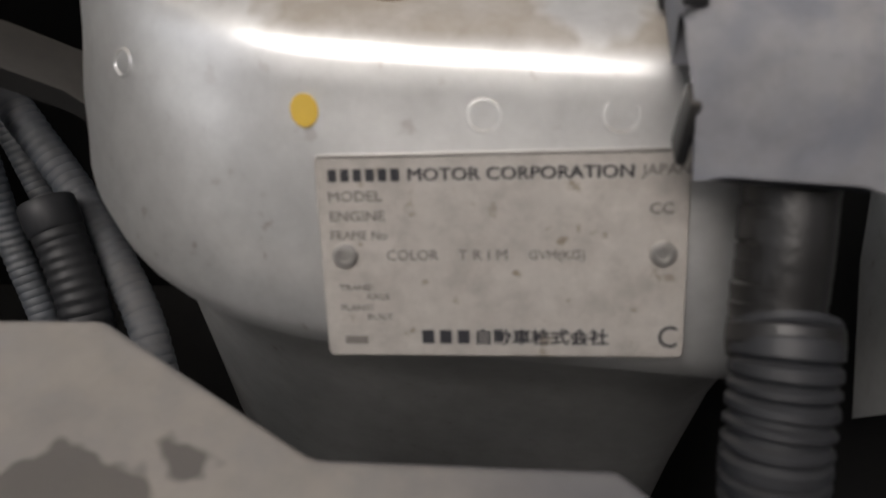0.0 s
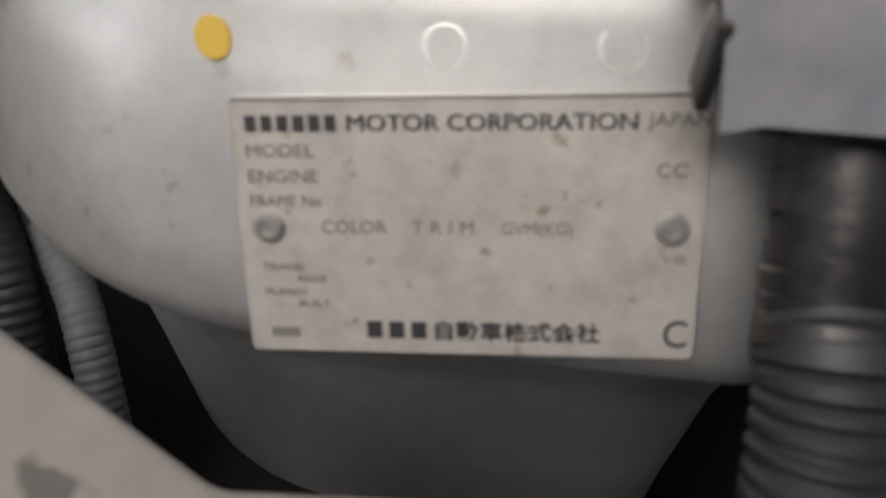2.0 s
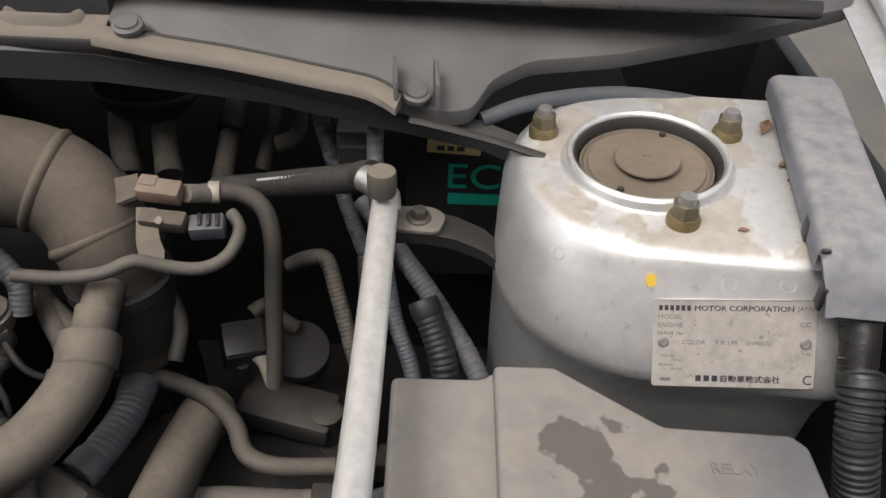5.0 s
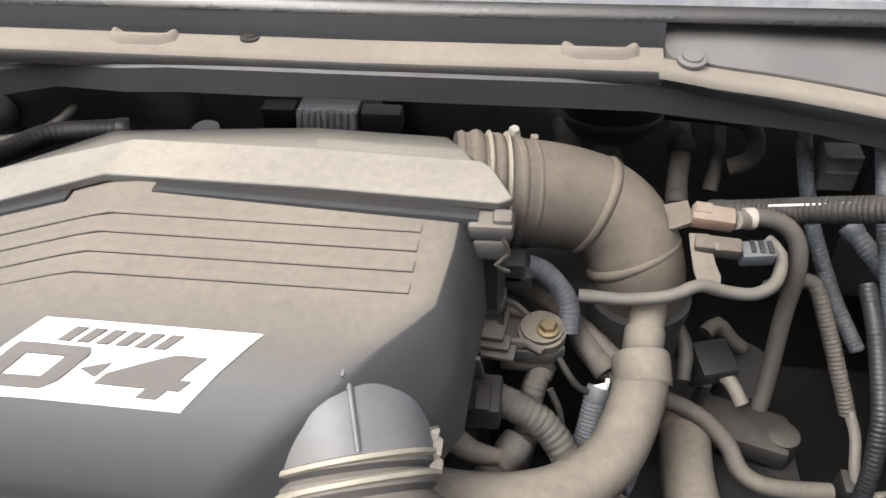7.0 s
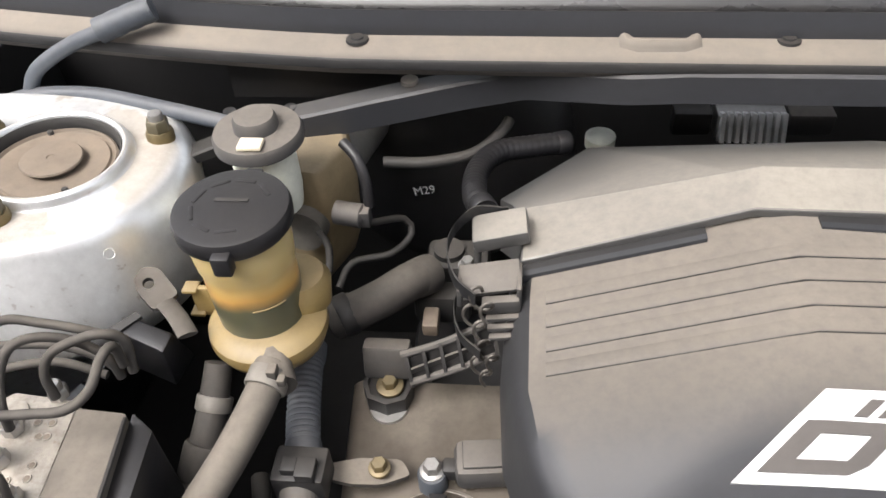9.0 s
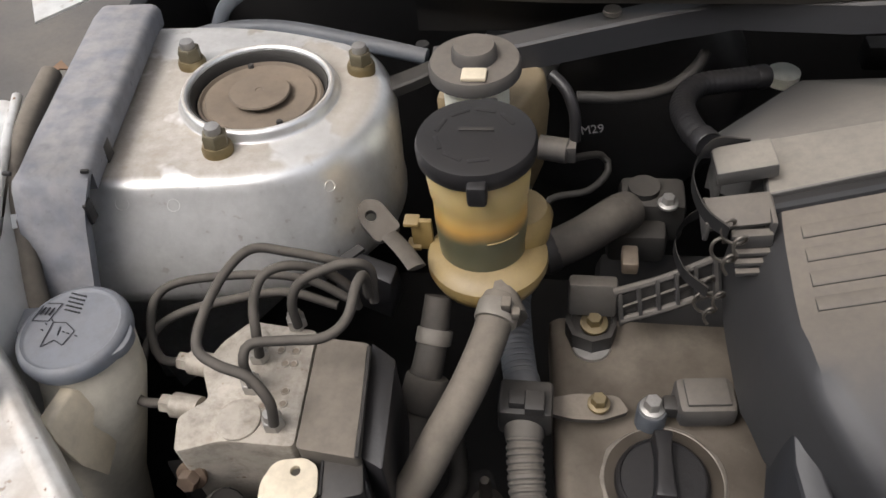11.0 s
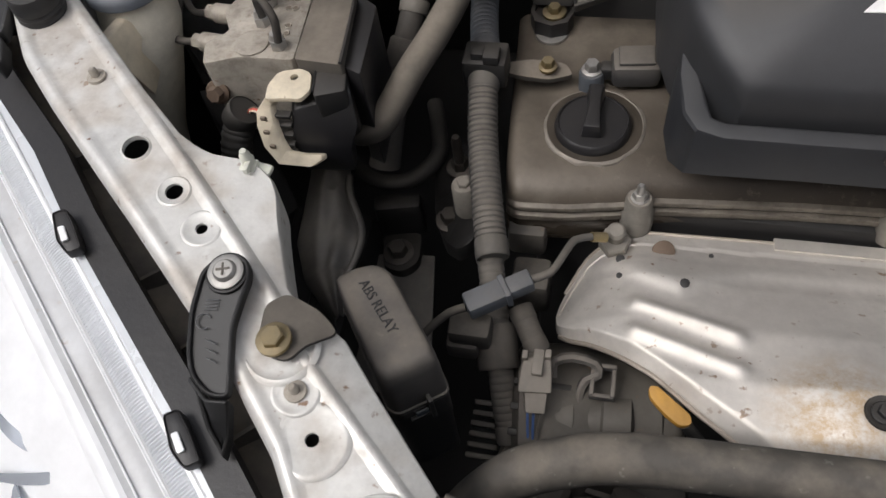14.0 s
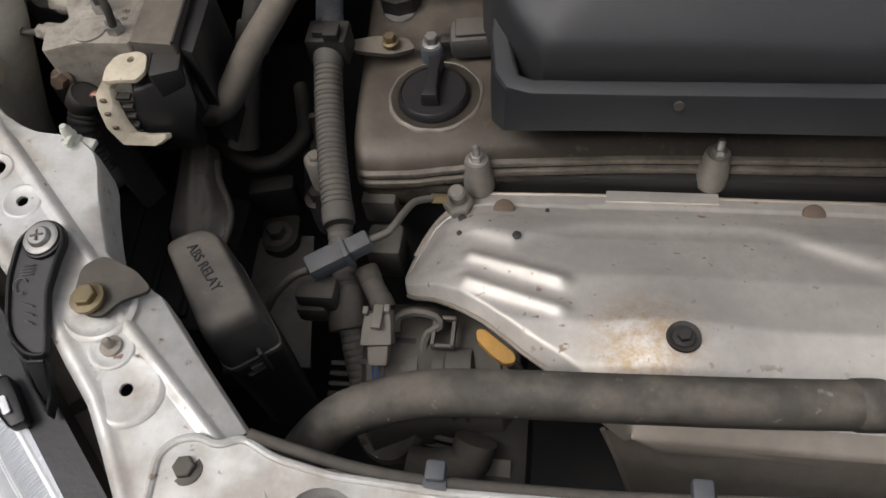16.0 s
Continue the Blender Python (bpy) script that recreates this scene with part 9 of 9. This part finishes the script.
part("regulator", bevelled(loft([[(x0, y0, z0), (x1, y0, z0), (x1, y1, z1), (x0, y1, z1)] for x0, x1, y0, y1, z0, z1 in ((-0.272, -0.226, -0.455, -0.408, 0.690, 0.690), (-0.270, -0.228, -0.452, -0.410, 0.716, 0.722), (-0.266, -0.232, -0.446, -0.414, 0.722, 0.728))]), 0.004), ALT, al)
part("cover_seam", sweep([(-0.268, -0.450, 0.7205), (-0.268, -0.412, 0.7255)], 0.0014, 6), CAST, al)
part("strap", box((-0.275, -0.458, 0.718), (0.05, 0.014, 0.014), 0.003), LOOM, al)
bolt(al, (-0.286, -0.430, 0.722), 0.005, 0.012, 0, STEEL, axis=(1, 0, 0.1))
for c, sz in (((-0.292, -0.417, 0.738), (0.003, 0.022, 0.006)), ((-0.278, -0.417, 0.738), (0.003, 0.022, 0.006)), ((-0.285, -0.427, 0.736), (0.017, 0.003, 0.006)), ((-0.285, -0.407, 0.740), (0.017, 0.003, 0.006))):
    part("terminal_frame", box(c, sz, 0.0008), COVER, al)
part("side_plate", box((-0.245, -0.485, 0.670), (0.05, 0.07, 0.05), 0.010), RUBBER_DARK, al)
part("end_plate", bevelled(loft([[(-0.290, -0.493, 0.702), (-0.233, -0.493, 0.702), (-0.233, -0.497, 0.700), (-0.290, -0.497, 0.700)], [(-0.290, -0.545, 0.660), (-0.233, -0.548, 0.660), (-0.233, -0.552, 0.658), (-0.290, -0.549, 0.658)]]), 0.001), CAST, al, "pale cast end plate")
part("pulley_guard", lathe([(0.030, -0.008), (0.030, 0.0), (0.026, 0.004), (0.012, 0.005), (0.010, 0.002), (0, 0.002)], (-0.325, -0.470, 0.690), (-0.4, -0.5, 1), 30), ALT, al)
part("boot", sweep([(-0.304, -0.503, 0.700), (-0.283, -0.504, 0.700), (-0.263, -0.499, 0.705), (-0.257, -0.485, 0.715)], 0.015, 16), RUBBER, al)
for k in range(6):
    part("vent_slat", box(Vector((-0.362, -0.430, 0.700)).lerp(Vector((-0.365, -0.463, 0.680)), k / 5), (0.022, 0.004, 0.012), 0.001, pose(0, 0, 0, 15, 0, 0)), ALT, al)
for k in range(4):
    part("vent_slat", box(Vector((-0.296, -0.477, 0.690)).lerp(Vector((-0.278, -0.491, 0.670)), k / 3), (0.05, 0.004, 0.012), 0.001, pose(0, 0, 0, 10, 0, -8)), ALT, al)
part("rotor_case", lathe([(0.012, -0.030), (0.019, -0.028), (0.020, -0.012), (0.0175, -0.010), (0.0175, 0.006), (0.020, 0.008), (0.020, 0.026), (0.010, 0.030)], (-0.290, -0.436, 0.712), (1, 0.04, 0.02), 28), ALT, al)
for k in range(3):
    part("through_bolt", hexa(0.0035, 0.006, (-0.262, -0.446 + 0.012 * k, 0.722 - 0.002 * k), (1, 0, 0.1)), DARK_NUT, al)
for k in range(5):
    part("cooling_fin", box((-0.305 + 0.010 * k, -0.460, 0.700), (0.003, 0.018, 0.024), 0.0008), ALT, al)
pc = thing("plug", "grey alternator wiring plug with blue wires", "plug", (-0.331, -0.422, 0.730))
part("body", bevelled(loft([[(-0.338, -0.418, 0.764), (-0.320, -0.416, 0.764), (-0.322, -0.404, 0.745), (-0.340, -0.406, 0.745)], [(-0.339, -0.430, 0.760), (-0.318, -0.428, 0.760), (-0.320, -0.415, 0.738), (-0.342, -0.418, 0.738)], [(-0.339, -0.440, 0.757), (-0.317, -0.438, 0.757), (-0.319, -0.426, 0.735), (-0.341, -0.428, 0.735)]]), 0.0015), PLUG_GREY, pc)
part("tail", bevelled(loft([[(-0.335, -0.438, 0.753), (-0.320, -0.436, 0.753), (-0.322, -0.427, 0.735), (-0.338, -0.428, 0.735)], [(-0.333, -0.450, 0.747), (-0.320, -0.449, 0.747), (-0.322, -0.441, 0.732), (-0.335, -0.442, 0.732)]]), 0.0015), PLUG_GREY, pc)
part("catch", merge(box((-0.328, -0.421, 0.765), (0.007, 0.018, 0.004), 0.0008), box((-0.337, -0.417, 0.765), (0.004, 0.006, 0.005), 0.0008), box((-0.322, -0.415, 0.766), (0.004, 0.006, 0.005), 0.0008)), PLUG_GREY, pc)
for k in (0, 1, 2):
    part("wire", sweep([Vector((-0.332, -0.446, 0.740)) + Vector((0.004 * k, 0, 0)), Vector((-0.331, -0.455, 0.728)) + Vector((0.0035 * k, 0, 0)), Vector((-0.329, -0.466, 0.712)) + Vector((0.003 * k, 0, 0))], 0.0009, 8), BLUE_WIRE if k < 2 else LOOM_DUSTY, pc)
solo("engine_clip", merge(box((-0.378, -0.398, 0.752), (0.030, 0.020, 0.022), 0.004), box((-0.383, -0.403, 0.740), (0.024, 0.018, 0.02), 0.005)), RUBBER, "dusty plastic loom clip beside the loom", "clip")
hose("harness_branch", [(-0.347, -0.375, 0.750), (-0.338, -0.390, 0.745), (-0.330, -0.402, 0.740)], 0.0085, RUBBER, "dusty taped branch of the engine loom", "loom")
hose("radiator_hose", [(-0.363, -0.536, 0.770), (-0.351, -0.521, 0.785), (-0.330, -0.506, 0.800), (-0.304, -0.496, 0.805), (-0.276, -0.490, 0.808), (-0.232, -0.487, 0.808), (-0.171, -0.485, 0.808), (-0.094, -0.482, 0.808), (-0.026, -0.475, 0.800)], 0.0142, SCUFFED, "long scuffed grey radiator hose across the front", seg=20)

# exhaust heat shield
sh = thing("heat_shield", "stained steel exhaust heat shield with pressed ribs", "heat shield", (-0.1, -0.42, 0.66))


def shield_fn(u, v):
    x = -0.3225 + 0.4445 * u ** 1.25
    yb = lerp([(-0.3225, -0.364), (-0.321, -0.354), (-0.317, -0.342), (-0.311, -0.328), (-0.304, -0.312), (-0.295, -0.302), (-0.284, -0.295), (-0.270, -0.2905), (-0.1, -0.288), (0.13, -0.29)], x)
    yf = lerp([(-0.3225, -0.366), (-0.321, -0.375), (-0.317, -0.381), (-0.309, -0.388), (-0.297, -0.394), (-0.254, -0.419), (-0.228, -0.438), (-0.20, -0.456), (-0.175, -0.478), (-0.16, -0.488), (-0.14, -0.494), (0.13, -0.496)], x)
    y = yb + (yf - yb) * v
    z = lerp([(-0.60, 0.50), (-0.56, 0.60), (-0.53, 0.685), (-0.51, 0.728), (-0.49, 0.752), (-0.45, 0.773), (-0.42, 0.777), (-0.38, 0.769), (-0.34, 0.752), (-0.315, 0.735), (-0.30, 0.727), (-0.285, 0.7235)], y)
    z -= 11.0 * max(0.0, -0.262 - x) ** 2
    if v > 0.93 and x < -0.16:
        z -= (v - 0.93) * 0.14
    for ry in (-0.368, -0.392):
        cx0, cx1 = -0.268, -0.205
        t = min(max((x - cx0) / (cx1 - cx0), 0), 1)
        py = ry - 0.018 * t
        d = math.hypot(x - (cx0 + (cx1 - cx0) * t), y - py)
        z += 0.0055 * math.exp(-((d / 0.0062) ** 2))
    z += 0.0012 * math.sin(x * 31 + 0.8) * math.sin(y * 42)
    # a broad dome round the bolt and a hollow beside it
    z += 0.009 * math.exp(-(((x + 0.128) / 0.042) ** 2 + ((y + 0.433) / 0.040) ** 2)) - 0.005 * math.exp(-(((x + 0.200) / 0.035) ** 2 + ((y + 0.405) / 0.035) ** 2))

    step_y = lerp([(-0.33, -0.332), (-0.285, -0.330), (-0.262, -0.345), (-0.24, -0.352), (-0.22, -0.338), (-0.19, -0.326), (-0.06, -0.324), (-0.03, -0.345), (0.0, -0.362), (0.03, -0.366), (0.05, -0.34), (0.13, -0.33)], x)
    z += 0.0075 / (1 + math.exp(-(y - step_y) / 0.0036))
    if y > yb - 0.012:
        z += 0.0015
    return Vector((x, y, z))


def fold_at(u):
    """Where the shield turns down towards the front, as a share of its depth."""
    a, b = shield_fn(u, 0.0).y, shield_fn(u, 1.0).y
    return min(1.0, (a + 0.477) / (a - b))


part("shell", grid_surface(lambda u, v: shield_fn(u, v * fold_at(u)), 150, 90, 0.0015), HEAT, sh, smooth=60)
part("front_turn", grid_surface(lambda u, v: shield_fn(0.4 + 0.6 * u, fold_at(0.4 + 0.6 * u) + v * (1 - fold_at(0.4 + 0.6 * u))), 90, 10, 0.0015), SHADED_HEAT, sh, "front turn of the shield in a browner shaded tone", smooth=60)
LOW_L = [(-0.174, -0.480, 0.742), (-0.164, -0.490, 0.720), (-0.154, -0.500, 0.690), (-0.146, -0.508, 0.665), (-0.138, -0.516, 0.620)]


def lower_fn(u, v):
    """The shield's lower front, from its left edge to the far right."""
    k = v * (len(LOW_L) - 1)
    i_ = min(int(k), len(LOW_L) - 2)
    p = Vector(LOW_L[i_]).lerp(Vector(LOW_L[i_ + 1]), k - i_)
    x = p.x + (0.13 - p.x) * u
    roll = 0.010 * math.exp(-((x - p.x - 0.022) / 0.010) ** 2) * v
    dent = 0.012 * math.exp(-((v - 0.72) / 0.16) ** 2) / (1 + math.exp(-(x + 0.075) / 0.008))
    return Vector((x, p.y - 0.012 * math.sin(min(1.0, u * 3) * 1.57) + 0.5 * dent, p.z + 0.010 * math.sin(min(1.0, u * 3) * 1.57) + roll * 0.5 - dent))


part("lower_shell", grid_surface(lower_fn, 70, 36, 0.002), SHADED_HEAT, sh, "lower part of the shield in a browner shaded tone", smooth=70)
part("lower_rim", sweep([Vector(p) for p in LOW_L], 0.0018, 8), SHADED_HEAT, sh)
# near-black strip over the shell paints the shade inside the slot
part("slot", grid_surface(lambda u, v: lower_fn(0.42 + 0.5 * u, 0.70 + 0.10 * v * (0.35 + math.sin(math.pi * (0.1 + 0.85 * u)))) + Vector((0, -0.0012, 0.0012)), 30, 4), SHADE_BLACK, sh, "dark strip drawn for the shaded slot in the shield")
rim_u = [k / 40 for k in range(41)]
part("rolled_edge", sweep([shield_fn(u, 1.0) + Vector((0, -0.001, -0.001)) for u in rim_u[1:15]], 0.0018, 8), SHADED_HEAT, sh)
part("rolled_edge", sweep([shield_fn(u, 0.0) + Vector((0, 0.001, 0.0)) for u in rim_u[1:]], 0.0014, 8), SHADED_HEAT, sh)


def shield_at(p):
    best = min(((abs(q.x - p[0]) + abs(q.y - p[1]), q) for q in (shield_fn(i / 60, j / 50) for i in range(61) for j in range(51))), key=lambda t: t[0])
    return best[1]


hb = shield_at((-0.128, -0.433))
part("cup_washer", lathe([(0.0108, -0.0005), (0.0104, 0.0014), (0.0092, 0.001), (0.007, -0.0004)], hb + Vector((0, 0, 0.001)), (0, 0, 1), 30, cap=False), RUBBER_DARK, sh)
bolt(sh, hb + Vector((0, 0, 0.0005)), 0.0045, 0.004, 1.6, BLACK)
part("tab", loft([[shield_fn(u, 0.0) + Vector((0, a, b)) for a, b in ((0.0045, -0.001), (0.0045, 0.0016), (-0.006, 0.0028), (-0.006, 0.0))] for u in (0.42, 0.48, 0.54, 0.60)]), HEAT, sh)
for p in ((-0.248, -0.308, 0.735), (-0.021, -0.300, 0.735)):
    q = shield_at(p)
    part("rivet_head", lathe([(0.0085, -0.001), (0.008, 0.002), (0.005, 0.003), (0, 0.0032)], q, (0, -0.3, 1), 22), RUST, sh)
# holes not cut: dark discs on the shield carry their shade
for p, r in (((-0.239, -0.346, 0.755), 0.0034), ((-0.282, -0.322, 0.730), 0.0034), ((-0.282, -0.341, 0.735), 0.0022), ((-0.214, -0.308, 0.735), 0.0018)):
    q = shield_at(p)
    part("hole", lathe([(r, 0.0009), (r * 0.8, 0.0012), (0, 0.0012)], q + Vector((0, 0, 0.0003)), (0, -0.25, 1), 16), SHADE_BLACK, sh)
dp = thing("dipstick", "yellow plastic oil dipstick handle beside the heat shield", "dipstick", (-0.238, -0.436, 0.74))
part("handle", sheet(rounded([(-0.258, -0.431, 0.775), (-0.253, -0.430, 0.775), (-0.232, -0.444, 0.770), (-0.231, -0.450, 0.770), (-0.238, -0.452, 0.770), (-0.247, -0.447, 0.773), (-0.257, -0.438, 0.775)], 0.003), 0.005, bev=0.001), DIPSTICK, dp)
part("tube", sweep([(-0.235, -0.448, 0.765), (-0.226, -0.450, 0.750), (-0.207, -0.456, 0.720)], 0.004, 10), RUBBER_DARK, dp)
# pump and pulleys in the depth at the left end of the engine
pm = thing("drive_end", "shade-dark pulley end of the engine", "engine part", (-0.45, -0.25, 0.55))
part("mount_plate", sheet(rounded([(-0.452, -0.196, 0.690), (-0.425, -0.186, 0.700), (-0.408, -0.232, 0.700), (-0.398, -0.290, 0.700), (-0.412, -0.296, 0.690), (-0.432, -0.272, 0.662), (-0.447, -0.242, 0.660)], 0.01), 0.02, bev=0.003), SHADE_BLACK, pm, "dark cast engine mount arm")
for p, r_ in (((-0.430, -0.251, 0.666), 0.0085), ((-0.488, -0.254, 0.604), 0.0095), ((-0.424, -0.217, 0.700), 0.0078)):
    bolt(pm, p, r_, 0.010, 1.6, DARK_NUT)
part("stud", lathe([(0.0045, 0.705), (0.0045, 0.738), (0.003, 0.743), (0.0, 0.743)], (-0.424, -0.2185, 0), seg=14), DARK_NUT, pm)
part("foot", sheet(rounded([(-0.508, -0.236, 0.604), (-0.470, -0.228, 0.604), (-0.466, -0.262, 0.604), (-0.480, -0.276, 0.604), (-0.500, -0.272, 0.604)], 0.008), 0.02, bev=0.003), RUBBER_DARK, pm)
part("foot_block", box((-0.490, -0.222, 0.622), (0.046, 0.020, 0.050), 0.005, pose(0, 0, 0, 0, 0, 12)), BLACK, pm)
hose("pressure_hose", [(-0.535, -0.205, 0.675), (-0.516, -0.218, 0.680), (-0.492, -0.230, 0.685), (-0.466, -0.226, 0.690), (-0.447, -0.204, 0.698), (-0.453, -0.172, 0.702), (-0.462, -0.145, 0.70)], 0.0075, RUBBER_DARK, "thick black steering pressure hose bending under the brake unit", seg=16)
sk = thing("splash_shield", "creased dark plastic splash shield below the brake unit", "splash shield", (-0.5, -0.36, 0.60))


def shield_sheet(u, v):
    """A stiff sheet hanging in soft folds: u across it, v from top to bottom."""
    a = smooth_at([(-0.560, -0.225, 0.700), (-0.560, -0.253, 0.690), (-0.563, -0.295, 0.670), (-0.549, -0.327, 0.660), (-0.514, -0.360, 0.648)], v)
    b = smooth_at([(-0.525, -0.225, 0.700), (-0.520, -0.252, 0.690), (-0.502, -0.284, 0.680), (-0.506, -0.315, 0.670), (-0.505, -0.352, 0.652)], v)
    fold = 0.010 * math.sin(math.pi * u) + 0.0022 * math.sin(u * 17 + v * 4) * u + 0.0016 * math.sin(v * 31 + u * 9) * u * u
    return a.lerp(b, u) + Vector((0, 0, fold))


def smooth_at(pts, t):
    q = t * (len(pts) - 1)
    k_ = min(int(q), len(pts) - 2)
    f_ = q - k_
    f_ = f_ * f_ * (3 - 2 * f_)
    return Vector(pts[k_]).lerp(Vector(pts[k_ + 1]), f_)


part("sheet", grid_surface(shield_sheet, 40, 50, 0.003), SPLASH, sk, smooth=70)
part("lower_panel", grid_surface(lambda u, v: Vector((-0.540 + 0.085 * u + 0.020 * v, -0.258 - 0.135 * v + 0.012 * u, 0.590 + 0.006 * math.sin(u * 3.0) - 0.02 * v)), 20, 20, 0.004), SPLASH, sk, smooth=70)
part("fold", sweep([(-0.523, -0.235, 0.696), (-0.519, -0.252, 0.692), (-0.502, -0.284, 0.682), (-0.506, -0.315, 0.672), (-0.520, -0.340, 0.662)], 0.0035, 10), SPLASH, sk)
iw_ = thing("inner_wing", "dark inner wing panel below the washer bottle", "panel", (-0.60, -0.30, 0.50))
part("panel", box((-0.61, -0.30, 0.555), (0.20, 0.16, 0.15), 0.02), SHADE_BLACK, iw_)
for k in range(4):
    part("pressed_rib", sweep([(-0.66 + 0.035 * k, -0.235, 0.6305), (-0.65 + 0.035 * k, -0.365, 0.6305)], 0.004, 8), SHADE_BLACK, iw_)
part("bolt_boss", merge(lathe([(0.0100, -0.02), (0.0100, 0.012), (0.0085, 0.014)], (-0.4045, -0.278, 0.745), (0, 0, 1), 20), hexa(0.0055, 0.005, (-0.4045, -0.278, 0.758))), CAST, vc)
part("head_side", box((-0.14, -0.262, 0.66), (0.42, 0.03, 0.12), 0.006), SHADE_BLACK, vc)
part("head_lug", merge(box((-0.353, -0.289, 0.720), (0.03, 0.03, 0.03), 0.005), box((-0.346, -0.327, 0.700), (0.03, 0.03, 0.04), 0.005)), ALT, vc)
